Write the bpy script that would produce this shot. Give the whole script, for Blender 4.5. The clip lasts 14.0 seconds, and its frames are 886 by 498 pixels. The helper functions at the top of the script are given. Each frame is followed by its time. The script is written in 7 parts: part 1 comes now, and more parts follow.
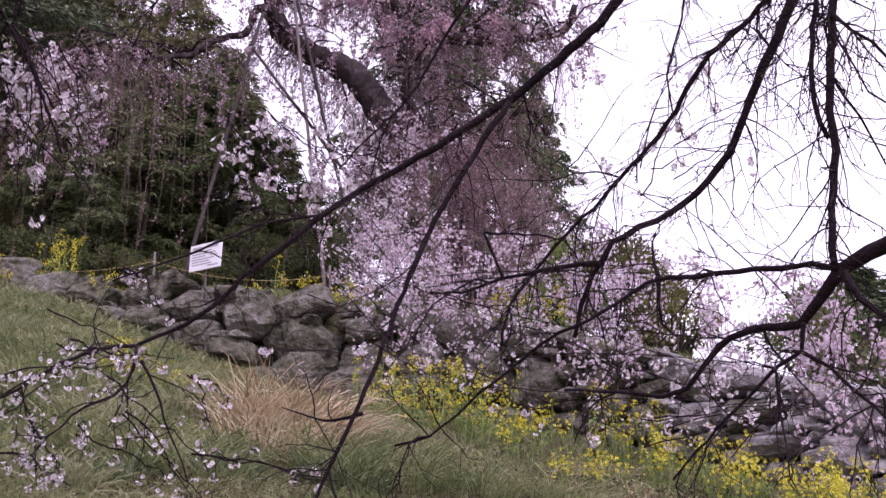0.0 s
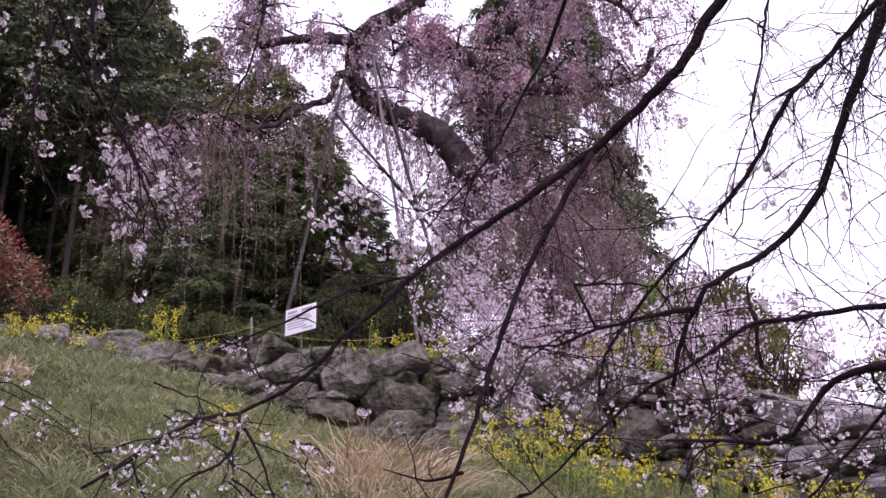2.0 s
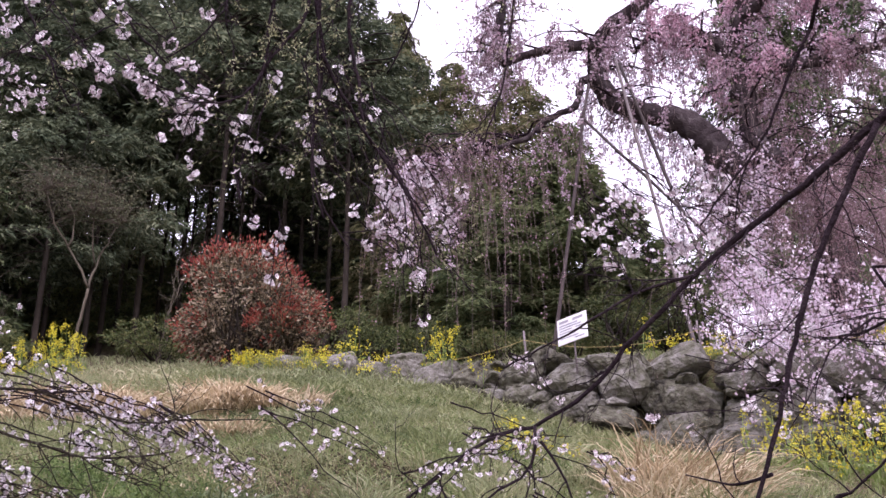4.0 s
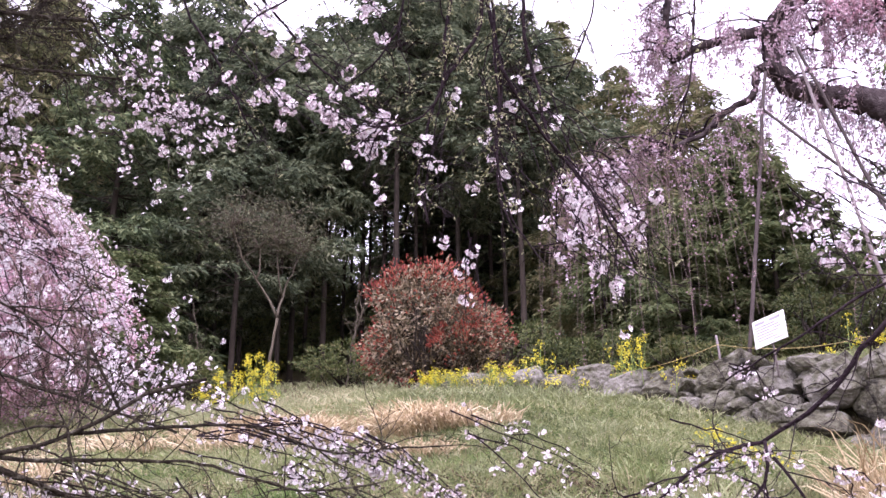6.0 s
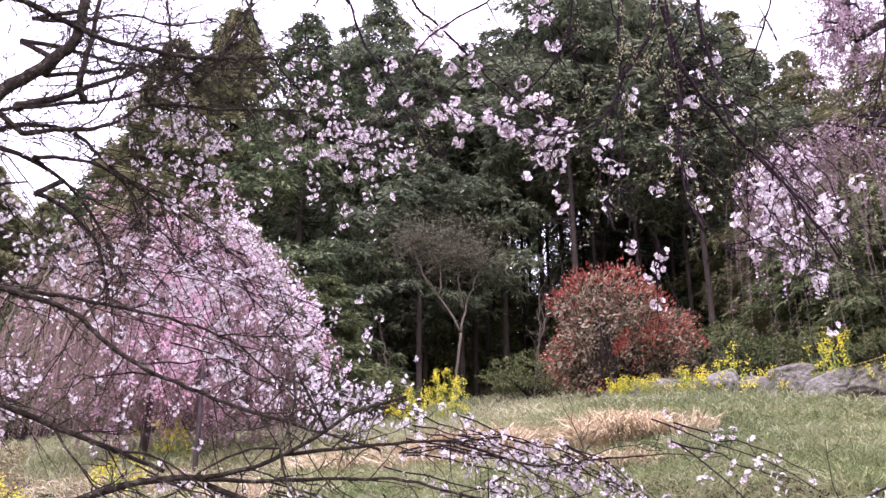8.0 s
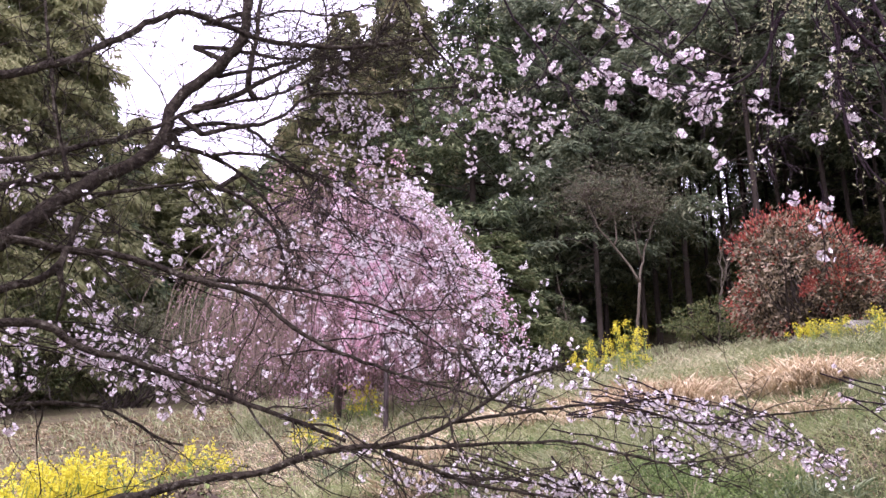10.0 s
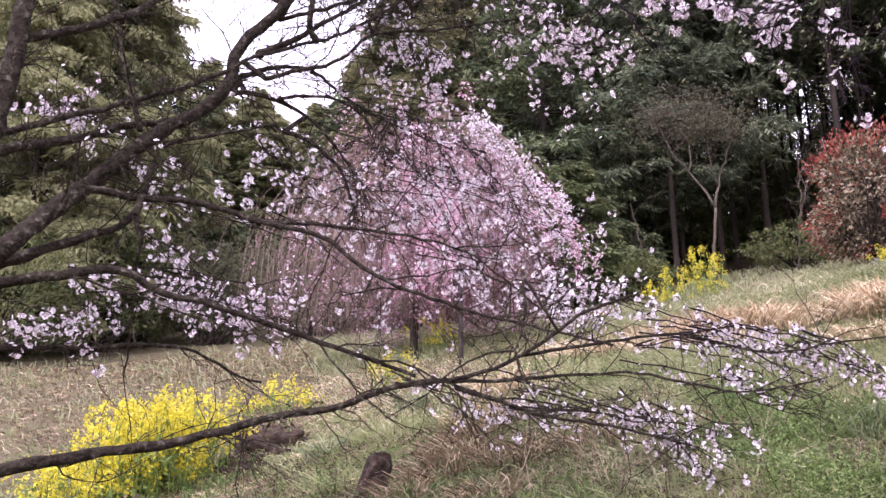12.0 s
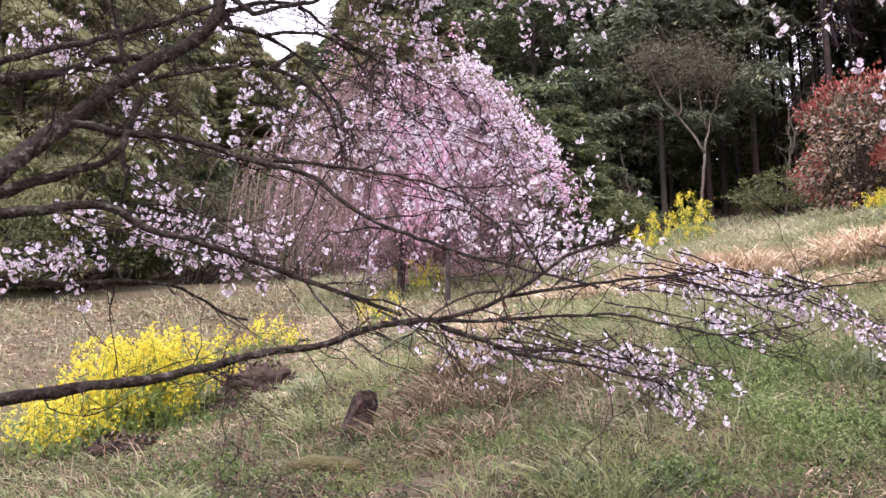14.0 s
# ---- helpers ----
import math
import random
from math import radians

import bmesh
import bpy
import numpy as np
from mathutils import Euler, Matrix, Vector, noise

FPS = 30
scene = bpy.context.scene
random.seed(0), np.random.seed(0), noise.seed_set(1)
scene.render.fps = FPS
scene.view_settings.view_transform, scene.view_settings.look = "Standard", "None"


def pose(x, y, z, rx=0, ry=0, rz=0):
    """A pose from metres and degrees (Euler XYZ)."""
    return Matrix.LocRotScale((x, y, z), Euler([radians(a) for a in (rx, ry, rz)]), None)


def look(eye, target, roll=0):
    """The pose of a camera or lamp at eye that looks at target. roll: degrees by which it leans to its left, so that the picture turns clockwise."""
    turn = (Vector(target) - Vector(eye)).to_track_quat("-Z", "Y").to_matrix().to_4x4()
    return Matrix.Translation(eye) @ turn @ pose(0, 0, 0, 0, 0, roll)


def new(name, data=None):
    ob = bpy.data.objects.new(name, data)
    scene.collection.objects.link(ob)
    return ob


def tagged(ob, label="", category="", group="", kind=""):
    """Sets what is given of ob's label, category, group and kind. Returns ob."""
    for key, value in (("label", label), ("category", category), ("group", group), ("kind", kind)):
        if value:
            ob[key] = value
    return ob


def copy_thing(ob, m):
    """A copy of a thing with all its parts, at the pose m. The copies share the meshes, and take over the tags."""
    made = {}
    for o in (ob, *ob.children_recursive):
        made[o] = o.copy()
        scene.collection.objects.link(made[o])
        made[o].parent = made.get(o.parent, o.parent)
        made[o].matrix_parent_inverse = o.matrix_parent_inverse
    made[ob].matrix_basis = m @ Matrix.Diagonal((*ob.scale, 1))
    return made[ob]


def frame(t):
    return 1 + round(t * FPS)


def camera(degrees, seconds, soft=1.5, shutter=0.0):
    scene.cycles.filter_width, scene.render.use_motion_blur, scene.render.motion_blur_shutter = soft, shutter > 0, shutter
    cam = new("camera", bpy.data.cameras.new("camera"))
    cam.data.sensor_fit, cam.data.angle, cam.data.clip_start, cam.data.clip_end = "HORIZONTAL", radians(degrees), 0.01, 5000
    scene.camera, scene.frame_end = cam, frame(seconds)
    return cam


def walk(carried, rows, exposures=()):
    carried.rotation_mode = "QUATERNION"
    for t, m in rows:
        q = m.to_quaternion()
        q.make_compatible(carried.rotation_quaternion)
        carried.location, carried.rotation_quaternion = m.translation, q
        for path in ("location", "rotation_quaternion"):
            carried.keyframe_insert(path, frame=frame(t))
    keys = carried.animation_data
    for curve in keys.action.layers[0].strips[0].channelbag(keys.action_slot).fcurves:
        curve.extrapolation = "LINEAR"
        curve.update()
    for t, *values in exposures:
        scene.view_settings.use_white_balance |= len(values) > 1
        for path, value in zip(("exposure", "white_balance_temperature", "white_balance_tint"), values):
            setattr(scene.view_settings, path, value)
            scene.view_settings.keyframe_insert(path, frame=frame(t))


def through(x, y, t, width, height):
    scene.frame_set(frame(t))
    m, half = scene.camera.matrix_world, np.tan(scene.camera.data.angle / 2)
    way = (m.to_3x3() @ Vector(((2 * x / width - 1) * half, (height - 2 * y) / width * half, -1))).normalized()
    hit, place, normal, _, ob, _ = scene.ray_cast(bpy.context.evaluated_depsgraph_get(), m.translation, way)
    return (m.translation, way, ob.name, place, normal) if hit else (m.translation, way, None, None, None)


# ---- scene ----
cam = camera(48, 14.0, soft=1.5)
ROWS = [
    (0.0, -0.000, 0.000, 1.500, 108.51, -0.98, -0.33),
    (0.5, -0.003, -0.005, 1.500, 109.67, -0.89, 0.67),
    (1.0, -0.005, -0.014, 1.502, 110.49, -0.60, 1.82),
    (1.5, -0.005, -0.021, 1.506, 111.09, -0.09, 3.22),
    (2.0, 0.000, -0.032, 1.510, 111.44, 0.30, 5.60),
    (2.5, -0.003, -0.047, 1.511, 111.64, 0.46, 9.07),
    (3.0, -0.023, -0.050, 1.514, 111.84, 0.59, 13.24),
    (3.5, -0.037, -0.049, 1.515, 111.98, 0.57, 17.64),
    (4.0, -0.063, -0.061, 1.516, 112.01, 0.57, 21.60),
    (6.5, -0.266, 0.041, 1.607, 113.10, 0.55, 34.67),
    (7.0, -0.288, 0.046, 1.616, 113.32, 0.42, 37.42),
    (7.5, -0.294, 0.037, 1.614, 113.50, 0.28, 40.20),
    (8.0, -0.285, 0.013, 1.600, 113.52, 0.10, 42.96),
    (8.5, -0.271, -0.016, 1.583, 113.33, -0.07, 45.74),
    (11.0, -0.020, -0.029, 1.641, 109.02, -0.39, 57.57),
    (11.5, -0.023, -0.026, 1.638, 107.96, -0.20, 58.27),
    (12.0, -0.031, -0.020, 1.629, 106.80, -0.01, 58.47),
    (12.5, -0.033, -0.018, 1.624, 105.61, 0.01, 58.45),
    (13.0, -0.032, -0.016, 1.618, 104.59, -0.05, 58.28),
    (13.5, -0.036, -0.015, 1.621, 103.86, -0.36, 57.91),
    (14.0, -0.035, -0.012, 1.619, 103.52, -0.58, 57.61),
]
walk(cam, [(t, pose(x, y, z, rx, ry, rz)) for t, x, y, z, rx, ry, rz in ROWS],
     [(0.0, 0.04, 5930, 39), (2.5, 0.04, 5920, 36), (4.0, 0.56, 5930, 32), (6.5, 1.17, 5860, 35), (8.5, 1.12, 5860, 37), (11.0, 1.05, 5880, 36), (14.0, 1.13, 5980, 36)])

# ---- world and light: a bright overcast sky ----
world = bpy.data.worlds.new("sky")
scene.world = world
world.use_nodes = True
wn, wl = world.node_tree.nodes, world.node_tree.links
sky = wn.new("ShaderNodeTexSky")
sky.sky_type = "NISHITA"
sky.sun_disc = False
sky.sun_elevation, sky.sun_rotation = radians(43), radians(152)
sky_gain = wn.new("ShaderNodeMix")
sky_gain.data_type = "RGBA"
sky_gain.blend_type = "MULTIPLY"
sky_gain.inputs[0].default_value = 1.0
sky_gain.inputs[7].default_value = (0.10, 0.10, 0.10, 1)
wl.new(sky.outputs[0], sky_gain.inputs[6])
cloud = wn.new("ShaderNodeMix")
cloud.data_type = "RGBA"
cloud.inputs[0].default_value = 0.88
cloud.inputs[7].default_value = (1.0, 0.955, 1.0, 1)
wl.new(sky_gain.outputs[2], cloud.inputs[6])
wl.new(cloud.outputs[2], wn["Background"].inputs[0])
wn["Background"].inputs[1].default_value = 1.55

sun = new("sun", bpy.data.lights.new("sun", "SUN"))
sun.data.energy, sun.data.angle, sun.data.color = 1.65, radians(35), (1.0, 0.96, 0.9)
sun.matrix_world = look((8, -14, 30), (-5, 10, 4))

# ---- helpers for meshes ----
rng = np.random.default_rng(7)


class Geo:
    """Gathers quads and triangles, and turns them into one mesh."""

    def __init__(self):
        self.v, self.f, self.n = [], [], 0

    def add(self, v, f):
        v, f = np.asarray(v, float).reshape(-1, 3), np.asarray(f, int)
        self.v.append(v)
        self.f.append(f + self.n)
        self.n += len(v)

    def mesh(self, name, smooth=False):
        me = bpy.data.meshes.new(name)
        faces = []
        for f in self.f:
            faces.extend(f.tolist())
        me.from_pydata(np.concatenate(self.v).tolist() if self.v else [], [], faces)
        if smooth:
            me.polygons.foreach_set("use_smooth", [True] * len(me.polygons))
        me.update()
        return me


def thing(name, place, label, category, group="", kind=""):
    ob = new(name)
    ob.location = place
    ob.empty_display_size = 0.2
    return tagged(ob, label, category, group, kind)


def part(name, geo, material, parent, label="", kind="", smooth=False):
    """Links a Geo, a bmesh or a mesh as ONE mesh object under a thing; its coordinates are the world's, or the parent's if it stands at the origin."""
    if isinstance(geo, Geo):
        me = geo.mesh(name, smooth)
    elif isinstance(geo, bmesh.types.BMesh):
        me = bpy.data.meshes.new(name)
        geo.to_mesh(me)
        geo.free()
    else:
        me = geo
    if not me.materials:
        me.materials.append(material)
    ob = new(name, me)
    if parent:
        ob.parent = parent
        at = Vector(parent.location) if parent.parent is None and parent.type == "EMPTY" else Vector((0, 0, 0))
        ob.matrix_parent_inverse = Matrix.Translation(-at)
    return tagged(ob, label, kind=kind)


def unit(v):
    v = np.asarray(v, float)
    return v / (np.linalg.norm(v, axis=-1, keepdims=True) + 1e-12)


def spline(p, step):
    """Catmull-Rom through rows of numbers, at about the given step."""
    p = np.asarray(p, float)
    q = np.vstack([2 * p[0] - p[1], p, 2 * p[-1] - p[-2]])
    out = []
    for i in range(1, len(q) - 2):
        n = max(1, int(np.linalg.norm(q[i + 1, :3] - q[i, :3]) / step))
        t = (np.arange(n) / n)[:, None]
        a, b, c, d = q[i - 1], q[i], q[i + 1], q[i + 2]
        out.append(0.5 * (2 * b + (c - a) * t + (2 * a - 5 * b + 4 * c - d) * t ** 2 + (3 * b - a - 3 * c + d) * t ** 3))
    out.append(p[-1:])
    return np.vstack(out)


def tube(geo, path, radius, sides=6, rough=0.0):
    """A tapered round limb along a path of points; rough makes it knotty."""
    path = np.asarray(path, float)
    n = len(path)
    radius = np.broadcast_to(np.asarray(radius, float), (n,)).copy()
    tan = unit(np.gradient(path, axis=0))
    ref = np.array([0.13, 0.21, 0.97]) if abs(tan[:, 2]).mean() < 0.8 else np.array([0.97, 0.21, 0.13])
    u = unit(np.cross(tan, ref))
    w = np.cross(tan, u)
    a = np.arange(sides) * 2 * math.pi / sides
    r = radius[:, None] * (1 + rough * rng.normal(size=(n, sides)))
    v = path[:, None] + r[..., None] * (np.cos(a)[None, :, None] * u[:, None] + np.sin(a)[None, :, None] * w[:, None])
    i = np.arange(n - 1)[:, None] * sides
    j = np.arange(sides)[None]
    k = (j + 1) % sides
    quads = np.stack([i + j, i + k, i + sides + k, i + sides + j], -1).reshape(-1, 4)
    geo.add(v.reshape(-1, 3), quads)
    cap = np.arange(sides)
    geo.f.append((cap[::-1] + geo.n - n * sides)[None])
    geo.f.append((cap + geo.n - sides)[None])


def leaves(geo, at, along, length, width, fold=0.25):
    """Pointed leaves or petals: two triangles each, folded along the middle."""
    at, along = np.asarray(at, float), unit(along)
    n = len(at)
    length = np.broadcast_to(length, (n,))[:, None]
    width = np.broadcast_to(width, (n,))[:, None]
    side = unit(np.cross(along, unit(rng.normal(size=(n, 3)))))
    up = np.cross(side, along)
    mid = at + along * length * 0.5
    v = np.stack([at, mid + side * width / 2 + up * width * fold, at + along * length, mid - side * width / 2 + up * width * fold], 1)
    i = np.arange(n)[:, None] * 4
    geo.add(v.reshape(-1, 3), np.concatenate([i + [0, 1, 2], i + [0, 2, 3]]))


def slivers(geo, at, along, length, width):
    """Slim pointed sprays of one triangle each."""
    at, along = np.asarray(at, float), unit(along)
    n = len(at)
    length = np.broadcast_to(length, (n,))[:, None]
    width = np.broadcast_to(width, (n,))[:, None]
    side = unit(np.cross(along, unit(rng.normal(size=(n, 3)))))
    v = np.stack([at - side * width * 0.55, at + side * width * 0.55 + along * length * 0.18, at + along * length], 1)
    geo.add(v.reshape(-1, 3), np.arange(n)[:, None] * 3 + [0, 1, 2])


def rand_dirs(n, up=0.0):
    d = unit(rng.normal(size=(n, 3)))
    d[:, 2] += up
    return unit(d)


def flowers(geo, at, facing, size, petals=5):
    """Open blossoms: five cupped petals each."""
    at, facing = np.asarray(at, float), unit(facing)
    n = len(at)
    size = np.broadcast_to(size, (n,))[:, None]
    u = unit(np.cross(facing, unit(rng.normal(size=(n, 3)))))
    w = np.cross(facing, u)
    for k in range(petals):
        a = 2 * math.pi * k / petals
        d = math.cos(a) * u + math.sin(a) * w
        s = -math.sin(a) * u + math.cos(a) * w
        b = at + d * size * 0.05
        m = at + d * size * 0.32 + facing * size * 0.13
        v = np.stack([b, m + s * size * 0.25, at + d * size * 0.5 + facing * size * 0.24, m - s * size * 0.25], 1)
        i = np.arange(n)[:, None] * 4
        geo.add(v.reshape(-1, 3), i + [0, 1, 2, 3])


# ---- materials ----
def shader(name, colours, scale=4.0, rough=0.85, bump=0.0, bump_scale=30.0, island=0.0, obj=0.0, through=0.0, detail=6.0, patch=0.6, metal=0.0, patch2=None, spec=0.3, lift=0.03, span=0.5):
    """A procedural surface: a ramp of colours over two scales of noise, varied per piece or per island, with relief."""
    mat = bpy.data.materials.new(name)
    mat.use_nodes = True
    nt, ln = mat.node_tree.nodes, mat.node_tree.links
    bsdf = nt["Principled BSDF"]
    bsdf.inputs["Roughness"].default_value, bsdf.inputs["Metallic"].default_value = rough, metal
    bsdf.inputs["Specular IOR Level"].default_value = spec
    pos = nt.new("ShaderNodeNewGeometry")
    big, small = nt.new("ShaderNodeTexNoise"), nt.new("ShaderNodeTexNoise")
    big.inputs["Scale"].default_value, small.inputs["Scale"].default_value = scale * 0.18, scale
    big.inputs["Detail"].default_value, small.inputs["Detail"].default_value = 3, detail
    for n in (big, small):
        ln.new(pos.outputs["Position"], n.inputs["Vector"])
    mix = nt.new("ShaderNodeMix")
    mix.inputs[0].default_value = patch
    ln.new(small.outputs[0], mix.inputs[2])
    ln.new(big.outputs[0], mix.inputs[3])
    value = mix.outputs[0]
    for amount, source in ((island, pos.outputs["Random Per Island"]), (obj, None)):
        if amount:
            if source is None:
                source = nt.new("ShaderNodeObjectInfo").outputs["Random"]
            off = nt.new("ShaderNodeMath")
            off.operation = "MULTIPLY_ADD"
            off.inputs[1].default_value, off.inputs[2].default_value = amount, -amount / 2
            ln.new(source, off.inputs[0])
            add = nt.new("ShaderNodeMath")
            ln.new(value, add.inputs[0])
            ln.new(off.outputs[0], add.inputs[1])
            value = add.outputs[0]
    ramp = nt.new("ShaderNodeValToRGB")
    ln.new(value, ramp.inputs[0])
    els = ramp.color_ramp.elements
    for i, c in enumerate(colours):
        at = 0.5 - span / 2 + span * i / max(1, len(colours) - 1)
        e = els[i] if i < 2 else els.new(at)
        e.position, e.color = at, (*c, 1)
    for i, c in enumerate(colours):
        els[i].position, els[i].color = 0.5 - span / 2 + span * i / max(1, len(colours) - 1), (*c, 1)
    ln.new(ramp.outputs[0], bsdf.inputs["Base Color"])
    if bump:
        tex, b = nt.new("ShaderNodeTexNoise"), nt.new("ShaderNodeBump")
        tex.inputs["Scale"].default_value, tex.inputs["Detail"].default_value = bump_scale, 8
        ln.new(pos.outputs["Position"], tex.inputs["Vector"])
        b.inputs["Strength"].default_value, b.inputs["Distance"].default_value = bump, lift
        ln.new(tex.outputs[0], b.inputs["Height"])
        ln.new(b.outputs[0], bsdf.inputs["Normal"])
    if through:
        trans, both = nt.new("ShaderNodeBsdfTranslucent"), nt.new("ShaderNodeMixShader")
        ln.new(ramp.outputs[0], trans.inputs[0])
        both.inputs[0].default_value = through
        ln.new(bsdf.outputs[0], both.inputs[1])
        ln.new(trans.outputs[0], both.inputs[2])
        ln.new(both.outputs[0], nt["Material Output"].inputs[0])
    return mat


M_SOIL = shader("soil_and_moss", [(0.034, 0.025, 0.014), (0.075, 0.058, 0.033), (0.115, 0.093, 0.05), (0.112, 0.122, 0.046), (0.18, 0.145, 0.082)], 9.0, 0.95, 1.0, 40, patch=0.3, detail=12)
M_GRASS = shader("grass", [(0.11, 0.14, 0.055), (0.21, 0.255, 0.1), (0.32, 0.345, 0.155), (0.43, 0.41, 0.23)], 2.2, 0.6, island=0.26, through=0.3, patch=0.55, span=0.36)
M_PALE_GRASS = shader("pale_grass", [(0.19, 0.225, 0.11), (0.34, 0.37, 0.19), (0.5, 0.46, 0.29)], 1.8, 0.6, island=0.35, through=0.3)
M_STRAW = shader("straw", [(0.3, 0.22, 0.12), (0.62, 0.51, 0.32), (0.82, 0.72, 0.52)], 3.0, 0.7, island=0.5, through=0.2)
M_DEAD_GRASS = shader("dead_grass", [(0.075, 0.052, 0.028), (0.17, 0.125, 0.068), (0.3, 0.235, 0.135), (0.45, 0.37, 0.235)], 1.6, 0.75, island=0.6, through=0.15, patch=0.5)
M_WEED = shader("weed_leaf", [(0.05, 0.085, 0.024), (0.14, 0.21, 0.058), (0.26, 0.335, 0.115)], 2.0, 0.5, island=0.45, through=0.3)
M_STRAP = shader("strap_leaf", [(0.08, 0.115, 0.05), (0.17, 0.22, 0.105), (0.3, 0.345, 0.2)], 3.0, 0.5, island=0.5, through=0.25)
M_MOSSY = shader("mossy_log", [(0.035, 0.026, 0.014), (0.085, 0.07, 0.03), (0.13, 0.13, 0.045), (0.19, 0.17, 0.07)], 9.0, 0.95, 1.0, 40)
M_DARK_SOIL = shader("dark_soil", [(0.018, 0.012, 0.008), (0.045, 0.031, 0.02), (0.095, 0.07, 0.045)], 14.0, 0.97, 1.0, 40, patch=0.3)
M_STONE = shader("field_stone", [(0.026, 0.024, 0.017), (0.085, 0.078, 0.056), (0.125, 0.122, 0.082), (0.18, 0.17, 0.14), (0.235, 0.222, 0.19), (0.33, 0.315, 0.28)], 9.0, 0.95, 1.0, 16, obj=0.16, lift=0.09, span=0.38, patch=0.35, detail=10)
M_STONE_PALE = shader("weathered_stone", [(0.12, 0.112, 0.112), (0.24, 0.225, 0.22), (0.36, 0.34, 0.33), (0.5, 0.475, 0.455)], 8.0, 0.92, 1.0, 14, obj=0.16, patch=0.4, lift=0.07, span=0.36)
M_CEDAR = shader("cedar_needles", [(0.031, 0.047, 0.025), (0.08, 0.11, 0.056), (0.142, 0.176, 0.087), (0.24, 0.272, 0.135)], 2.6, 0.85, island=0.36, through=0.2, spec=0.1, patch=0.4, span=0.44)
M_CEDAR_GREY = shader("greyish_cedar_needles", [(0.038, 0.053, 0.032), (0.09, 0.115, 0.068), (0.15, 0.178, 0.104), (0.238, 0.26, 0.155)], 2.6, 0.85, island=0.36, through=0.2, spec=0.1, patch=0.4, span=0.44)
M_CEDAR_BROWN = shader("cedar_needles_tinged_brown", [(0.07, 0.082, 0.04), (0.145, 0.16, 0.074), (0.225, 0.222, 0.108), (0.31, 0.262, 0.145)], 2.2, 0.85, island=0.36, through=0.32, spec=0.1, patch=0.5)
M_YOUNG_CEDAR = shader("young_cedar_needles", [(0.045, 0.063, 0.028), (0.1, 0.132, 0.057), (0.17, 0.198, 0.086), (0.25, 0.245, 0.125)], 2.2, 0.85, island=0.36, through=0.28, spec=0.1, patch=0.5)
M_CEDAR_OLIVE = shader("olive_needles", [(0.11, 0.13, 0.06), (0.21, 0.23, 0.108), (0.3, 0.305, 0.15), (0.38, 0.36, 0.2)], 2.2, 0.85, island=0.3, through=0.4, spec=0.1, patch=0.5)
M_OLD_BARK = shader("old_cherry_bark", [(0.014, 0.01, 0.011), (0.035, 0.026, 0.027), (0.07, 0.056, 0.056), (0.16, 0.14, 0.14)], 9.0, 0.92, 1.0, 35, patch=0.35, spec=0.08)
M_CEDAR_BARK = shader("cedar_bark", [(0.017, 0.013, 0.01), (0.038, 0.029, 0.022), (0.066, 0.052, 0.041)], 6.0, 0.95, 0.6, 30)
M_BARK = shader("cherry_bark", [(0.011, 0.007, 0.009), (0.023, 0.015, 0.018), (0.05, 0.036, 0.04)], 14.0, 0.9, 0.7, 60, spec=0.08)
M_BARK_LICHEN = shader("lichened_cherry_bark", [(0.01, 0.008, 0.006), (0.023, 0.018, 0.014), (0.048, 0.04, 0.029), (0.2, 0.19, 0.15)], 30.0, 0.92, 0.9, 60, patch=0.2, spec=0.05, span=0.5)
M_PALE_TWIG = shader("light_brown_twig", [(0.13, 0.085, 0.07), (0.22, 0.155, 0.13), (0.33, 0.25, 0.215)], 14.0, 0.85)
M_TWIG = shader("weeping_twig", [(0.095, 0.066, 0.06), (0.17, 0.125, 0.113), (0.26, 0.2, 0.185)], 2.0, 0.85, island=0.4)
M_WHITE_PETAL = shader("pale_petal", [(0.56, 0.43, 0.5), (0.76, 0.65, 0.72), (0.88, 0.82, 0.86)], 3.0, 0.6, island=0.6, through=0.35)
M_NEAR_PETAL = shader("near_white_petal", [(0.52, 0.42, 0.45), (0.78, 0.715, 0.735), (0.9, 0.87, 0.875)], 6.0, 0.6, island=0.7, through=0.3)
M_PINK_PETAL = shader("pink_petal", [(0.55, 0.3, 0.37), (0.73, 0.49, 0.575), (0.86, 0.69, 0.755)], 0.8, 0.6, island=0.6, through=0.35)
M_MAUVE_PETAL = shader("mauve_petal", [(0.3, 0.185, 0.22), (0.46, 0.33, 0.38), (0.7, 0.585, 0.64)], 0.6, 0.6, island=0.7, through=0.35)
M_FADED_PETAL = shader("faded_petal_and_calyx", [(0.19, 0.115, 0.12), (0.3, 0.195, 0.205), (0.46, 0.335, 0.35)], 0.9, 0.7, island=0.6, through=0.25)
M_YELLOW = shader("yellow_petal", [(0.5, 0.44, 0.015), (0.69, 0.62, 0.04), (0.8, 0.76, 0.13)], 3.0, 0.6, island=0.5, through=0.3)
M_RAPE_LEAF = shader("rapeseed_leaf", [(0.1, 0.17, 0.04), (0.2, 0.28, 0.07), (0.3, 0.36, 0.12)], 2.0, 0.55, island=0.4, through=0.3)
M_RED_LEAF = shader("red_leaf", [(0.17, 0.032, 0.025), (0.32, 0.075, 0.05), (0.42, 0.16, 0.1)], 2.0, 0.45, island=0.5, through=0.25)
M_BRONZE_LEAF = shader("bronze_leaf", [(0.05, 0.042, 0.024), (0.13, 0.104, 0.058), (0.255, 0.205, 0.12), (0.42, 0.345, 0.235)], 1.5, 0.4, island=0.7, through=0.2)
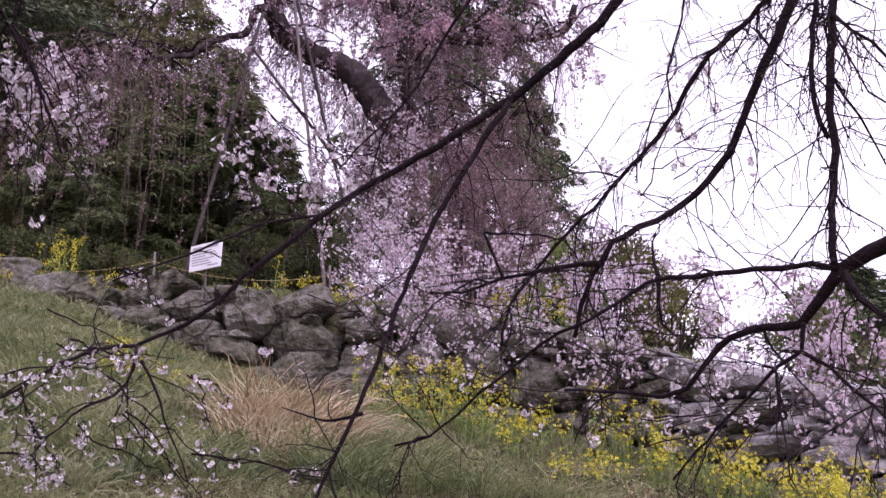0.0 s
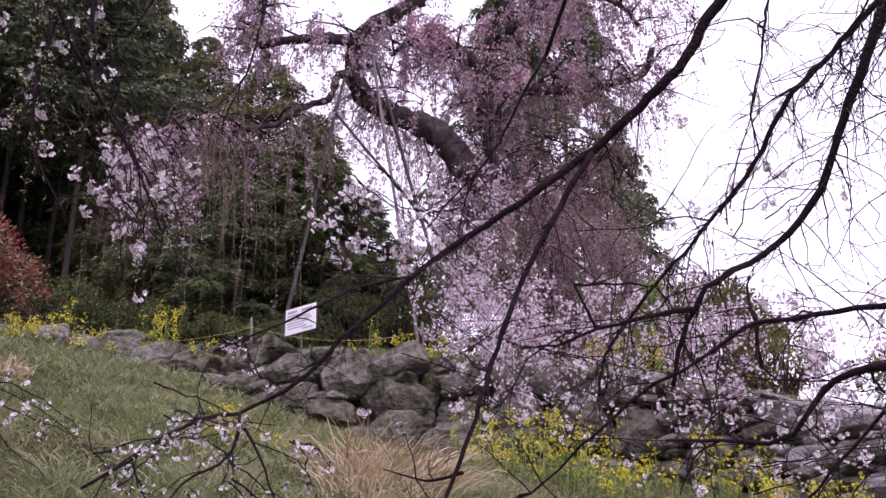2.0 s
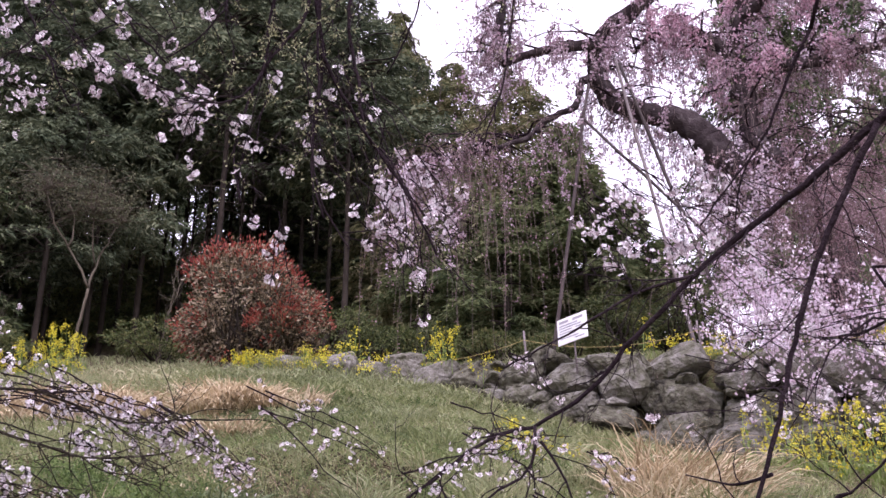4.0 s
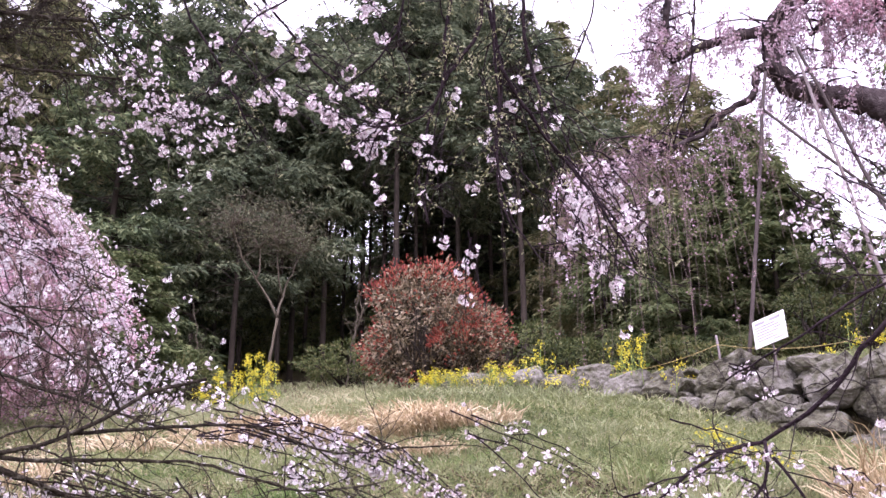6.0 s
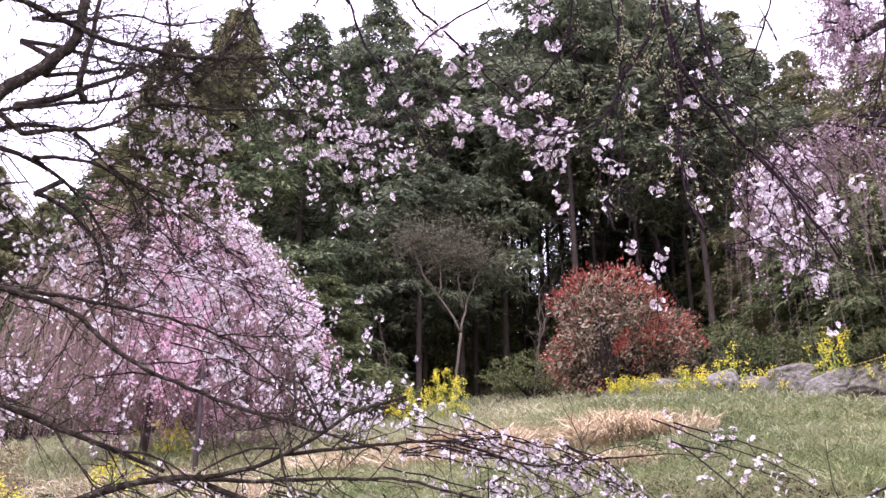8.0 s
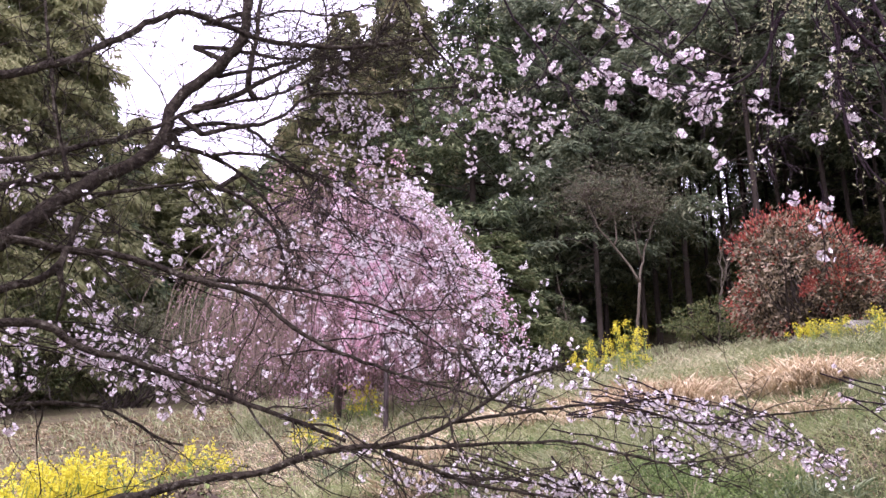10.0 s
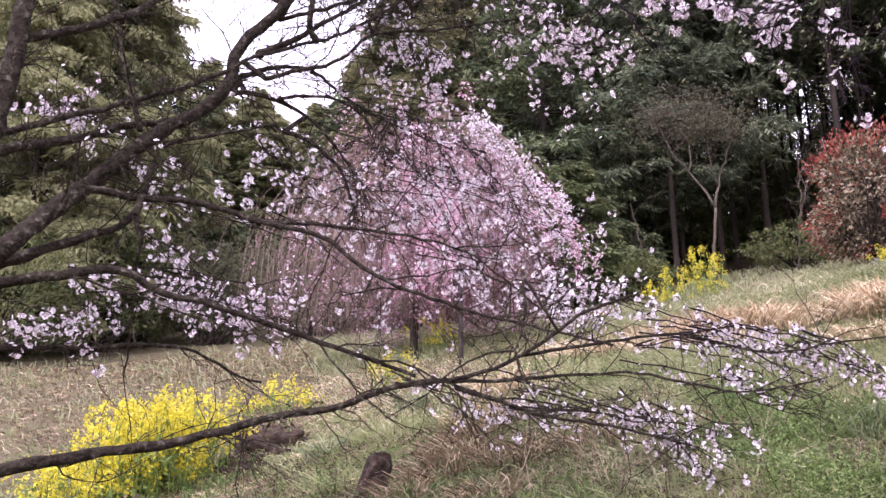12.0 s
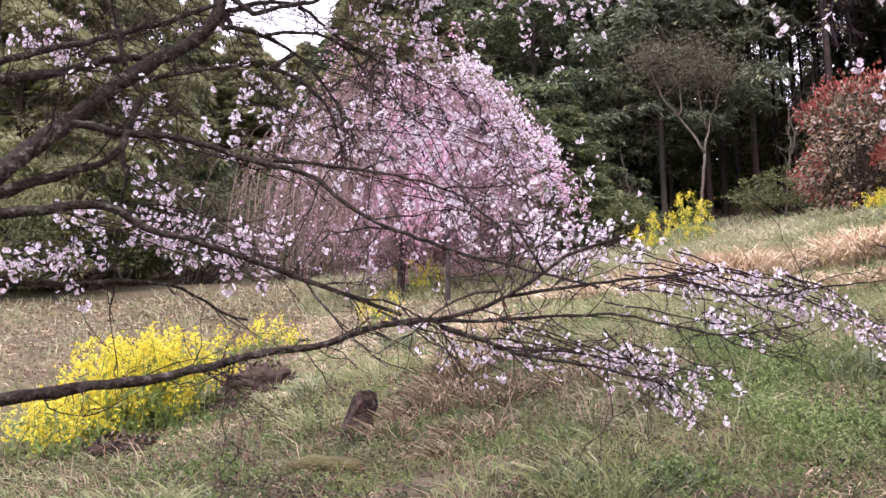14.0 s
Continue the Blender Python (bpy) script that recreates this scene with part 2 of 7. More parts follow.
M_SHRUB = shader("evergreen_leaf", [(0.032, 0.05, 0.017), (0.075, 0.1, 0.032), (0.13, 0.158, 0.052), (0.19, 0.185, 0.075)], 0.8, 0.5, island=0.5, through=0.25)
M_OLIVE_BUSH = shader("olive_bush_leaf", [(0.075, 0.08, 0.022), (0.16, 0.16, 0.045), (0.27, 0.25, 0.08)], 1.2, 0.55, island=0.5, through=0.3)
M_BROWN_SHRUB = shader("budding_leaf", [(0.05, 0.056, 0.032), (0.098, 0.104, 0.056), (0.165, 0.162, 0.088)], 0.8, 0.7, island=0.5, through=0.25)
M_LITTER = shader("leaf_litter", [(0.028, 0.019, 0.012), (0.075, 0.052, 0.033), (0.16, 0.118, 0.07), (0.1, 0.14, 0.045)], 1.2, 0.85, island=0.7)
M_FIELD_LITTER = shader("field_litter", [(0.13, 0.094, 0.05), (0.185, 0.137, 0.07), (0.235, 0.182, 0.097), (0.17, 0.165, 0.065)], 1.2, 0.85, island=0.45)
M_DEAD_TWIG = shader("dead_stalk", [(0.06, 0.04, 0.025), (0.17, 0.12, 0.08), (0.34, 0.27, 0.18)], 1.2, 0.85, island=0.8)
M_SAPLING_BARK = shader("sapling_bark", [(0.05, 0.04, 0.028), (0.1, 0.083, 0.058), (0.16, 0.136, 0.1)], 8.0, 0.9, 0.4, 40)
M_GREEN_BUD = shader("green_bud", [(0.2, 0.21, 0.1), (0.32, 0.33, 0.17), (0.45, 0.45, 0.26)], 2.0, 0.6, island=0.5, through=0.3)
M_POLE = shader("weathered_pole", [(0.1, 0.075, 0.07), (0.19, 0.16, 0.155), (0.28, 0.24, 0.235)], 9.0, 0.9, 0.4, 50)
M_DARK_POLE = shader("dark_pole", [(0.035, 0.026, 0.026), (0.07, 0.055, 0.052), (0.12, 0.1, 0.095)], 9.0, 0.9, 0.4, 50)
M_SIGN = shader("sign_board", [(0.7, 0.68, 0.68), (0.78, 0.77, 0.78), (0.84, 0.83, 0.84)], 6.0, 0.5)
M_INK = shader("sign_ink", [(0.26, 0.25, 0.28), (0.33, 0.32, 0.35), (0.42, 0.41, 0.44)], 8.0, 0.6)
M_ROPE = shader("yellow_rope", [(0.3, 0.23, 0.08), (0.4, 0.32, 0.13), (0.5, 0.41, 0.2)], 20.0, 0.8)
M_STUMP = shader("rotten_stump", [(0.008, 0.006, 0.004), (0.024, 0.016, 0.011), (0.07, 0.048, 0.032), (0.15, 0.112, 0.075)], 16.0, 0.95, 1.0, 30, patch=0.25)

# ---- the lie of the land ----
SLOPE = np.array([
    (0, 0, 0), (0, -6, -1.6), (5, 0, 0.1), (-5, -5, -0.8), (-4.4, 1.1, 1.45), (-3.0, 3.3, 1.5), (-5.8, 3, 1.93), (-8.2, 2.2, 2.0),
    (-21.5, 4.6, 5.4), (-14, -2, 2.6), (-11.85, 7.5, 4.45), (-7.5, 10.65, 4.85), (-12.1, 12.9, 5.75), (-15, 16.2, 7.4), (-9.8, 14.1, 6.0),
    (-8.8, 13, 5.65), (-5, 12.58, 4.9), (-3.67, 9.3, 3.6), (-1.69, 11.88, 3.6), (1.3, 10.3, 2.95), (3.05, 8.15, 2.2), (-1.46, 7.87, 2.6),
    (-1.8, 5.7, 1.9), (1, 7.9, 2.1), (5, 5, 1.0), (8, 3, 0)], float)
SLOPE = np.vstack([SLOPE, [(-6.9, 8.85, 3.9), (-3.84, 6.1, 2.7), (-20, 18, 8), (-28, 10, 8), (-10, 24, 9), (-22, 28, 13), (-12, 34, 13.5), (-34, 20, 12), (-36, 5, 9.5), (-30, -6, 6)]])
TERRACE = np.array([
    (-8.8, 13.2, 5.7), (-5, 13.2, 5.3), (-3, 12.8, 5.12), (-1.8, 12.6, 4.98), (1.5, 11.5, 4.3), (3.5, 9.3, 3.3), (0, 15, 5.5), (5, 12, 3.6),
    (6, 8, 2.6), (-6, 18, 6.6), (-3, 22, 8), (5, 20, 4.5), (12, 14, 2.5), (0, 26, 7.5), (-14, 20, 7.8)], float)
WALL_LINE = np.array([(-8.9, 13.05), (-6.9, 12.95), (-5.1, 12.7), (-3.0, 12.05), (-1.7, 11.95), (1.35, 10.5), (3.15, 8.3), (5.0, 6.2), (8.0, 3.2)])


def surface(pts):
    d = np.linalg.norm(pts[:, None, :2] - pts[None, :, :2], axis=-1)
    n = len(pts)
    a = np.zeros((n + 3, n + 3))
    a[:n, :n], a[:n, n], a[n, :n] = d, 1, 1
    a[:n, n + 1:], a[n + 1:, :n] = pts[:, :2], pts[:, :2].T
    w = np.linalg.solve(a, np.concatenate([pts[:, 2], [0, 0, 0]]))

    def height(x, y):
        q = np.stack([x, y], -1)
        r = np.linalg.norm(q[:, None] - pts[None, :, :2], axis=-1)
        return r @ w[:n] + w[n] + q @ w[n + 1:]
    return height


low_height, high_height = surface(SLOPE), surface(TERRACE)


def smooth(a, b, x):
    t = np.clip((x - a) / (b - a), 0, 1)
    return t * t * (3 - 2 * t)


def behind_wall(x, y):
    """Metres by which a place lies behind the wall's foot (in front: minus)."""
    best = np.full(len(x), 1e9)
    sign = np.zeros(len(x))
    line = np.vstack([WALL_LINE, (16, -4)])
    for a, b in zip(line, line[1:]):
        d = b - a
        t = np.clip(((x - a[0]) * d[0] + (y - a[1]) * d[1]) / (d @ d), 0, 1)
        px, py = x - a[0] - t * d[0], y - a[1] - t * d[1]
        r = np.hypot(px, py)
        s = np.sign(d[0] * py - d[1] * px)
        near = r < best
        best, sign = np.where(near, r, best), np.where(near, s, sign)
    return best * sign


def ground_at(x, y):
    x, y = np.atleast_1d(np.asarray(x, float)), np.atleast_1d(np.asarray(y, float))
    lo, hi = low_height(x, y), high_height(x, y)
    w = smooth(0.5, 0.75, behind_wall(x, y)) * smooth(-9.4, -8.2, x)
    z = lo * (1 - w) + hi * w
    r = np.hypot(x, y)
    far = np.maximum(smooth(46, 120, r), smooth(22, 45, r) * smooth(0.05, -0.1, -x / np.maximum(r, 1)))
    return z * (1 - far) - 3.0 * far


def g(x, y):
    return float(ground_at(x, y)[0])


def stretch(lo, a, b, hi, step):
    left = a - np.cumsum(step * 1.25 ** np.arange(1, 60))
    right = b + np.cumsum(step * 1.25 ** np.arange(1, 60))
    return np.concatenate([[lo], left[left > lo][::-1], np.arange(a, b, step), [b], right[right < hi], [hi]])


gx, gy = stretch(-1500, -22, 8, 1500, 0.25), stretch(-1500, -1, 18, 1500, 0.25)
GX, GY = np.meshgrid(gx, gy)
gz = ground_at(GX.ravel(), GY.ravel())
rough_ground = np.array([noise.fractal(Vector((x * 0.9, y * 0.9, 0)), 1.0, 2.0, 4) for x, y in zip(GX.ravel(), GY.ravel())])
gz = gz + np.where(np.hypot(GX.ravel(), GY.ravel()) < 60, rough_ground * 0.06, 0)
ground_geo = Geo()
nx, ny = len(gx), len(gy)
gi = (np.arange(ny - 1)[:, None] * nx + np.arange(nx - 1)[None]).ravel()
ground_geo.add(np.stack([GX.ravel(), GY.ravel(), gz], -1), np.stack([gi, gi + 1, gi + nx + 1, gi + nx], -1))
gz_grid = gz.reshape(ny, nx)


def lie(x, y):
    """Height of the ground's uneven sheet."""
    x, y = np.atleast_1d(np.asarray(x, float)), np.atleast_1d(np.asarray(y, float))
    i, j = np.clip(np.searchsorted(gx, x) - 1, 0, nx - 2), np.clip(np.searchsorted(gy, y) - 1, 0, ny - 2)
    u, v = (x - gx[i]) / (gx[i + 1] - gx[i]), (y - gy[j]) / (gy[j + 1] - gy[j])
    return (gz_grid[j, i] * (1 - u) + gz_grid[j, i + 1] * u) * (1 - v) + (gz_grid[j + 1, i] * (1 - u) + gz_grid[j + 1, i + 1] * u) * v


ground = part("ground", ground_geo, M_SOIL, None, smooth=True)
tagged(ground, "sloping hillside of soil, moss and short grass", "ground", kind="structure")

# ---- dry stone wall ----
seg = np.linalg.norm(np.diff(WALL_LINE, axis=0), axis=1)
run = np.concatenate([[0], np.cumsum(seg)])


def on_wall(s):
    x, y = np.interp(s, run, WALL_LINE[:, 0]), np.interp(s, run, WALL_LINE[:, 1])
    mid = (run[:-1] + run[1:]) / 2
    turn = np.diff(WALL_LINE, axis=0) / seg[:, None]
    d = unit(np.array([np.interp(s, mid, turn[:, 0]), np.interp(s, mid, turn[:, 1])]))
    return x, y, d


def stone(name, centre, size, turn, parent, material, seed):
    """A rough block: a blunt box with planes broken off it and a pitted skin."""
    r = np.random.default_rng(seed)
    bm = bmesh.new()
    bmesh.ops.create_icosphere(bm, subdivisions=3, radius=1)
    cuts = [(unit(r.normal(size=3) * np.array([1, 1, 0.8])), r.uniform(0.68, 0.98)) for _ in range(13)]
    off = Vector(r.uniform(-50, 50, 3))
    for v in bm.verts:
        d = np.array(v.co)
        p = np.sign(d) * np.abs(d) ** 0.6
        for n, k in cuts:
            over = p @ n - k
            if over > 0:
                p = p - n * over * 0.92
        p = p * (1 + 0.13 * noise.fractal(Vector(d * 1.7) + off, 1.0, 2.0, 4) + 0.035 * noise.noise(Vector(d * 6) + off))
        v.co = Vector(p * np.array(size) / 2 * 1.25)
    bm.transform(pose(*centre, r.normal() * 6, r.normal() * 8, turn + r.normal() * 7))
    return part(name, bm, material, parent)


stone_wall = thing("stone_wall", (-1.7, 12.0, 3.6), "dry stone retaining wall of rough grey boulders", "wall", kind="structure")
r = np.random.default_rng(3)
laid = []
S_END = run[-1]


def wall_foot(s):
    x, y, d = on_wall(s)
    return float(low_height(np.array([x]), np.array([y]))[0])


def wall_head(s):
    x, y, d = on_wall(s)
    n = np.array([-d[1], d[0]]) * 0.5
    return float(high_height(np.array([x + n[0]]), np.array([y + n[1]]))[0]) + 0.05


def lay(s, z, w, h):
    for a, b, c, e in laid:
        if abs(s - a) < (w + c) * 0.41 and abs(z - b) < (h + e) * 0.41:
            return False
    laid.append((s, z, w, h))
    return True


def s_at(x):
    return float(np.interp(x, WALL_LINE[:, 0], run))


# the boulders that stand out
for x, z, w, h in ((-1.78, 4.29, 1.05, 0.55), (-2.5, 4.66, 0.62, 0.45), (-1.82, 4.8, 0.85, 0.34), (-1.02, 4.05, 0.74, 0.38), (-0.98, 4.45, 0.54, 0.33), (-3.23, 4.77, 0.68, 0.36),
                   (-2.63, 4.18, 0.68, 0.32), (-3.88, 5.03, 0.78, 0.42), (0.35, 3.7, 0.75, 0.45), (-1.5, 3.78, 0.7, 0.4), (-0.3, 3.9, 0.6, 0.45), (0.1, 4.3, 0.7, 0.4)):
    lay(s_at(x), z, w, h)
for x, w, h in ((-8.3, 0.5, 0.24), (-7.75, 0.6, 0.34), (-7.15, 0.72, 0.42), (-6.55, 0.6, 0.36), (-5.95, 0.8, 0.46), (-5.3, 0.62, 0.4), (-4.75, 0.7, 0.48)):
    lay(s_at(x), wall_foot(s_at(x)) + h * 0.42, w, h)
for tries, (w0, w1, h0, h1) in ((500, (0.55, 0.9, 0.34, 0.55)), (900, (0.4, 0.65, 0.26, 0.4)), (1600, (0.26, 0.45, 0.17, 0.28)), (2600, (0.14, 0.26, 0.1, 0.18))):
    for _ in range(tries):
        s = r.uniform(0.1, S_END - 4.0)
        flat = 0.8 if s > s_at(1.6) else 1.0
        small = 0.7 if s < s_at(-3.5) else 0.72 if s > s_at(1.2) else 1.0
        w, h = r.uniform(w0, w1) * small, r.uniform(h0, h1) * flat * small
        lo, hi = wall_foot(s) - 0.1, wall_head(s)
        if hi - lo < h * 0.8:
            continue
        z = r.uniform(lo + h * 0.35, hi - h * 0.42)
        lay(s, z, w, h)
for k, (s, z, w, h) in enumerate(laid):
    x, y, d = on_wall(s)
    n = np.array([-d[1], d[0]])
    lean = 0.16 * (z - wall_foot(s)) + r.uniform(-0.05, 0.05)
    depth = r.uniform(0.45, 0.7) * min(1.0, 0.5 + w)
    c = (x + n[0] * (lean + 0.1 + depth * 0.32), y + n[1] * (lean + 0.1 + depth * 0.32), z)
    stone("stone", c, (w, depth, h), math.degrees(math.atan2(d[1], d[0])), stone_wall, M_STONE_PALE if s > s_at(2.0) and r.random() < 0.8 else M_STONE, 100 + k)

# ---- trees ----
def bough(geo, path, r0, r1, sides=7, step=0.25, wiggle=0.0, rough=0.05):
    p = spline(np.asarray(path, float), step)
    if wiggle:
        p[1:-1, :3] += rng.normal(size=(len(p) - 2, 3)) * wiggle
    tube(geo, p[:, :3], np.linspace(r0, r1, len(p)) if p.shape[1] == 3 else p[:, 3], sides, rough)
    return p


def conifer(height, radius, bare, needles, bark, seed, dense=1.0, coarse=1.0, name="conifer", girth=0.125):
    """A tall cedar built at the origin: straight trunk, drooping boughs, each hung with feathery tufts. bare: height free of boughs."""
    r = np.random.default_rng(seed)
    tree = new(name)
    tree.empty_display_size = 0.3
    trunk, boughs, crown = Geo(), Geo(), Geo()
    bough(trunk, [(0, 0, -0.6), (r.normal() * 0.05, r.normal() * 0.05, height * 0.4), (r.normal() * 0.1, r.normal() * 0.1, height * 0.97)], girth, 0.015, 9, 0.8)
    at, dirs, size = [], [], []
    up = np.array([0, 0, 1.0])
    # stubs of dead boughs under the crown
    for _ in range(int(bare * 3)):
        a, z = r.uniform(0, 2 * math.pi), r.uniform(0.25, 1.0) * bare
        q = np.array([math.cos(a), math.sin(a), -0.15]) * r.uniform(0.3, 1.1)
        tube(boughs, np.array([(0, 0, z), (q[0] * 0.5, q[1] * 0.5, z + q[2] * 0.3), (q[0], q[1], z + q[2])]), np.array([0.014, 0.01, 0.005]), 3)
    z = bare
    while z < height - 0.12:
        f = (z - bare) / (height - bare)
        reach = radius * (1 - f) ** 0.85 * (0.7 + 0.3 * min(1, f * 6)) * r.uniform(0.8, 1.15) + 0.1
        for _ in range(4):
            a = r.uniform(0, 2 * math.pi)
            L = reach * r.uniform(0.55, 1.15)
            out = np.array([math.cos(a), math.sin(a), 0])
            side = np.cross(out, up)
            t = np.linspace(0, 1, 4)[:, None]
            p = up * z + out * L * t + up * (0.16 * L * t - 0.4 * L * t ** 2)
            tube(boughs, p, np.linspace(0.028, 0.008, 4), 3)
            tufts = max(2, int((2.2 + 4.0 * L) * dense))
            for k in np.concatenate([[1.0], r.uniform(0.3, 1.0, tufts - 1) ** 0.75]):
                off = r.normal() * 0.3 * L * (1.15 - k) + r.normal() * 0.1
                c = up * (z + 0.16 * L * k - 0.4 * L * k * k - abs(off) * 0.25 + r.normal() * 0.06) + out * L * k + side * off
                wide = r.uniform(0.2, 0.42) * min(1.0, 0.45 + 0.4 * L) * coarse ** 0.6
                m = int(r.integers(26, 38) / coarse ** 0.55)
                head = unit(out + side * np.sign(off) * min(1.0, abs(off)) + r.normal(size=3) * 0.2)
                across = np.cross(head, up)
                b = r.uniform(-math.pi, math.pi, m) * 0.72
                far = np.sqrt(r.random(m))
                way = head * np.cos(b)[:, None] + across * np.sin(b)[:, None]
                at.append(c + way * (far * wide * 0.75)[:, None] - up * (far ** 2 * wide * 0.45)[:, None] + r.normal(size=(m, 3)) * 0.025)
                dirs.append(way - up * (0.15 + 0.75 * far)[:, None] + r.normal(size=(m, 3)) * 0.36)
                size.append(r.uniform(0.08, 0.2, m) * coarse)
        z += r.uniform(0.2, 0.36) * (1.25 if f < 0.6 else 0.8)
    at, dirs, size = np.concatenate(at), np.concatenate(dirs), np.concatenate(size)
    slivers(crown, at, dirs, size * 1.15, size * 0.34)
    stem = part("trunk", trunk, bark, tree, smooth=True)
    part("bough", boughs, bark, stem, "thin drooping boughs", "stuff")
    part("crown", crown, needles, tree, "drooping boughs of feathery needle tufts", "stuff")
    return tree


def polar(az, dist):
    """The place at so many degrees to the left of straight ahead, and so many metres off."""
    return -dist * math.sin(radians(az)), dist * math.cos(radians(az))


# four kinds: bare below, low-boughed, brown-tinged, and two coarser ones for the depth of the wood
cedars = [conifer(13.0, 3.6, 3.4, M_CEDAR_GREY, M_CEDAR_BARK, 1, girth=0.085), conifer(13.0, 3.8, 1.6, M_CEDAR, M_CEDAR_BARK, 2), conifer(13.0, 3.5, 0.6, M_CEDAR_BROWN, M_CEDAR_BARK, 3),
          conifer(13.0, 3.8, 3.0, M_CEDAR, M_CEDAR_BARK, 4, 0.5, 2.2), conifer(13.0, 3.8, 1.0, M_CEDAR, M_CEDAR_BARK, 5, 0.5, 2.2), conifer(5.0, 1.5, 0.15, M_YOUNG_CEDAR, M_CEDAR_BARK, 6, 1.6, 0.85, girth=0.06),
          conifer(13.0, 3.5, 6.4, M_CEDAR_GREY, M_CEDAR_BARK, 7, 1.0, 1.0, girth=0.085), conifer(13.0, 3.7, 0.8, M_CEDAR_OLIVE, M_CEDAR_BARK, 8, 2.3, 1.1), conifer(13.0, 3.8, 0.8, M_CEDAR, M_CEDAR_BARK, 9, 1.0, 1.15)]
TALL = [13.0, 13.0, 13.0, 13.0, 13.0, 5.0, 13.0, 13.0, 13.0]
LABELS = ["tall dark green conifer at the edge of the wood", "dense deep green conifer with low boughs", "brown-tinged conifer with feathery foliage", "dark conifer deep in the wood",
          "low-boughed conifer deep in the wood", "young brown-green conifer at the wood's edge", "tall conifer with a long bare trunk and dark crown", "broad olive-green conifer at the field's edge", "dense dark conifer with boughs to the ground"]
used = set()
# bearing, distance, elevation of the tip, kind, girth
CONIFERS = []
# the field's edge
CONIFERS += [(88, 25, 25, 7, 1.0), (82.3, 24, 36, 7, 0.9), (78.2, 25, 37, 7, 0.95), (70, 34, 25.5, 7, 1.1), (66.3, 36, 25, 7, 1.0), (73, 35, 27, 7, 1.0), (63.5, 33, 28, 8, 1.0), (92, 26, 25, 1, 1.0), (84, 30, 31, 4, 0.9), (80.3, 31, 35, 4, 1.1), (76.5, 31, 30, 4, 1.0), (68, 38, 22.5, 4, 1.2), (72, 38, 23, 4, 1.2)]
# the wood beyond the small cherry
CONIFERS += [(60.8, 25, 34, 2, 1.1), (57, 26, 36.0, 2, 1.1), (52.4, 24, 36.3, 1, 1.05), (47.3, 25, 38.0, 0, 1.0), (57, 30, 36, 3, 1.0), (49, 31, 35, 3, 1.0), (62, 30, 30, 4, 1.0), (47.5, 35, 32, 4, 1.1), (50, 35, 32, 4, 1.2), (53.5, 33, 31, 4, 1.2)]
CONIFERS += [(57.5, 35, 30, 4, 1.2), (61, 37, 27, 4, 1.2), (53.5, 19.5, 22.5, 5, 1.2), (56.2, 20.5, 24, 5, 1.2), (50.5, 20.5, 22, 5, 1.1), (58.5, 21, 23, 5, 1.2)]
# the heart of the wood
CONIFERS += [(44.8, 24, 35.2, 0, 1.0), (39.6, 26, 35.8, 6, 1.1), (35.3, 23, 40, 6, 1.2), (31.4, 25, 39, 6, 1.1), (41.4, 27.5, 35, 6, 1.1), (37.3, 28.5, 36, 6, 1.1), (33.4, 28, 38, 6, 1.1), (29.4, 28.5, 36, 6, 1.0), (28.8, 36, 34, 4, 1.0), (47.8, 37, 33, 4, 1.1)]
CONIFERS += [(26.5, 37, 33, 4, 1.1), (29.8, 32, 35, 3, 1.0), (27, 33, 33, 4, 1.1), (47.0, 33, 32, 3, 1.1), (28.0, 39, 30, 4, 1.2), (49.5, 40, 30, 3, 1.2)]
# slender bare trunks standing close together
CONIFERS += [(36.0, 27, 36.5, 6, 0.8), (38.4, 30, 35.5, 6, 0.8), (40.6, 29, 34.5, 6, 0.85), (42.2, 25.5, 34.5, 6, 0.9), (44.4, 26.5, 35, 6, 0.9), (45.9, 28, 36, 6, 0.85), (49.4, 27.5, 36, 6, 0.9), (34.6, 31, 36, 6, 0.8), (34.0, 26, 38, 6, 0.9), (32.3, 29.5, 37, 6, 0.9), (30.3, 26.5, 37, 6, 0.95), (43.3, 30, 34, 6, 0.8), (36.8, 33, 35, 6, 0.7), (39.3, 34, 34, 6, 0.7), (37.9, 36, 33, 6, 0.7), (38.9, 38, 33, 6, 0.7), (35.8, 35, 34, 6, 0.7), (40.2, 31.5, 34, 6, 0.75)]
CONIFERS += [(34.9, 38, 33, 4, 0.5), (41.0, 38, 33, 4, 0.5), (43.0, 36, 33, 4, 0.7), (32.5, 36, 33, 4, 0.7), (36.6, 41, 31, 4, 0.4), (39.6, 42, 31, 4, 0.4), (38.2, 44, 26.5, 4, 0.4)]
# the wood above the wall
CONIFERS += [(27.6, 23, 36.5, 6, 1.1), (28.6, 26, 36, 6, 0.9), (24.4, 27, 35.5, 2, 0.9), (20.8, 24, 32.5, 2, 1.0), (16.8, 25, 32, 2, 1.1), (26, 33, 31, 4, 1.1), (22, 33, 28, 4, 1.1), (18, 33, 27, 4, 1.1), (22.6, 20.5, 24, 5, 1.0), (20.5, 20.5, 28, 5, 1.2), (18.0, 19, 25, 5, 1.0)]
CONIFERS += [(15.3, 20, 27.5, 5, 1.3), (12.6, 19.5, 27, 5, 1.2), (10.3, 20.5, 24.5, 5, 1.1), (13.8, 22.5, 29, 5, 1.4)]
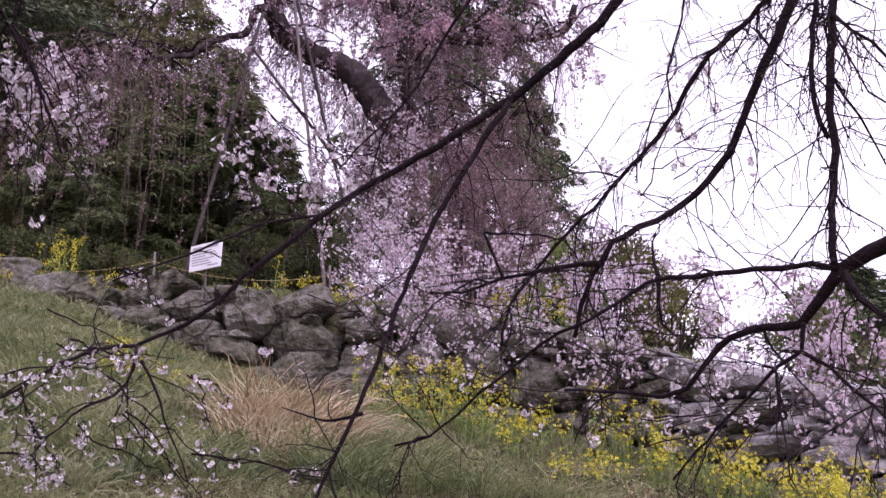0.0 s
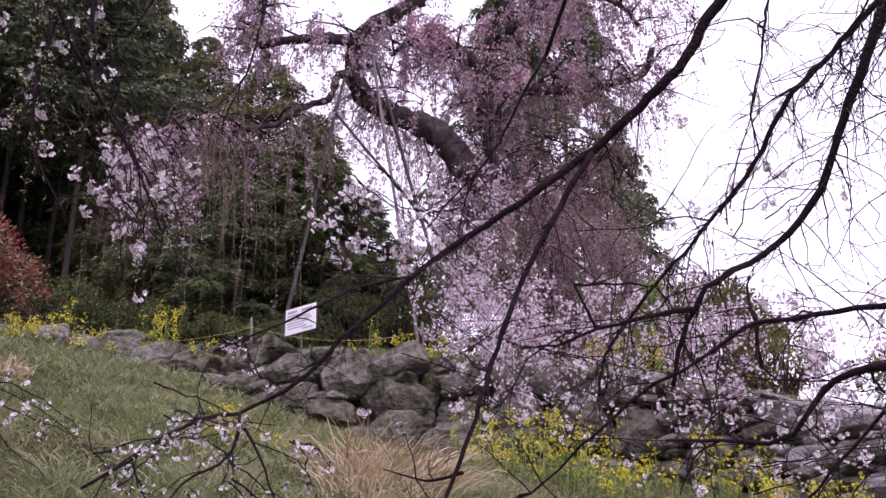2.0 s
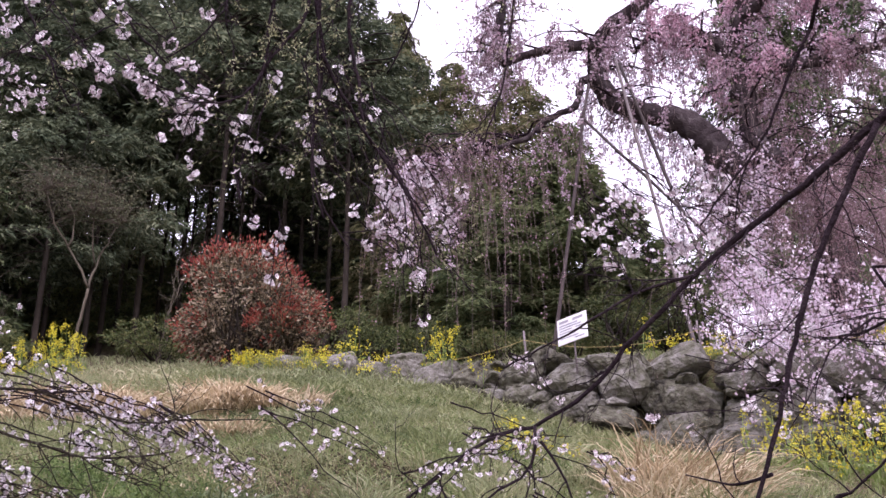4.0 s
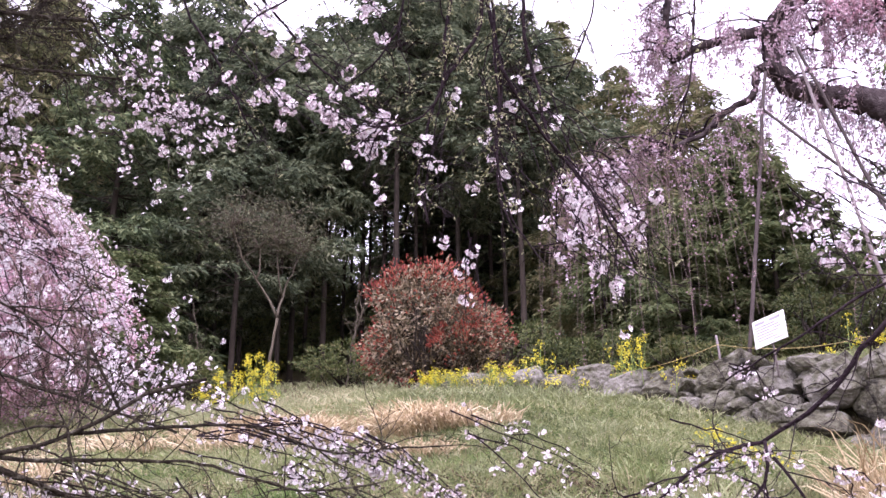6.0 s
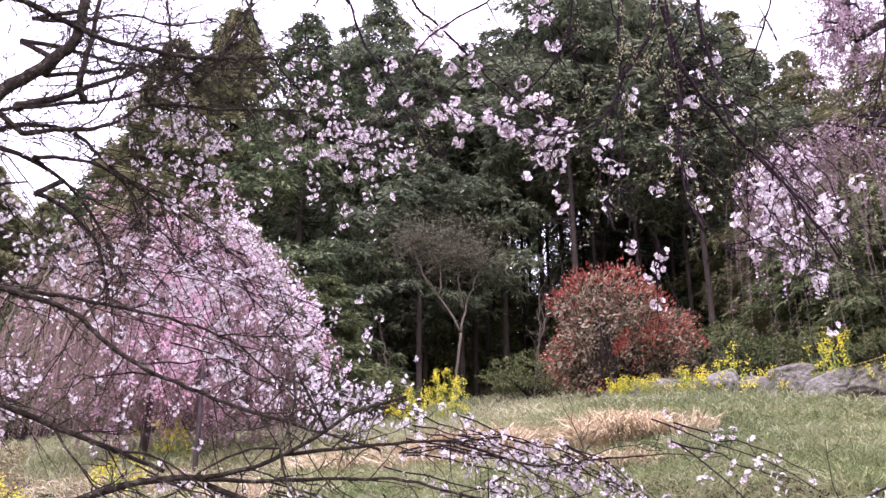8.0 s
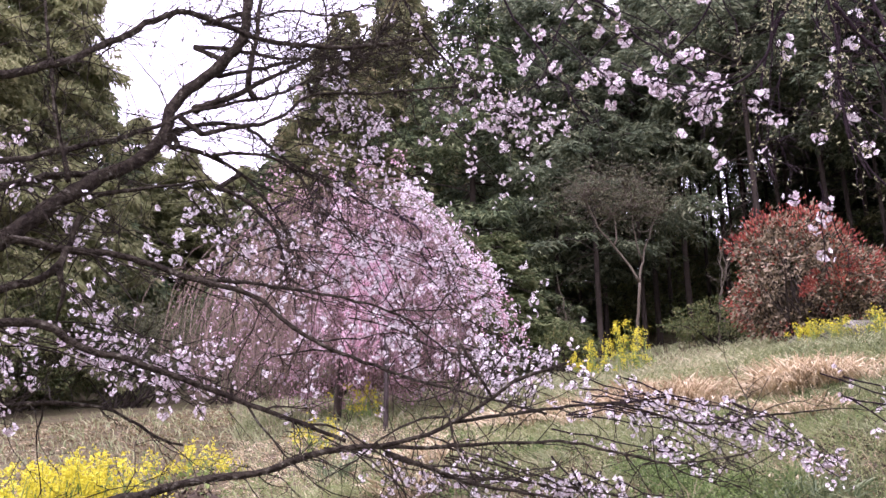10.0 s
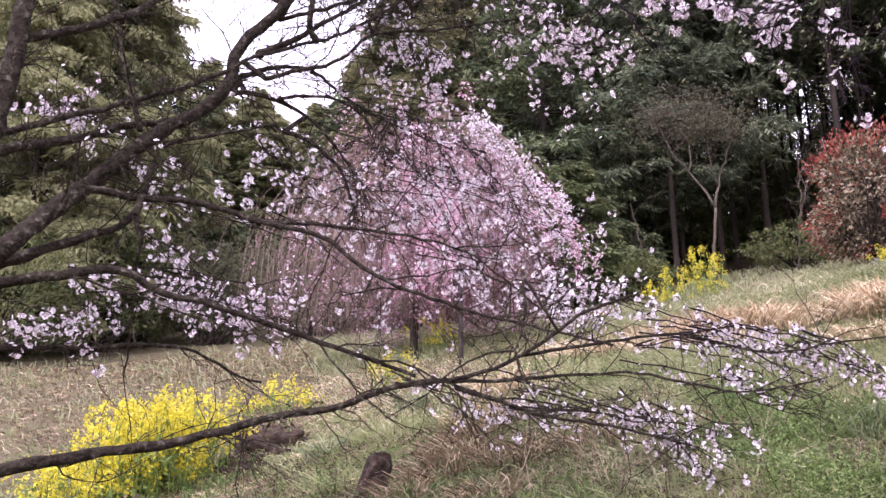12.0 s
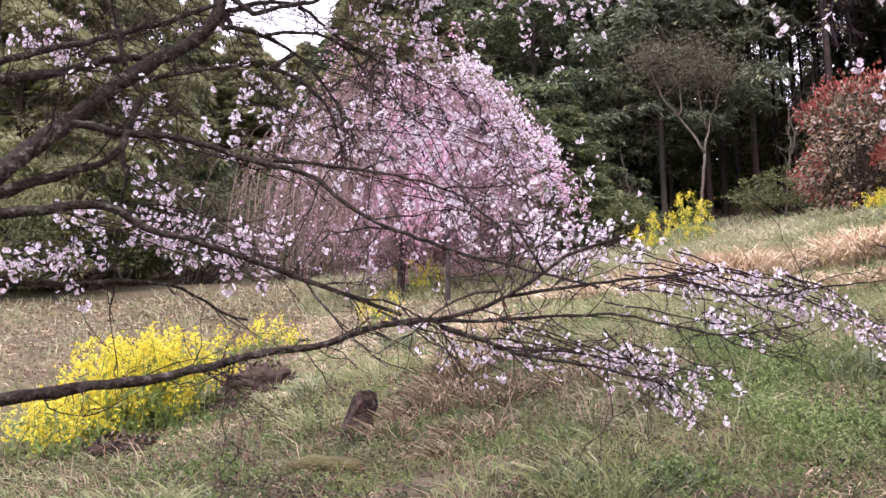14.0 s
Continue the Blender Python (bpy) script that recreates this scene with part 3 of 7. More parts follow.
# behind the great cherry and beyond the wall
CONIFERS += [(-2.4, 24, 40, 8, 0.86), (1.6, 26, 36.5, 8, 0.95), (-5.4, 25.5, 29, 8, 0.6), (-23.5, 28, 16.5, 4, 0.9), (-27.5, 26, 18, 4, 1.0), (8.2, 22, 22, 5, 1.0)]
for az, dist, tip, kind, girth in CONIFERS:
    x, y = polar(az, dist)
    z = g(x, y)
    h = 1.55 + dist * math.tan(radians(tip)) - z
    m = Matrix.Translation((x, y, z)) @ Matrix.Rotation(radians(az * 37 % 360), 4, "Z")
    src = cedars[kind]
    ob = src if kind not in used else copy_thing(src, m)
    if kind not in used:
        used.add(kind)
        ob.matrix_basis = m
    ob.scale = (girth, girth, h / TALL[kind])
    tagged(ob, LABELS[kind], "conifer", "conifers of the wood")

# ---- limbs of the two near cherry trees ----
RIGHT_LIMBS = {}
RIGHT_LIMBS["long_limb"] = [(1.09, 3.01, 4.06, 0.0302), (0.75, 3.27, 3.78, 0.0233), (0.59, 3.38, 3.57, 0.0203), (0.26, 3.54, 3.32, 0.0166), (-0.11, 3.66, 3.11, 0.0138), (-0.29, 3.70, 3.01, 0.0127), (-0.48, 3.74, 2.89, 0.0115), (-0.64, 3.77, 2.75, 0.0105), (-0.79, 3.80, 2.64, 0.0097), (-0.92, 3.82, 2.51, 0.0090), (-1.07, 3.83, 2.42, 0.0084), (-1.20, 3.83, 2.36, 0.0080), (-1.33, 3.82, 2.34, 0.0076), (-1.47, 3.81, 2.28, 0.0071), (-1.59, 3.81, 2.20, 0.0067), (-1.80, 3.79, 2.07, 0.0060)]
RIGHT_LIMBS["long_fork"] = [(0.25, 3.49, 3.28, 0.0145), (0.15, 3.51, 3.12, 0.0134), (0.05, 3.52, 2.95, 0.0124), (-0.03, 3.53, 2.80, 0.0115), (-0.10, 3.54, 2.64, 0.0108), (-0.16, 3.55, 2.47, 0.0100), (-0.21, 3.55, 2.32, 0.0094), (-0.25, 3.56, 2.20, 0.0089), (-0.31, 3.56, 2.05, 0.0084), (-0.39, 3.57, 1.87, 0.0078), (-0.46, 3.57, 1.68, 0.0072)]
RIGHT_LIMBS["middle_limb"] = [(1.62, 2.99, 3.96, 0.0167), (1.34, 3.33, 3.76, 0.0132), (1.15, 3.51, 3.61, 0.0116), (1.04, 3.61, 3.52, 0.0108), (0.95, 3.70, 3.36, 0.0099), (0.85, 3.78, 3.23, 0.0091), (0.74, 3.86, 3.12, 0.0085), (0.63, 3.93, 3.01, 0.0080), (0.52, 4.00, 2.90, 0.0075), (0.40, 4.07, 2.77, 0.0070), (0.29, 4.14, 2.63, 0.0065), (0.26, 4.19, 2.47, 0.0061)]
RIGHT_LIMBS["bowed_limb"] = [(1.35, 2.68, 3.87, 0.0282), (1.21, 2.91, 3.49, 0.0206), (1.12, 3.03, 3.26, 0.0172), (1.06, 3.11, 3.12, 0.0155), (1.02, 3.17, 2.99, 0.0141), (0.93, 3.25, 2.86, 0.0127), (0.82, 3.33, 2.77, 0.0117), (0.71, 3.39, 2.73, 0.0109), (0.62, 3.44, 2.68, 0.0103), (0.57, 3.47, 2.61, 0.0098), (0.51, 3.53, 2.47, 0.0090), (0.49, 3.57, 2.36, 0.0084)]
RIGHT_LIMBS["bowed_spur"] = [(0.57, 3.45, 2.61, 0.0104), (0.46, 3.55, 2.63, 0.0089), (0.34, 3.64, 2.63, 0.0075), (0.19, 3.75, 2.62, 0.0062), (0.08, 3.82, 2.60, 0.0054), (-0.05, 3.90, 2.62, 0.0046)]
RIGHT_LIMBS["thick_limb"] = [(1.29, 2.37, 2.43, 0.0324), (1.22, 2.48, 2.40, 0.0262), (1.16, 2.57, 2.37, 0.0222), (1.11, 2.64, 2.34, 0.0192), (1.07, 2.70, 2.28, 0.0166), (1.03, 2.76, 2.22, 0.0146), (0.95, 2.85, 2.23, 0.0123), (0.87, 2.92, 2.21, 0.0106), (0.81, 2.98, 2.15, 0.0092), (0.76, 3.04, 2.07, 0.0079), (0.69, 3.10, 2.06, 0.0071), (0.57, 3.18, 2.09, 0.0059), (0.41, 3.27, 2.11, 0.0048)]
RIGHT_LIMBS["thick_spur"] = [(1.11, 2.68, 2.36, 0.0094), (1.07, 2.73, 2.39, 0.0091), (1.00, 2.81, 2.40, 0.0086), (0.90, 2.91, 2.42, 0.0080), (0.80, 3.00, 2.43, 0.0075), (0.70, 3.07, 2.44, 0.0071), (0.59, 3.16, 2.39, 0.0066), (0.49, 3.23, 2.34, 0.0062), (0.35, 3.33, 2.28, 0.0056), (0.22, 3.41, 2.19, 0.0052), (0.10, 3.47, 2.10, 0.0048), (-0.04, 3.55, 1.99, 0.0044), (-0.16, 3.60, 1.96, 0.0041)]
RIGHT_LIMBS["low_spur"] = [(1.02, 2.72, 2.21, 0.0076), (1.02, 2.76, 2.14, 0.0069), (0.97, 2.82, 2.10, 0.0062), (0.92, 2.88, 2.05, 0.0056), (0.86, 2.96, 1.98, 0.0049), (0.78, 3.05, 1.89, 0.0041), (0.72, 3.12, 1.81, 0.0037)]
RIGHT_LIMBS["low_twig"] = [(1.00, 2.72, 2.13, 0.0067), (1.07, 2.69, 2.08, 0.0057), (1.13, 2.67, 2.01, 0.0048), (1.19, 2.65, 1.93, 0.0040), (1.24, 2.62, 1.87, 0.0033)]
RIGHT_LIMBS["upright_limb"] = [(1.31, 2.59, 3.84, 0.0159), (1.21, 2.62, 3.32, 0.0135), (1.18, 2.63, 3.20, 0.0130), (1.15, 2.64, 3.01, 0.0123), (1.13, 2.64, 2.83, 0.0116), (1.12, 2.63, 2.64, 0.0110), (1.10, 2.63, 2.47, 0.0105), (1.09, 2.63, 2.34, 0.0101)]
RIGHT_LIMBS["upright_spur"] = [(1.29, 2.71, 3.91, 0.0098), (1.18, 2.71, 3.34, 0.0084), (1.16, 2.71, 3.25, 0.0082), (1.12, 2.70, 3.05, 0.0078), (1.11, 2.69, 2.89, 0.0074), (1.13, 2.67, 2.76, 0.0072)]
RIGHT_LIMBS["upper_twig"] = [(1.13, 2.56, 3.12, 0.0064), (1.19, 2.56, 3.05, 0.0055), (1.24, 2.56, 3.02, 0.0051), (1.29, 2.56, 2.95, 0.0044), (1.38, 2.55, 2.88, 0.0036)]
RIGHT_LIMBS["hook_spur"] = [(0.71, 3.12, 2.46, 0.0076), (0.71, 3.20, 2.61, 0.0038), (0.73, 3.22, 2.65, 0.0030)]
RIGHT_LIMBS["drop_spur"] = [(0.71, 3.12, 2.46, 0.0085), (0.71, 3.16, 2.38, 0.0056), (0.73, 3.19, 2.32, 0.0040), (0.78, 3.21, 2.28, 0.0029)]
RIGHT_LIMBS["side_twig"] = [(1.09, 2.58, 2.32, 0.0116), (1.12, 2.57, 2.24, 0.0095), (1.17, 2.54, 2.19, 0.0078), (1.23, 2.51, 2.16, 0.0065)]
RIGHT_LIMBS["fine_limb"] = [(0.10, 3.90, 3.99, 0.0092), (-0.00, 3.96, 3.85, 0.0078), (-0.13, 4.04, 3.63, 0.0061), (-0.23, 4.08, 3.51, 0.0053), (-0.33, 4.12, 3.42, 0.0047), (-0.48, 4.17, 3.27, 0.0039)]
RIGHT_LIMBS["tall_twig"] = [(1.26, 3.80, 4.78, 0.0088), (1.10, 3.96, 4.11, 0.0057), (1.06, 4.00, 3.90, 0.0050), (1.01, 4.05, 3.72, 0.0045), (1.03, 4.07, 3.53, 0.0040)]
RIGHT_LIMBS["lean_twig"] = [(-0.47, 3.67, 2.86, 0.0067), (-0.59, 3.67, 2.84, 0.0061), (-0.72, 3.66, 2.81, 0.0055), (-0.84, 3.65, 2.75, 0.0049), (-0.98, 3.63, 2.67, 0.0043), (-1.10, 3.62, 2.62, 0.0038), (-1.24, 3.59, 2.55, 0.0034)]
RIGHT_LIMBS["under_twig"] = [(-1.16, 3.72, 2.34, 0.0079), (-1.16, 3.72, 2.25, 0.0070), (-1.22, 3.70, 2.14, 0.0057), (-1.31, 3.67, 2.09, 0.0049), (-1.38, 3.65, 2.02, 0.0042), (-1.45, 3.62, 1.92, 0.0033)]
RIGHT_LIMBS["hang_twig"] = [(-1.14, 3.73, 2.28, 0.0068), (-1.07, 3.72, 2.17, 0.0054), (-1.03, 3.71, 2.06, 0.0044), (-0.97, 3.70, 1.96, 0.0035), (-0.91, 3.69, 1.83, 0.0027)]
RIGHT_LIMBS["arch_twig"] = [(0.16, 3.70, 2.81, 0.0056), (0.33, 3.80, 2.84, 0.0044), (0.50, 3.89, 2.85, 0.0035), (0.58, 3.96, 2.76, 0.0030)]
RIGHT_LIMBS["low_branch"] = [(-0.28, 3.59, 2.07, 0.0072), (-0.39, 3.68, 2.06, 0.0052), (-0.51, 3.78, 2.09, 0.0037), (-0.61, 3.85, 2.13, 0.0028)]
HANGING_LIMBS = {}
HANGING_LIMBS["drop_a"] = [(-2.22, 4.00, 6.18, 0.0198), (-2.39, 3.99, 5.21, 0.0126), (-2.43, 3.99, 5.00, 0.0114), (-2.47, 3.99, 4.77, 0.0102), (-2.64, 3.92, 4.49, 0.0087), (-2.76, 3.88, 4.10, 0.0071), (-2.78, 3.89, 3.89, 0.0064), (-2.75, 3.93, 3.68, 0.0057)]
HANGING_LIMBS["drop_b"] = [(-2.08, 3.96, 6.06, 0.0176), (-2.18, 4.04, 5.14, 0.0121), (-2.21, 4.06, 4.94, 0.0112), (-2.23, 4.08, 4.72, 0.0102), (-2.20, 4.15, 4.43, 0.0090), (-2.18, 4.21, 4.13, 0.0080), (-2.07, 4.30, 3.94, 0.0072), (-1.95, 4.40, 3.67, 0.0063), (-1.87, 4.47, 3.45, 0.0057)]
HANGING_LIMBS["drop_c"] = [(-2.38, 3.69, 6.05, 0.0208), (-2.33, 3.83, 5.11, 0.0130), (-2.33, 3.87, 4.83, 0.0112), (-2.30, 3.93, 4.48, 0.0092), (-2.33, 3.96, 4.23, 0.0080), (-2.37, 3.98, 3.95, 0.0069), (-2.37, 4.01, 3.76, 0.0062), (-2.33, 4.06, 3.58, 0.0056)]
HANGING_LIMBS["drop_d"] = [(-2.27, 3.86, 4.43, 0.0117), (-2.18, 4.06, 4.16, 0.0088), (-2.06, 4.28, 3.91, 0.0066), (-1.95, 4.45, 3.71, 0.0053), (-1.87, 4.58, 3.54, 0.0044)]
HANGING_LIMBS["drop_e"] = [(-1.23, 4.55, 6.00, 0.0108), (-1.41, 4.60, 5.11, 0.0073), (-1.45, 4.61, 4.91, 0.0066), (-1.52, 4.64, 4.53, 0.0056), (-1.66, 4.65, 4.15, 0.0046)]
HANGING_LIMBS["drop_f"] = [(-3.82, 2.68, 5.77, 0.0120), (-3.54, 3.19, 5.19, 0.0081), (-3.50, 3.25, 5.06, 0.0076), (-3.38, 3.43, 4.88, 0.0067), (-3.27, 3.59, 4.66, 0.0058), (-3.13, 3.75, 4.48, 0.0051), (-3.01, 3.87, 4.36, 0.0046)]
HANGING_LIMBS["drop_g"] = [(-3.93, 2.68, 6.06, 0.0108), (-3.84, 3.02, 5.23, 0.0074), (-3.82, 3.07, 5.10, 0.0070), (-3.80, 3.13, 4.92, 0.0065), (-3.71, 3.30, 4.65, 0.0057), (-3.64, 3.45, 4.38, 0.0050), (-3.60, 3.52, 4.25, 0.0047)]
HANGING_LIMBS["drop_h"] = [(-1.73, 4.31, 6.12, 0.0109), (-1.94, 4.41, 5.25, 0.0069), (-1.96, 4.44, 5.05, 0.0062), (-2.05, 4.46, 4.84, 0.0055), (-2.17, 4.46, 4.63, 0.0048)]
HANGING_LIMBS["drop_i"] = [(-2.61, 4.02, 6.42, 0.0113), (-2.91, 4.06, 5.51, 0.0075), (-3.00, 4.06, 5.31, 0.0068), (-3.07, 4.08, 5.07, 0.0061), (-3.24, 4.03, 4.84, 0.0054), (-3.37, 3.98, 4.75, 0.0050)]
HANGING_LIMBS["drop_j"] = [(-4.46, 2.21, 6.04, 0.0110), (-4.39, 2.67, 5.36, 0.0077), (-4.36, 2.85, 5.06, 0.0067), (-4.32, 3.00, 4.86, 0.0060), (-4.24, 3.20, 4.70, 0.0054), (-4.19, 3.33, 4.55, 0.0050)]
HANGING_LIMBS["drop_k"] = [(-2.43, 3.66, 5.68, 0.0116), (-2.98, 3.39, 5.12, 0.0073), (-3.04, 3.37, 4.95, 0.0065), (-3.24, 3.24, 4.82, 0.0056), (-3.36, 3.16, 4.69, 0.0050), (-3.44, 3.12, 4.52, 0.0045)]
HANGING_LIMBS["drop_l"] = [(-2.25, 3.74, 5.68, 0.0120), (-2.27, 3.82, 4.76, 0.0081), (-2.28, 3.83, 4.50, 0.0072), (-2.28, 3.86, 4.25, 0.0065), (-2.31, 3.87, 3.93, 0.0056), (-2.28, 3.93, 3.62, 0.0048), (-2.16, 4.03, 3.37, 0.0042)]
HANGING_LIMBS["drop_m"] = [(-2.26, 3.62, 5.48, 0.0116), (-2.46, 3.66, 4.65, 0.0073), (-2.50, 3.70, 4.38, 0.0062), (-2.58, 3.69, 4.19, 0.0055), (-2.72, 3.63, 4.11, 0.0050), (-2.88, 3.55, 4.12, 0.0045)]
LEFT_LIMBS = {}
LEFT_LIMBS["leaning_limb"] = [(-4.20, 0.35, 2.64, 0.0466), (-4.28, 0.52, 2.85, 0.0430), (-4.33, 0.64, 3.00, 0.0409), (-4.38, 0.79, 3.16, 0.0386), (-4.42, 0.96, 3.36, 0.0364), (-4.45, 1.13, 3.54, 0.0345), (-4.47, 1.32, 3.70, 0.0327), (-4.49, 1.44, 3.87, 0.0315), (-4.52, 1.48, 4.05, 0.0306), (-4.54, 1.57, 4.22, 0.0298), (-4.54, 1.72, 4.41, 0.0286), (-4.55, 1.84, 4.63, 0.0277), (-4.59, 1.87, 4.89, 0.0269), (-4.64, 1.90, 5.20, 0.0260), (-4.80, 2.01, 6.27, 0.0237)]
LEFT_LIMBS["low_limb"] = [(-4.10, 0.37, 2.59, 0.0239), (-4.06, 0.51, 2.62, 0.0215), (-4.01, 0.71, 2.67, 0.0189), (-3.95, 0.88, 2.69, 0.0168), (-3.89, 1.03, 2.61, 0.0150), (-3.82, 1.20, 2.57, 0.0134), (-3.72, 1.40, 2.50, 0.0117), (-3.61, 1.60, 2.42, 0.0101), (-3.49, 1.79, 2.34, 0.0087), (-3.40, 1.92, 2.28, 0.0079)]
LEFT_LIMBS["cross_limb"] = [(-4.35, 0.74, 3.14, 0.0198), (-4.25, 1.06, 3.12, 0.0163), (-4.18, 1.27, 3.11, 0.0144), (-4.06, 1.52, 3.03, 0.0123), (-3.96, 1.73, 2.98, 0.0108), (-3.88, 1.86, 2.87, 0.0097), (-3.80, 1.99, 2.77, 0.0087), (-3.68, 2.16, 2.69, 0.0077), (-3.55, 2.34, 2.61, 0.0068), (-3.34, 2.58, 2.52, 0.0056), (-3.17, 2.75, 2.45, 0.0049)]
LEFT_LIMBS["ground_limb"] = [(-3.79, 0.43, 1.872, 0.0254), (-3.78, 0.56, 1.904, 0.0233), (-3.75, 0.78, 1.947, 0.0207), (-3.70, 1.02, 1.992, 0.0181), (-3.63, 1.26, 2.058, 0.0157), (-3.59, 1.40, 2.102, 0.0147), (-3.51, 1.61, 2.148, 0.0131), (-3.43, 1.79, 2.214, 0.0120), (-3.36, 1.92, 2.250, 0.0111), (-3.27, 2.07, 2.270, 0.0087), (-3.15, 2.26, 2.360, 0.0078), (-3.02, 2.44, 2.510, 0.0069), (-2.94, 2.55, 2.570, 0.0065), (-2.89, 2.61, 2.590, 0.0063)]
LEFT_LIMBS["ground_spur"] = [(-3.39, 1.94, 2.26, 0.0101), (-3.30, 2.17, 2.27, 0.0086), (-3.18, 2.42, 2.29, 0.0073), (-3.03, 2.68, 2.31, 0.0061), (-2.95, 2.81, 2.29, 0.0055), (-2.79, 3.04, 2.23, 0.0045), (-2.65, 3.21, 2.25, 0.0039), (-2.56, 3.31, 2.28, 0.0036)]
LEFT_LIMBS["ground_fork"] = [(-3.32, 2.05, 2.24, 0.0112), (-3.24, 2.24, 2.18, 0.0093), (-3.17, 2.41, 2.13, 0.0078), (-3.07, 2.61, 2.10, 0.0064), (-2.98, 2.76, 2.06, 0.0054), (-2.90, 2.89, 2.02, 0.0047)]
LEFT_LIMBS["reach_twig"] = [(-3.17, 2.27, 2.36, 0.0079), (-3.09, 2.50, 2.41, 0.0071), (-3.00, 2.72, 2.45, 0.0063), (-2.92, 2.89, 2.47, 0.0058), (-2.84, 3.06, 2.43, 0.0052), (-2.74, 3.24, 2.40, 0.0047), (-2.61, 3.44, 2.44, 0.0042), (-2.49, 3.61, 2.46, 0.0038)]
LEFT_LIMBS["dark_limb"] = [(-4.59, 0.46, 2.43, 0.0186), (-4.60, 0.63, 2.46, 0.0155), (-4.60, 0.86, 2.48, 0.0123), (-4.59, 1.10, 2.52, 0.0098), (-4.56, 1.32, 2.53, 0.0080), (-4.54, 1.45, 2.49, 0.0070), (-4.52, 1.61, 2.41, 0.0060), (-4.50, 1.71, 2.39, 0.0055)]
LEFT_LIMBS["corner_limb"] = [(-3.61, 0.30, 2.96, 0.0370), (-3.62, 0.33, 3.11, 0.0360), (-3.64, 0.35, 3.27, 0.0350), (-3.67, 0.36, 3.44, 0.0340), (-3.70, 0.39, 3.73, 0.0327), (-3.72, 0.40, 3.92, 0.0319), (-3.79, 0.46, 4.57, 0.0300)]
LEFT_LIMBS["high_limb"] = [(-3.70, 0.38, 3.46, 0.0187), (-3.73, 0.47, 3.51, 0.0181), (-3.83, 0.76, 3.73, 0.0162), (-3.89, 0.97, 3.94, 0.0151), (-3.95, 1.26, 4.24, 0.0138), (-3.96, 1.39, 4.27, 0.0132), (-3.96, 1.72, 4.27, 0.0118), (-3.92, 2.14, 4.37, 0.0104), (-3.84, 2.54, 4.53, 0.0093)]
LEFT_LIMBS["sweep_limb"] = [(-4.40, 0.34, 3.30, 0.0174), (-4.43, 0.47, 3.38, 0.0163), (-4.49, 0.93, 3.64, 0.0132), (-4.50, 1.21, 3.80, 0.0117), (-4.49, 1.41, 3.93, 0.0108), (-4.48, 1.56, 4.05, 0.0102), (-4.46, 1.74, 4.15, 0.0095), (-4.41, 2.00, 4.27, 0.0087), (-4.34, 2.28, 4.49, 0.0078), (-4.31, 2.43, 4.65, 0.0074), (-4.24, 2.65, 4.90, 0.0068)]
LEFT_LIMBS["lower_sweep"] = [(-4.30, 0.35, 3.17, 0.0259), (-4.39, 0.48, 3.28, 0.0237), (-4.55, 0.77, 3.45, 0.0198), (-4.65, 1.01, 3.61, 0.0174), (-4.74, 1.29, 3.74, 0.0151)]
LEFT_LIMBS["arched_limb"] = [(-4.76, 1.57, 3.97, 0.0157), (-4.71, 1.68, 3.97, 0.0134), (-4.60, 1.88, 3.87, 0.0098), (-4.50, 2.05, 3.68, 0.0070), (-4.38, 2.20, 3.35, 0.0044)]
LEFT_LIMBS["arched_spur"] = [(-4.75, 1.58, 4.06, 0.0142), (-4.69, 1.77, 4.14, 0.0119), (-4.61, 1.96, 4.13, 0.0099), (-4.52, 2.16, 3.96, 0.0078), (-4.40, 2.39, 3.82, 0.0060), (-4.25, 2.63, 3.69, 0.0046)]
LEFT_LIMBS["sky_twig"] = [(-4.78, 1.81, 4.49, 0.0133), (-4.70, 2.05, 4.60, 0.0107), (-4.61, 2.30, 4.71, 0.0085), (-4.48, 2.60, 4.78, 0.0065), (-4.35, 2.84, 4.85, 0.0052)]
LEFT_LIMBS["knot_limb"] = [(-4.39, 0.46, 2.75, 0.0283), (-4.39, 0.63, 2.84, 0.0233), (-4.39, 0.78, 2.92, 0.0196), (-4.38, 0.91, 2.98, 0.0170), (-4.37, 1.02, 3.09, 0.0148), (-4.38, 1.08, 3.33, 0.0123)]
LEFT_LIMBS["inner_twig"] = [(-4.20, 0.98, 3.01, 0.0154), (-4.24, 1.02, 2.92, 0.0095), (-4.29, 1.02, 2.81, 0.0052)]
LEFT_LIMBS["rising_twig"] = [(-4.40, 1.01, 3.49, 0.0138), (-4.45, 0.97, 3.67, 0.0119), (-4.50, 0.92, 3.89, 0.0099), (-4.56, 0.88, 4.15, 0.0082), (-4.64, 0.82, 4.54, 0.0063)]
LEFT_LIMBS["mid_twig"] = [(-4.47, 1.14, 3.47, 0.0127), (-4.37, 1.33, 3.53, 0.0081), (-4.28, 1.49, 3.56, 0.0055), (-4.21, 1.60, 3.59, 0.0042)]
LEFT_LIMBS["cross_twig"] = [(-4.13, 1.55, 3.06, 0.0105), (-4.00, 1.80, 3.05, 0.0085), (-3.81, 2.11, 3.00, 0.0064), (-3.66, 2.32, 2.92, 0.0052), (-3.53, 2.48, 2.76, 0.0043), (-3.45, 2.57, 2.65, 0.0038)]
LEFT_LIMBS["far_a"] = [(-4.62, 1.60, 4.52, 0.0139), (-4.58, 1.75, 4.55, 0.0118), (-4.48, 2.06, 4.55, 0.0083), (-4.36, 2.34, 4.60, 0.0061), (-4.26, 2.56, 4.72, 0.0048)]
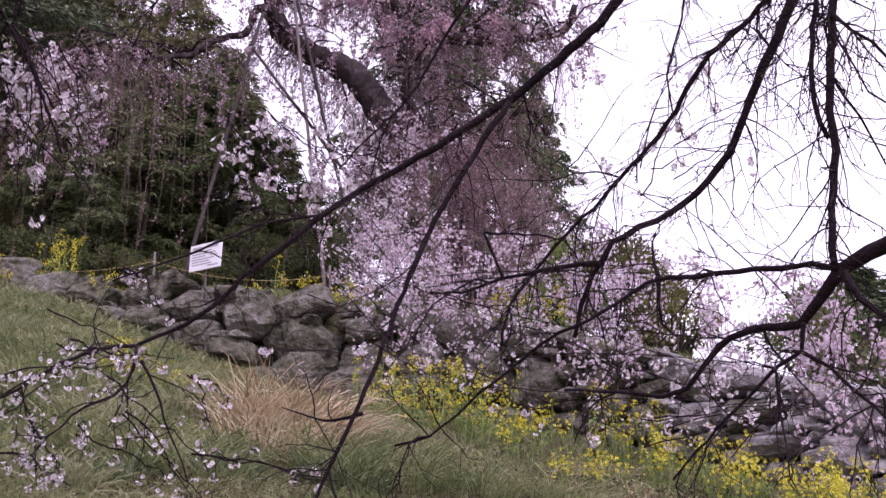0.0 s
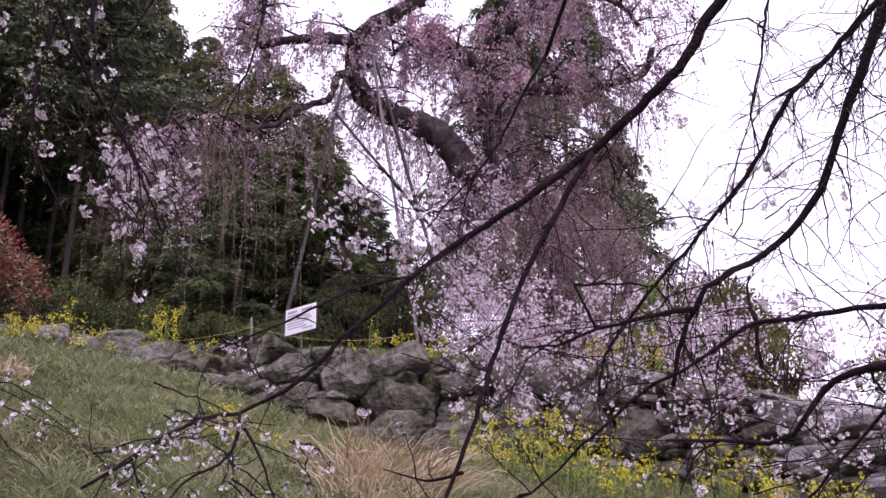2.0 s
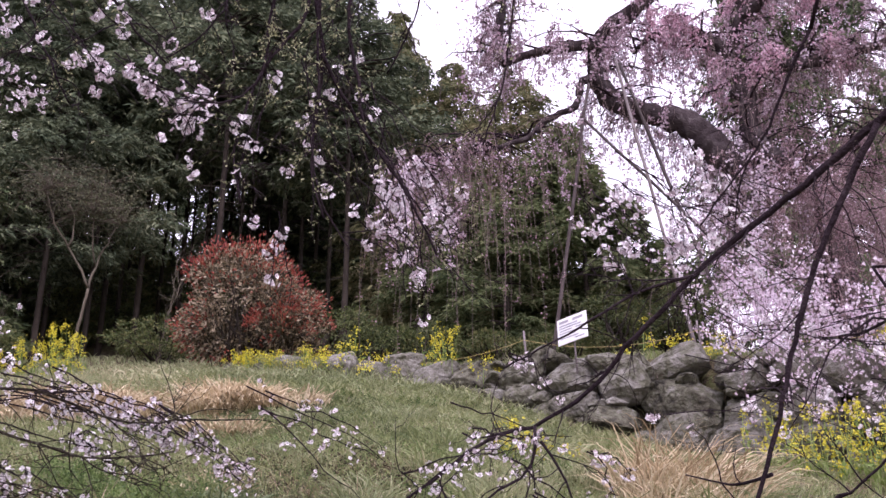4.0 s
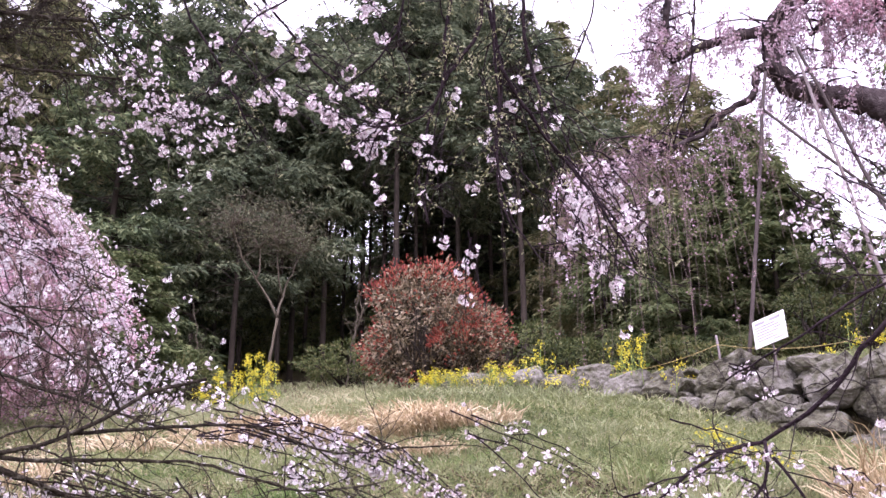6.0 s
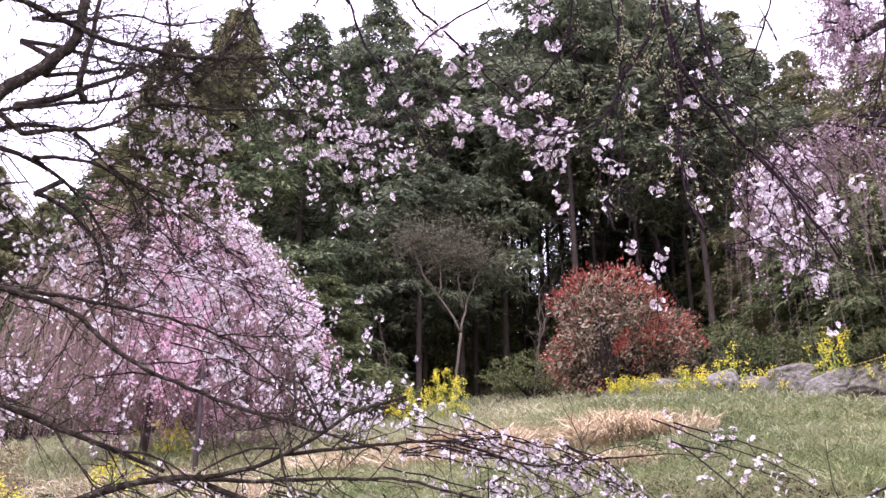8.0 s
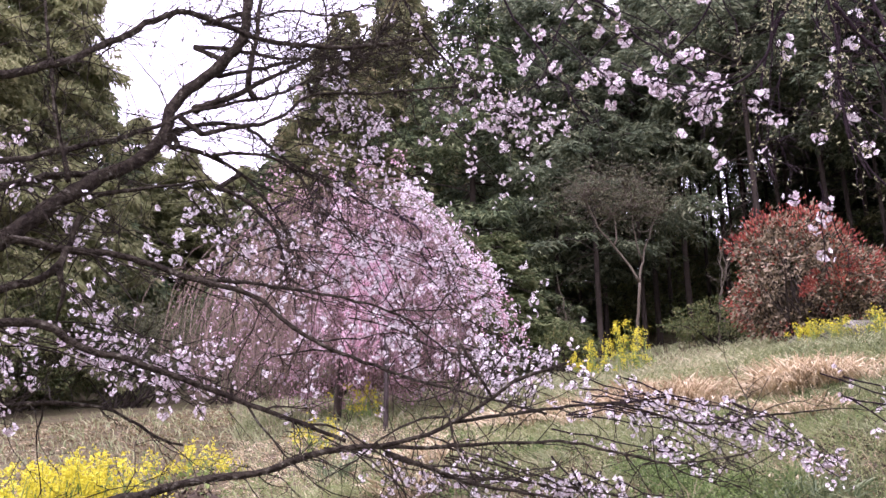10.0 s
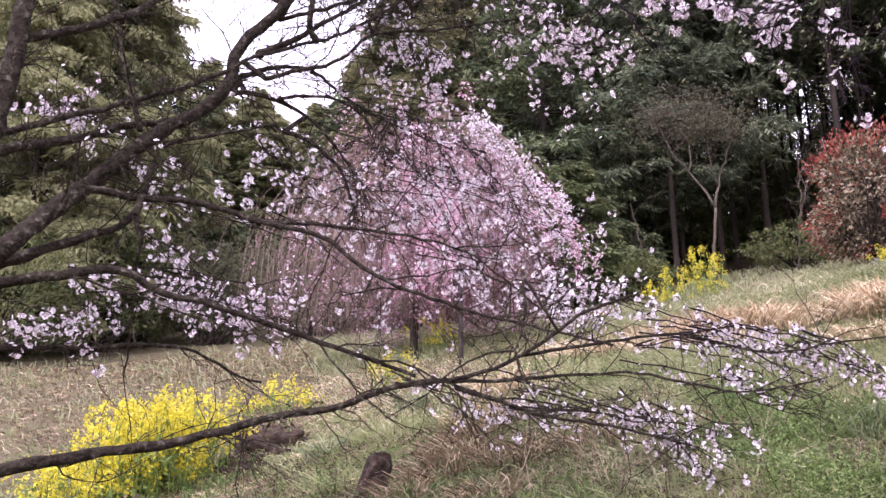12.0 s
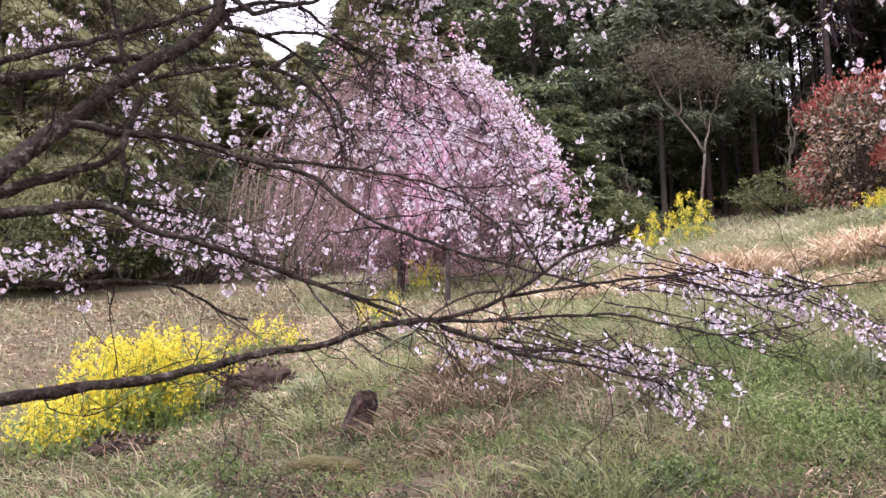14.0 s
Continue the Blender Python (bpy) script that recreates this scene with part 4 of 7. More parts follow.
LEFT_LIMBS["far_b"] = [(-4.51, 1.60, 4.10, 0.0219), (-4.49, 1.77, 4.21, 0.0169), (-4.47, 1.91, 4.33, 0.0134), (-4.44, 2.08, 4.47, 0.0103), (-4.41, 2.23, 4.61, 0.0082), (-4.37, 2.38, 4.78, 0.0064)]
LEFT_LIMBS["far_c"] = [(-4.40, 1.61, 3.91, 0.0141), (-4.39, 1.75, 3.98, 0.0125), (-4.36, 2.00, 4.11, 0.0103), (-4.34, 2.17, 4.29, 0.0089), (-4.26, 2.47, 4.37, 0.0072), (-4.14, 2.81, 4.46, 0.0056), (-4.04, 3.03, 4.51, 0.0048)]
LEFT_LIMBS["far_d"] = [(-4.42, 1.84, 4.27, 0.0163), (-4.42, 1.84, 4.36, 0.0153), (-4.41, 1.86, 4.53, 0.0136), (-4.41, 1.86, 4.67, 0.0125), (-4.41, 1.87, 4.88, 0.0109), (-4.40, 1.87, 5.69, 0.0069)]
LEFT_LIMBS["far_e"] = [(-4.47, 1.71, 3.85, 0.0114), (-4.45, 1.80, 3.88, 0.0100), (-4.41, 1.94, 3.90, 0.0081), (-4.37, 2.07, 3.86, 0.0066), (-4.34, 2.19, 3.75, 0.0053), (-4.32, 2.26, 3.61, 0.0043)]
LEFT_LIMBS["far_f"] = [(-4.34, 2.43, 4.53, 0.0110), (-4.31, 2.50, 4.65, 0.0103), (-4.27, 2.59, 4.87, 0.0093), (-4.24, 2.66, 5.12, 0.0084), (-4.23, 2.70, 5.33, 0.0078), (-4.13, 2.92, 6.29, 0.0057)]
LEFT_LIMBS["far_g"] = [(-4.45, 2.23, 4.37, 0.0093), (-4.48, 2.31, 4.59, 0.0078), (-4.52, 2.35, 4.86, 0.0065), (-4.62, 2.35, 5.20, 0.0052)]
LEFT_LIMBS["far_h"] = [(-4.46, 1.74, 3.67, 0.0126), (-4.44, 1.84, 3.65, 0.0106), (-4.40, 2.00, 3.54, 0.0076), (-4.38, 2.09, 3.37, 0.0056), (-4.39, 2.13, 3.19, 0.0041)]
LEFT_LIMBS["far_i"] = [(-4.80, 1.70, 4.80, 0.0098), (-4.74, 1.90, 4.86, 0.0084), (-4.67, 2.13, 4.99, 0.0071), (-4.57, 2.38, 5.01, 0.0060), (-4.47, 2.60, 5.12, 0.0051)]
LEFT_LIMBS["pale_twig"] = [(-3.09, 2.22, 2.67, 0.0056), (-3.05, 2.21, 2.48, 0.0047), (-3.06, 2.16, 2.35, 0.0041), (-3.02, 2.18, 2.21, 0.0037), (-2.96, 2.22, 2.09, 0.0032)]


def draw_limbs(tree, table, bark, step=0.05):
    made = {}
    for name, rows in table.items():
        geo = Geo()
        p = spline(rows, step)
        p[1:-1, :3] += rng.normal(size=(len(p) - 2, 3)) * 0.003
        tube(geo, p[:, :3], np.maximum(p[:, 3], 0.002), 9 if rows[0][3] > 0.015 else 6, 0.07)
        part("limb", geo, bark, tree, smooth=True)
        made[name] = p
    return made


def twigs_from(geo, p, count, length, r0, droop=0.0, spread=1.0, lo=0.1, kids=2, out=None):
    """Side twigs of a limb, kinked and forked; gathers their points for blossom."""
    n = len(p)
    for _ in range(count):
        i = int(rng.uniform(lo, 0.98) * (n - 1))
        a = p[i, :3]
        tan = unit(p[min(i + 1, n - 1), :3] - p[max(i - 1, 0), :3])
        d = unit(tan * rng.uniform(0.3, 1.1) + unit(rng.normal(size=3)) * spread)
        L = length * rng.uniform(0.4, 1.3)
        k = 6
        pts = [a]
        for j in range(k):
            d = unit(d + rng.normal(size=3) * 0.22 + np.array([0, 0, -droop]) * (j + 1) / k)
            pts.append(pts[-1] + d * L / k)
        pts = np.array(pts)
        tube(geo, pts, np.linspace(r0, r0 * 0.35, k + 1), 4)
        if out is not None:
            out.append(pts)
        for _ in range(kids):
            j = rng.integers(2, k)
            e = unit(d + rng.normal(size=3) * 0.7 + np.array([0, 0, -droop]))
            q = np.array([pts[j] + e * L * 0.45 * s + rng.normal(size=3) * 0.008 * (s > 0) for s in np.linspace(0, 1, 4)])
            tube(geo, q, np.linspace(r0 * 0.6, r0 * 0.3, 4), 3)
            if out is not None:
                out.append(q)


right_cherry = thing("cherry_tree", (2.6, 1.6, g(2.6, 1.6)), "dark-barked cherry tree with bare limbs overhead", "tree", "cherry trees overhead")
trunk = Geo()
bough(trunk, [(2.7, 1.5, -0.3), (2.65, 1.6, 0.8), (2.5, 1.9, 1.7), (1.9, 2.35, 2.35)], 0.16, 0.055, 12, 0.2)
bough(trunk, [(2.6, 1.75, 1.3), (2.3, 1.5, 2.8), (1.6, 1.8, 4.0), (0.5, 2.4, 4.7)], 0.11, 0.04, 10, 0.2)
bough(trunk, [(1.6, 1.8, 4.0), (0.2, 1.6, 5.4), (-1.4, 2.4, 5.9), (-2.6, 3.0, 5.6)], 0.05, 0.03, 8, 0.2)
part("trunk", trunk, M_BARK, right_cherry, smooth=True)
RL = draw_limbs(right_cherry, RIGHT_LIMBS, M_BARK)
HL = draw_limbs(right_cherry, HANGING_LIMBS, M_BARK)
left_cherry = thing("cherry_tree", (-4.9, -1.0, g(-4.9, -1.0)), "lichen-spotted cherry tree with spreading low limbs", "tree", "cherry trees overhead")
trunk = Geo()
bough(trunk, [(-5.1, -1.1, 0.2), (-5.0, -0.9, 1.3), (-4.75, -0.55, 2.3), (-4.45, -0.15, 2.85)], 0.2, 0.075, 12, 0.2)
part("trunk", trunk, M_BARK_LICHEN, left_cherry, smooth=True)
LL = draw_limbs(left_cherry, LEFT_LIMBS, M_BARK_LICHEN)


def join_limbs(tree, table, spine, bark):
    """Leads the thick end of each free limb back to the nearest bough of its tree."""
    for name, p in table.items():
        a, r0 = p[0, :3], p[0, 3]
        others = [q[:, :3] for k, q in table.items() if k != name]
        if others and np.min(np.linalg.norm(np.concatenate(others) - a, axis=1)) < 0.07:
            continue
        n = np.concatenate(others) if others else spine
        if np.min(np.linalg.norm(n - a, axis=1)) > 0.3:
            n = spine
        n = n[np.argmin(np.linalg.norm(n - a, axis=1))]
        back = unit(p[0, :3] - p[min(4, len(p) - 1), :3]) * 0.3 * max(0.0, np.linalg.norm(n - a) - 0.4)
        geo = Geo()
        bough(geo, np.array([[*a, r0], [*(a * 0.6 + n * 0.4 + back * 0.6), r0 * 1.02], [*(a * 0.25 + n * 0.75 + back * 0.3), r0 * 1.05], [*n, r0 * 1.1]]), 0, 0, 8, 0.1)
        part("limb", geo, bark, tree, smooth=True)


right_spine = np.vstack([spline(q, 0.1) for q in ([(2.65, 1.6, 0.8), (2.5, 1.9, 1.7), (1.9, 2.35, 2.35)], [(2.3, 1.5, 2.8), (1.6, 1.8, 4.0), (0.5, 2.4, 4.7)], [(1.6, 1.8, 4.0), (0.2, 1.6, 5.4), (-1.4, 2.4, 5.9), (-2.6, 3.0, 5.6)])])
left_spine = spline([(-5.0, -0.9, 1.3), (-4.75, -0.55, 2.3), (-4.45, -0.15, 2.85)], 0.05)
join_limbs(right_cherry, RL, right_spine, M_BARK)
join_limbs(right_cherry, HL, right_spine, M_BARK)
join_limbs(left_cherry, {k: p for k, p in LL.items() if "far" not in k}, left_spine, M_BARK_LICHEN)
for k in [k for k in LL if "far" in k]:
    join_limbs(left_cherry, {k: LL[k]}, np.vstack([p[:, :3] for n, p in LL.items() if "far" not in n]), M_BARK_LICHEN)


# ---- blossom sprays of the overhanging trees: from, to, spread, twigs, clusters ----
SPRAYS = []
SPRAYS += [
    (-3.62, 3.21, 4.68, -3.44, 3.53, 4.23, 0.25, 4, 26),
    (-4.10, 2.80, 4.66, -3.89, 3.21, 4.22, 0.30, 5, 36),
    (-4.45, 2.44, 4.47, -4.27, 2.89, 4.11, 0.30, 5, 38),
    (-4.35, 2.60, 4.84, -4.08, 3.14, 4.68, 0.20, 3, 16),
    (-3.43, 3.27, 4.92, -3.02, 3.73, 4.30, 0.14, 3, 24),
    (-3.01, 3.63, 5.05, -2.89, 3.82, 4.74, 0.10, 2, 12),
    (-3.22, 3.46, 4.47, -3.02, 3.73, 4.20, 0.18, 3, 22),
    (-2.28, 4.19, 4.54, -1.97, 4.43, 3.70, 0.25, 5, 20),
    (-1.93, 4.34, 3.91, -1.79, 4.49, 3.49, 0.17, 4, 20),
    (-2.41, 3.90, 4.51, -2.29, 4.06, 3.85, 0.10, 2, 8),
]
SPRAYS += [
    (-2.65, 3.88, 4.49, -2.77, 3.91, 3.68, 0.12, 3, 9),
    (-2.55, 4.05, 3.61, -2.59, 4.13, 3.24, 0.05, 2, 6),
    (-2.74, 3.94, 3.59, -2.71, 4.06, 3.46, 0.04, 1, 3),
    (-2.94, 3.81, 3.92, -2.96, 3.90, 3.80, 0.04, 1, 3),
    (-2.28, 4.30, 3.62, -1.94, 4.55, 3.37, 0.15, 3, 9),
    (-4.66, 2.25, 4.64, -4.54, 2.68, 4.45, 0.20, 3, 12),
    (-3.96, 2.98, 4.41, -3.70, 3.41, 4.13, 0.20, 3, 26),
    (-0.84, 4.62, 3.83, -0.43, 4.78, 3.43, 0.20, 4, 16),
    (-1.02, 4.49, 3.51, -0.69, 4.64, 3.31, 0.20, 3, 14),
    (-1.59, 3.56, 2.15, -1.26, 3.77, 2.26, 0.15, 3, 18),
]
SPRAYS += [
    (-1.57, 3.57, 2.03, -1.41, 3.72, 1.81, 0.20, 3, 18),
    (-1.20, 3.61, 2.04, -0.93, 3.76, 1.80, 0.20, 4, 22),
    (-1.31, 3.78, 2.65, -1.13, 3.92, 2.50, 0.10, 2, 8),
    (-0.95, 3.68, 2.20, -0.82, 3.79, 2.17, 0.04, 2, 7),
    (-1.43, 3.63, 2.33, -1.06, 3.83, 2.30, 0.15, 3, 10),
    (-0.83, 3.71, 1.96, -0.47, 3.85, 1.92, 0.20, 2, 6),
    (-0.85, 6.44, 3.32, 0.46, 6.61, 2.69, 0.50, 6, 44),
    (0.26, 6.49, 3.28, 1.74, 6.40, 2.90, 0.50, 7, 56),
    (0.58, 5.97, 2.75, 1.74, 5.87, 2.48, 0.40, 6, 40),
    (1.42, 5.31, 2.79, 2.05, 5.22, 2.62, 0.30, 4, 22),
]
SPRAYS += [
    (1.11, 4.88, 2.28, 1.75, 4.79, 2.39, 0.30, 4, 16),
    (-0.77, 6.96, 4.00, -0.09, 7.14, 3.36, 0.40, 5, 36),
    (0.76, 4.54, 3.36, 1.30, 4.51, 4.01, 0.30, 5, 16),
    (0.99, 4.08, 3.26, 1.30, 4.08, 3.43, 0.20, 3, 8),
    (-4.60, 0.55, 3.60, -4.61, 1.03, 3.59, 0.15, 3, 16),
    (-4.56, 0.83, 3.35, -4.52, 1.36, 3.20, 0.20, 4, 14),
    (-4.47, 1.22, 3.04, -4.40, 1.71, 2.78, 0.20, 4, 16),
    (-4.46, 0.79, 2.76, -4.29, 1.70, 2.62, 0.10, 6, 54),
    (-4.49, 0.65, 2.59, -4.52, 0.97, 2.49, 0.12, 3, 20),
    (-4.55, 1.63, 3.59, -4.49, 2.02, 3.44, 0.20, 3, 20),
]
SPRAYS += [
    (-4.50, 1.74, 3.45, -4.33, 2.33, 3.30, 0.20, 4, 20),
    (-4.40, 2.22, 3.90, -4.27, 2.64, 3.80, 0.20, 3, 14),
    (-4.96, 2.66, 3.98, -4.53, 3.52, 3.38, 0.40, 6, 36),
    (-4.54, 2.96, 3.32, -4.29, 3.49, 2.91, 0.30, 5, 34),
    (-4.04, 2.98, 2.98, -3.76, 3.47, 2.84, 0.15, 4, 30),
    (-3.40, 2.33, 2.27, -2.90, 3.03, 1.99, 0.22, 8, 50),
    (-3.09, 2.73, 2.20, -2.88, 3.05, 1.96, 0.12, 5, 40),
    (-3.05, 3.06, 2.54, -2.69, 3.48, 2.38, 0.12, 5, 46),
    (-2.77, 3.44, 2.49, -2.50, 3.74, 2.24, 0.15, 5, 36),
    (-2.88, 3.07, 2.32, -2.79, 3.27, 2.23, 0.06, 3, 16),
]
SPRAYS += [
    (-3.51, 1.96, 2.25, -3.37, 2.34, 2.13, 0.15, 4, 16),
    (-4.81, 1.46, 4.06, -4.63, 2.20, 3.92, 0.30, 3, 8),
    (-2.15, 4.18, 4.06, -1.92, 4.39, 3.63, 0.20, 4, 14),
    (-2.06, 4.22, 3.58, -1.94, 4.38, 3.22, 0.20, 3, 10),
    (-2.09, 4.43, 4.09, -2.15, 4.51, 3.53, 0.20, 3, 10),
    (-3.04, 3.56, 4.28, -2.59, 4.00, 4.17, 0.20, 4, 22),
    (-2.88, 3.56, 4.06, -2.73, 3.78, 4.24, 0.10, 2, 10),
    (-2.30, 4.06, 4.10, -1.94, 4.34, 3.48, 0.25, 3, 8),
    (-4.94, 2.38, 3.78, -4.81, 2.82, 2.95, 0.40, 5, 34),
    (-4.95, 2.77, 3.86, -4.69, 3.36, 3.08, 0.40, 6, 50),
]
SPRAYS += [
    (-3.30, 2.97, 2.49, -2.80, 3.52, 2.34, 0.10, 5, 40),
    (-3.62, 2.76, 2.69, -3.51, 3.02, 2.64, 0.10, 3, 18),
    (-2.37, 3.69, 2.48, -2.03, 3.96, 2.30, 0.20, 4, 16),
    (-3.31, 3.11, 2.61, -3.07, 3.43, 2.53, 0.10, 3, 10),
]


def blossom_cluster(geo, stalks, at, n, size, bloom=0.038):
    """A hanging umbel: open blossoms crowded into a loose ball on short stalks."""
    d = unit(rng.normal(size=(n, 3)) + np.array([0, 0, -0.25]))
    c = at + np.array([0, 0, -0.7]) * size + d * size * rng.uniform(0.7, 1.15, (n, 1))
    for q in c:
        tube(stalks, np.array([at, (at + q) / 2 + rng.normal(size=3) * 0.004, q]), np.array([0.0013, 0.001, 0.001]), 3)
    flowers(geo, c, d + rng.normal(size=(n, 3)) * 0.35, rng.uniform(bloom * 0.85, bloom * 1.15, n))


def sprays_on(tree, rows, bark, share=1.0, bloom=0.038, tight=1.0, most=8):
    twigs, petals = Geo(), Geo()
    for x0, y0, z0, x1, y1, z1, spread, count, clusters in rows:
        a, b = np.array([x0, y0, z0]), np.array([x1, y1, z1])
        spread = spread * tight
        L = np.linalg.norm(b - a)
        paths = []
        for _ in range(count):
            k = 9
            p0, p1 = a + rng.normal(size=3) * spread * 0.5, b + rng.normal(size=3) * spread * 0.6
            t = np.linspace(0, 1, k)[:, None]
            p = p0 + (p1 - p0) * t + np.array([0, 0, 1]) * 0.12 * L * t * (1 - t) + np.cumsum(rng.normal(size=(k, 3)), 0) * 0.012
            tube(twigs, p, np.linspace(0.004, 0.0018, k), 4)
            paths.append(p)
        for _ in range(int(round(clusters * share))):
            p = paths[rng.integers(len(paths))]
            i = rng.integers(1, len(p))
            f = rng.random()
            at = p[i - 1] * (1 - f) + p[i] * f
            off = rng.normal(size=3) * min(0.1, spread * 0.3, bloom * 2.5) + np.array([0, 0, -0.3 * bloom])
            tube(twigs, np.array([at, at + off * 0.5 + rng.normal(size=3) * 0.006, at + off]), np.array([0.002, 0.0016, 0.0013]), 3)
            blossom_cluster(petals, twigs, at + off, rng.integers(max(2, most // 3), most), bloom * 0.95, bloom)
    part("twig", twigs, bark, tree, "thin blossom-bearing twigs", "stuff")
    part("blossom", petals, M_NEAR_PETAL, tree, "whitish pink open blossoms in hanging clusters", "stuff")


SPRAYS += [(-0.78, 4.5, 3.75, -0.5, 4.62, 3.3, 0.2, 4, 22), (-1.08, 4.42, 3.58, -0.78, 4.58, 3.25, 0.18, 4, 20), (-0.5, 4.55, 3.9, -0.3, 4.7, 3.6, 0.15, 3, 18)]
RIGHT_SPRAYS = [s for s in SPRAYS if s[0] > -3.75 and math.degrees(math.atan2(-s[0], s[1])) < 52]
LEFT_SPRAYS = [s for s in SPRAYS if s not in RIGHT_SPRAYS]
LOW_SPRAYS = [s for s in RIGHT_SPRAYS if s[2] < 2.75]
VEIL_SPRAYS = [s for s in RIGHT_SPRAYS if s not in LOW_SPRAYS and 8 < math.degrees(math.atan2(-s[3], s[4])) < 26]
sprays_on(right_cherry, [s for s in RIGHT_SPRAYS if s not in LOW_SPRAYS and s not in VEIL_SPRAYS], M_BARK, 0.55, 0.035, 1.0, 12)
sprays_on(right_cherry, VEIL_SPRAYS, M_BARK, 0.5, 0.035, 1.0, 12)
sprays_on(right_cherry, LOW_SPRAYS, M_BARK, 1.7, 0.021, 0.55, 6)
LOW_LEFT = [s for s in LEFT_SPRAYS if s[2] < 2.75 and s[0] > -3.7]
sprays_on(left_cherry, LOW_LEFT, M_BARK_LICHEN, 2.4, 0.02, 0.6, 6)
sprays_on(left_cherry, [s for s in LEFT_SPRAYS if s not in LOW_LEFT], M_BARK_LICHEN, 2.1, 0.026)


def fine_twigs(tree, table, counts, bark, droop, green=False):
    geo = Geo()
    buds = Geo()
    ends = []
    for name, p in table.items():
        length = np.linalg.norm(np.diff(p[:, :3], axis=0), axis=1).sum()
        twigs_from(geo, p, int(length * counts), 0.32, 0.003, droop, 0.9, 0.12, 2, ends)
    pts = np.concatenate([e[1:] for e in ends])
    pts = pts[rng.random(len(pts)) < 0.5]
    if green:
        pts = np.repeat(pts, 3, 0) + rng.normal(size=(len(pts) * 3, 3)) * 0.006
    leaves(buds, pts, rand_dirs(len(pts), -0.2), 0.02 if green else 0.012, 0.009 if green else 0.006)
    part("fine_twig", geo, bark, tree, "fine bare side twigs", "stuff")
    part("bud", buds, M_GREEN_BUD if green else M_BROWN_SHRUB, tree, "pale green opening buds" if green else "brown buds", "stuff")


def branches_of(tree, table, per_metre, length, r0, bark, droop, spread=0.9):
    """Longer side branches, themselves set with twigs."""
    geo, ends = Geo(), []
    for name, p in table.items():
        run_length = np.linalg.norm(np.diff(p[:, :3], axis=0), axis=1).sum()
        twigs_from(geo, p, int(run_length * per_metre), length, r0, droop, spread, 0.05, 1, ends)
    for e in ends:
        if rng.random() < 0.7:
            twigs_from(geo, spline(e, 0.06), rng.integers(2, 6), 0.2, 0.0026, droop, 0.8, 0.2, 1)
    part("branch", geo, bark, tree, "slender kinked side branches", "stuff")


branches_of(right_cherry, RL, 1.6, 0.55, 0.005, M_BARK, 0.1)
branches_of(right_cherry, HL, 2.2, 0.5, 0.005, M_BARK, 0.35)
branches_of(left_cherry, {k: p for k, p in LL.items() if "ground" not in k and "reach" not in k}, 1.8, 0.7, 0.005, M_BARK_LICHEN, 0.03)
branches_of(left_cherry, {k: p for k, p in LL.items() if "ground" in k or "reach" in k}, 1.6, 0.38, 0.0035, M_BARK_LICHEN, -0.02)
fine_twigs(right_cherry, RL, 9, M_BARK, 0.05)
fine_twigs(right_cherry, {k: RL[k] for k in ("upright_limb", "upright_spur", "upper_twig", "side_twig", "low_twig", "middle_limb", "bowed_limb")}, 26, M_BARK, 0.3)
fine_twigs(right_cherry, HL, 9, M_BARK, 0.25, True)
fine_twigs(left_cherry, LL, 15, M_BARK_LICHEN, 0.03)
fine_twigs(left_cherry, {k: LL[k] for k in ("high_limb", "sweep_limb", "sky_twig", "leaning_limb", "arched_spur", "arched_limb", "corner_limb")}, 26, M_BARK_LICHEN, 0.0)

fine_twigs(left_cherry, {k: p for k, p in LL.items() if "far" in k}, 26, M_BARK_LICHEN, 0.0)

# ---- the great weeping cherry behind the wall ----
WEEPING_LIMBS = {}
WEEPING_LIMBS["main_limb"] = [(-0.70, 14.93, 8.60, 0.2921), (-1.09, 14.88, 8.92, 0.2683), (-1.53, 14.81, 9.49, 0.2397), (-2.19, 14.69, 9.77, 0.2114), (-2.67, 14.58, 10.06, 0.1925), (-2.91, 14.51, 10.56, 0.1781), (-2.83, 14.49, 11.19, 0.1639), (-2.42, 14.54, 11.61, 0.1505), (-1.81, 14.59, 12.01, 0.1343), (-1.53, 14.59, 12.66, 0.1228), (0.04, 14.55, 14.40, 0.0885)]
WEEPING_LIMBS["left_spur"] = [(-2.87, 14.27, 10.35, 0.0775), (-3.10, 14.20, 10.34, 0.0733), (-3.23, 14.11, 9.83, 0.0648), (-3.48, 14.02, 9.69, 0.0603), (-3.78, 13.90, 9.52, 0.0551), (-4.00, 13.80, 9.24, 0.0505), (-4.50, 13.58, 9.05, 0.0437), (-5.07, 13.30, 8.84, 0.0369), (-5.48, 13.06, 8.40, 0.0314)]
WEEPING_LIMBS["left_limb"] = [(-2.76, 14.29, 11.02, 0.1088), (-3.24, 14.13, 10.99, 0.0971), (-3.68, 13.97, 10.92, 0.0874), (-4.02, 13.83, 10.81, 0.0801), (-4.30, 13.71, 10.72, 0.0744), (-4.37, 13.66, 11.02, 0.0704), (-4.22, 13.61, 11.85, 0.0611), (-4.07, 13.61, 12.28, 0.0565), (-3.49, 13.51, 14.73, 0.0383)]
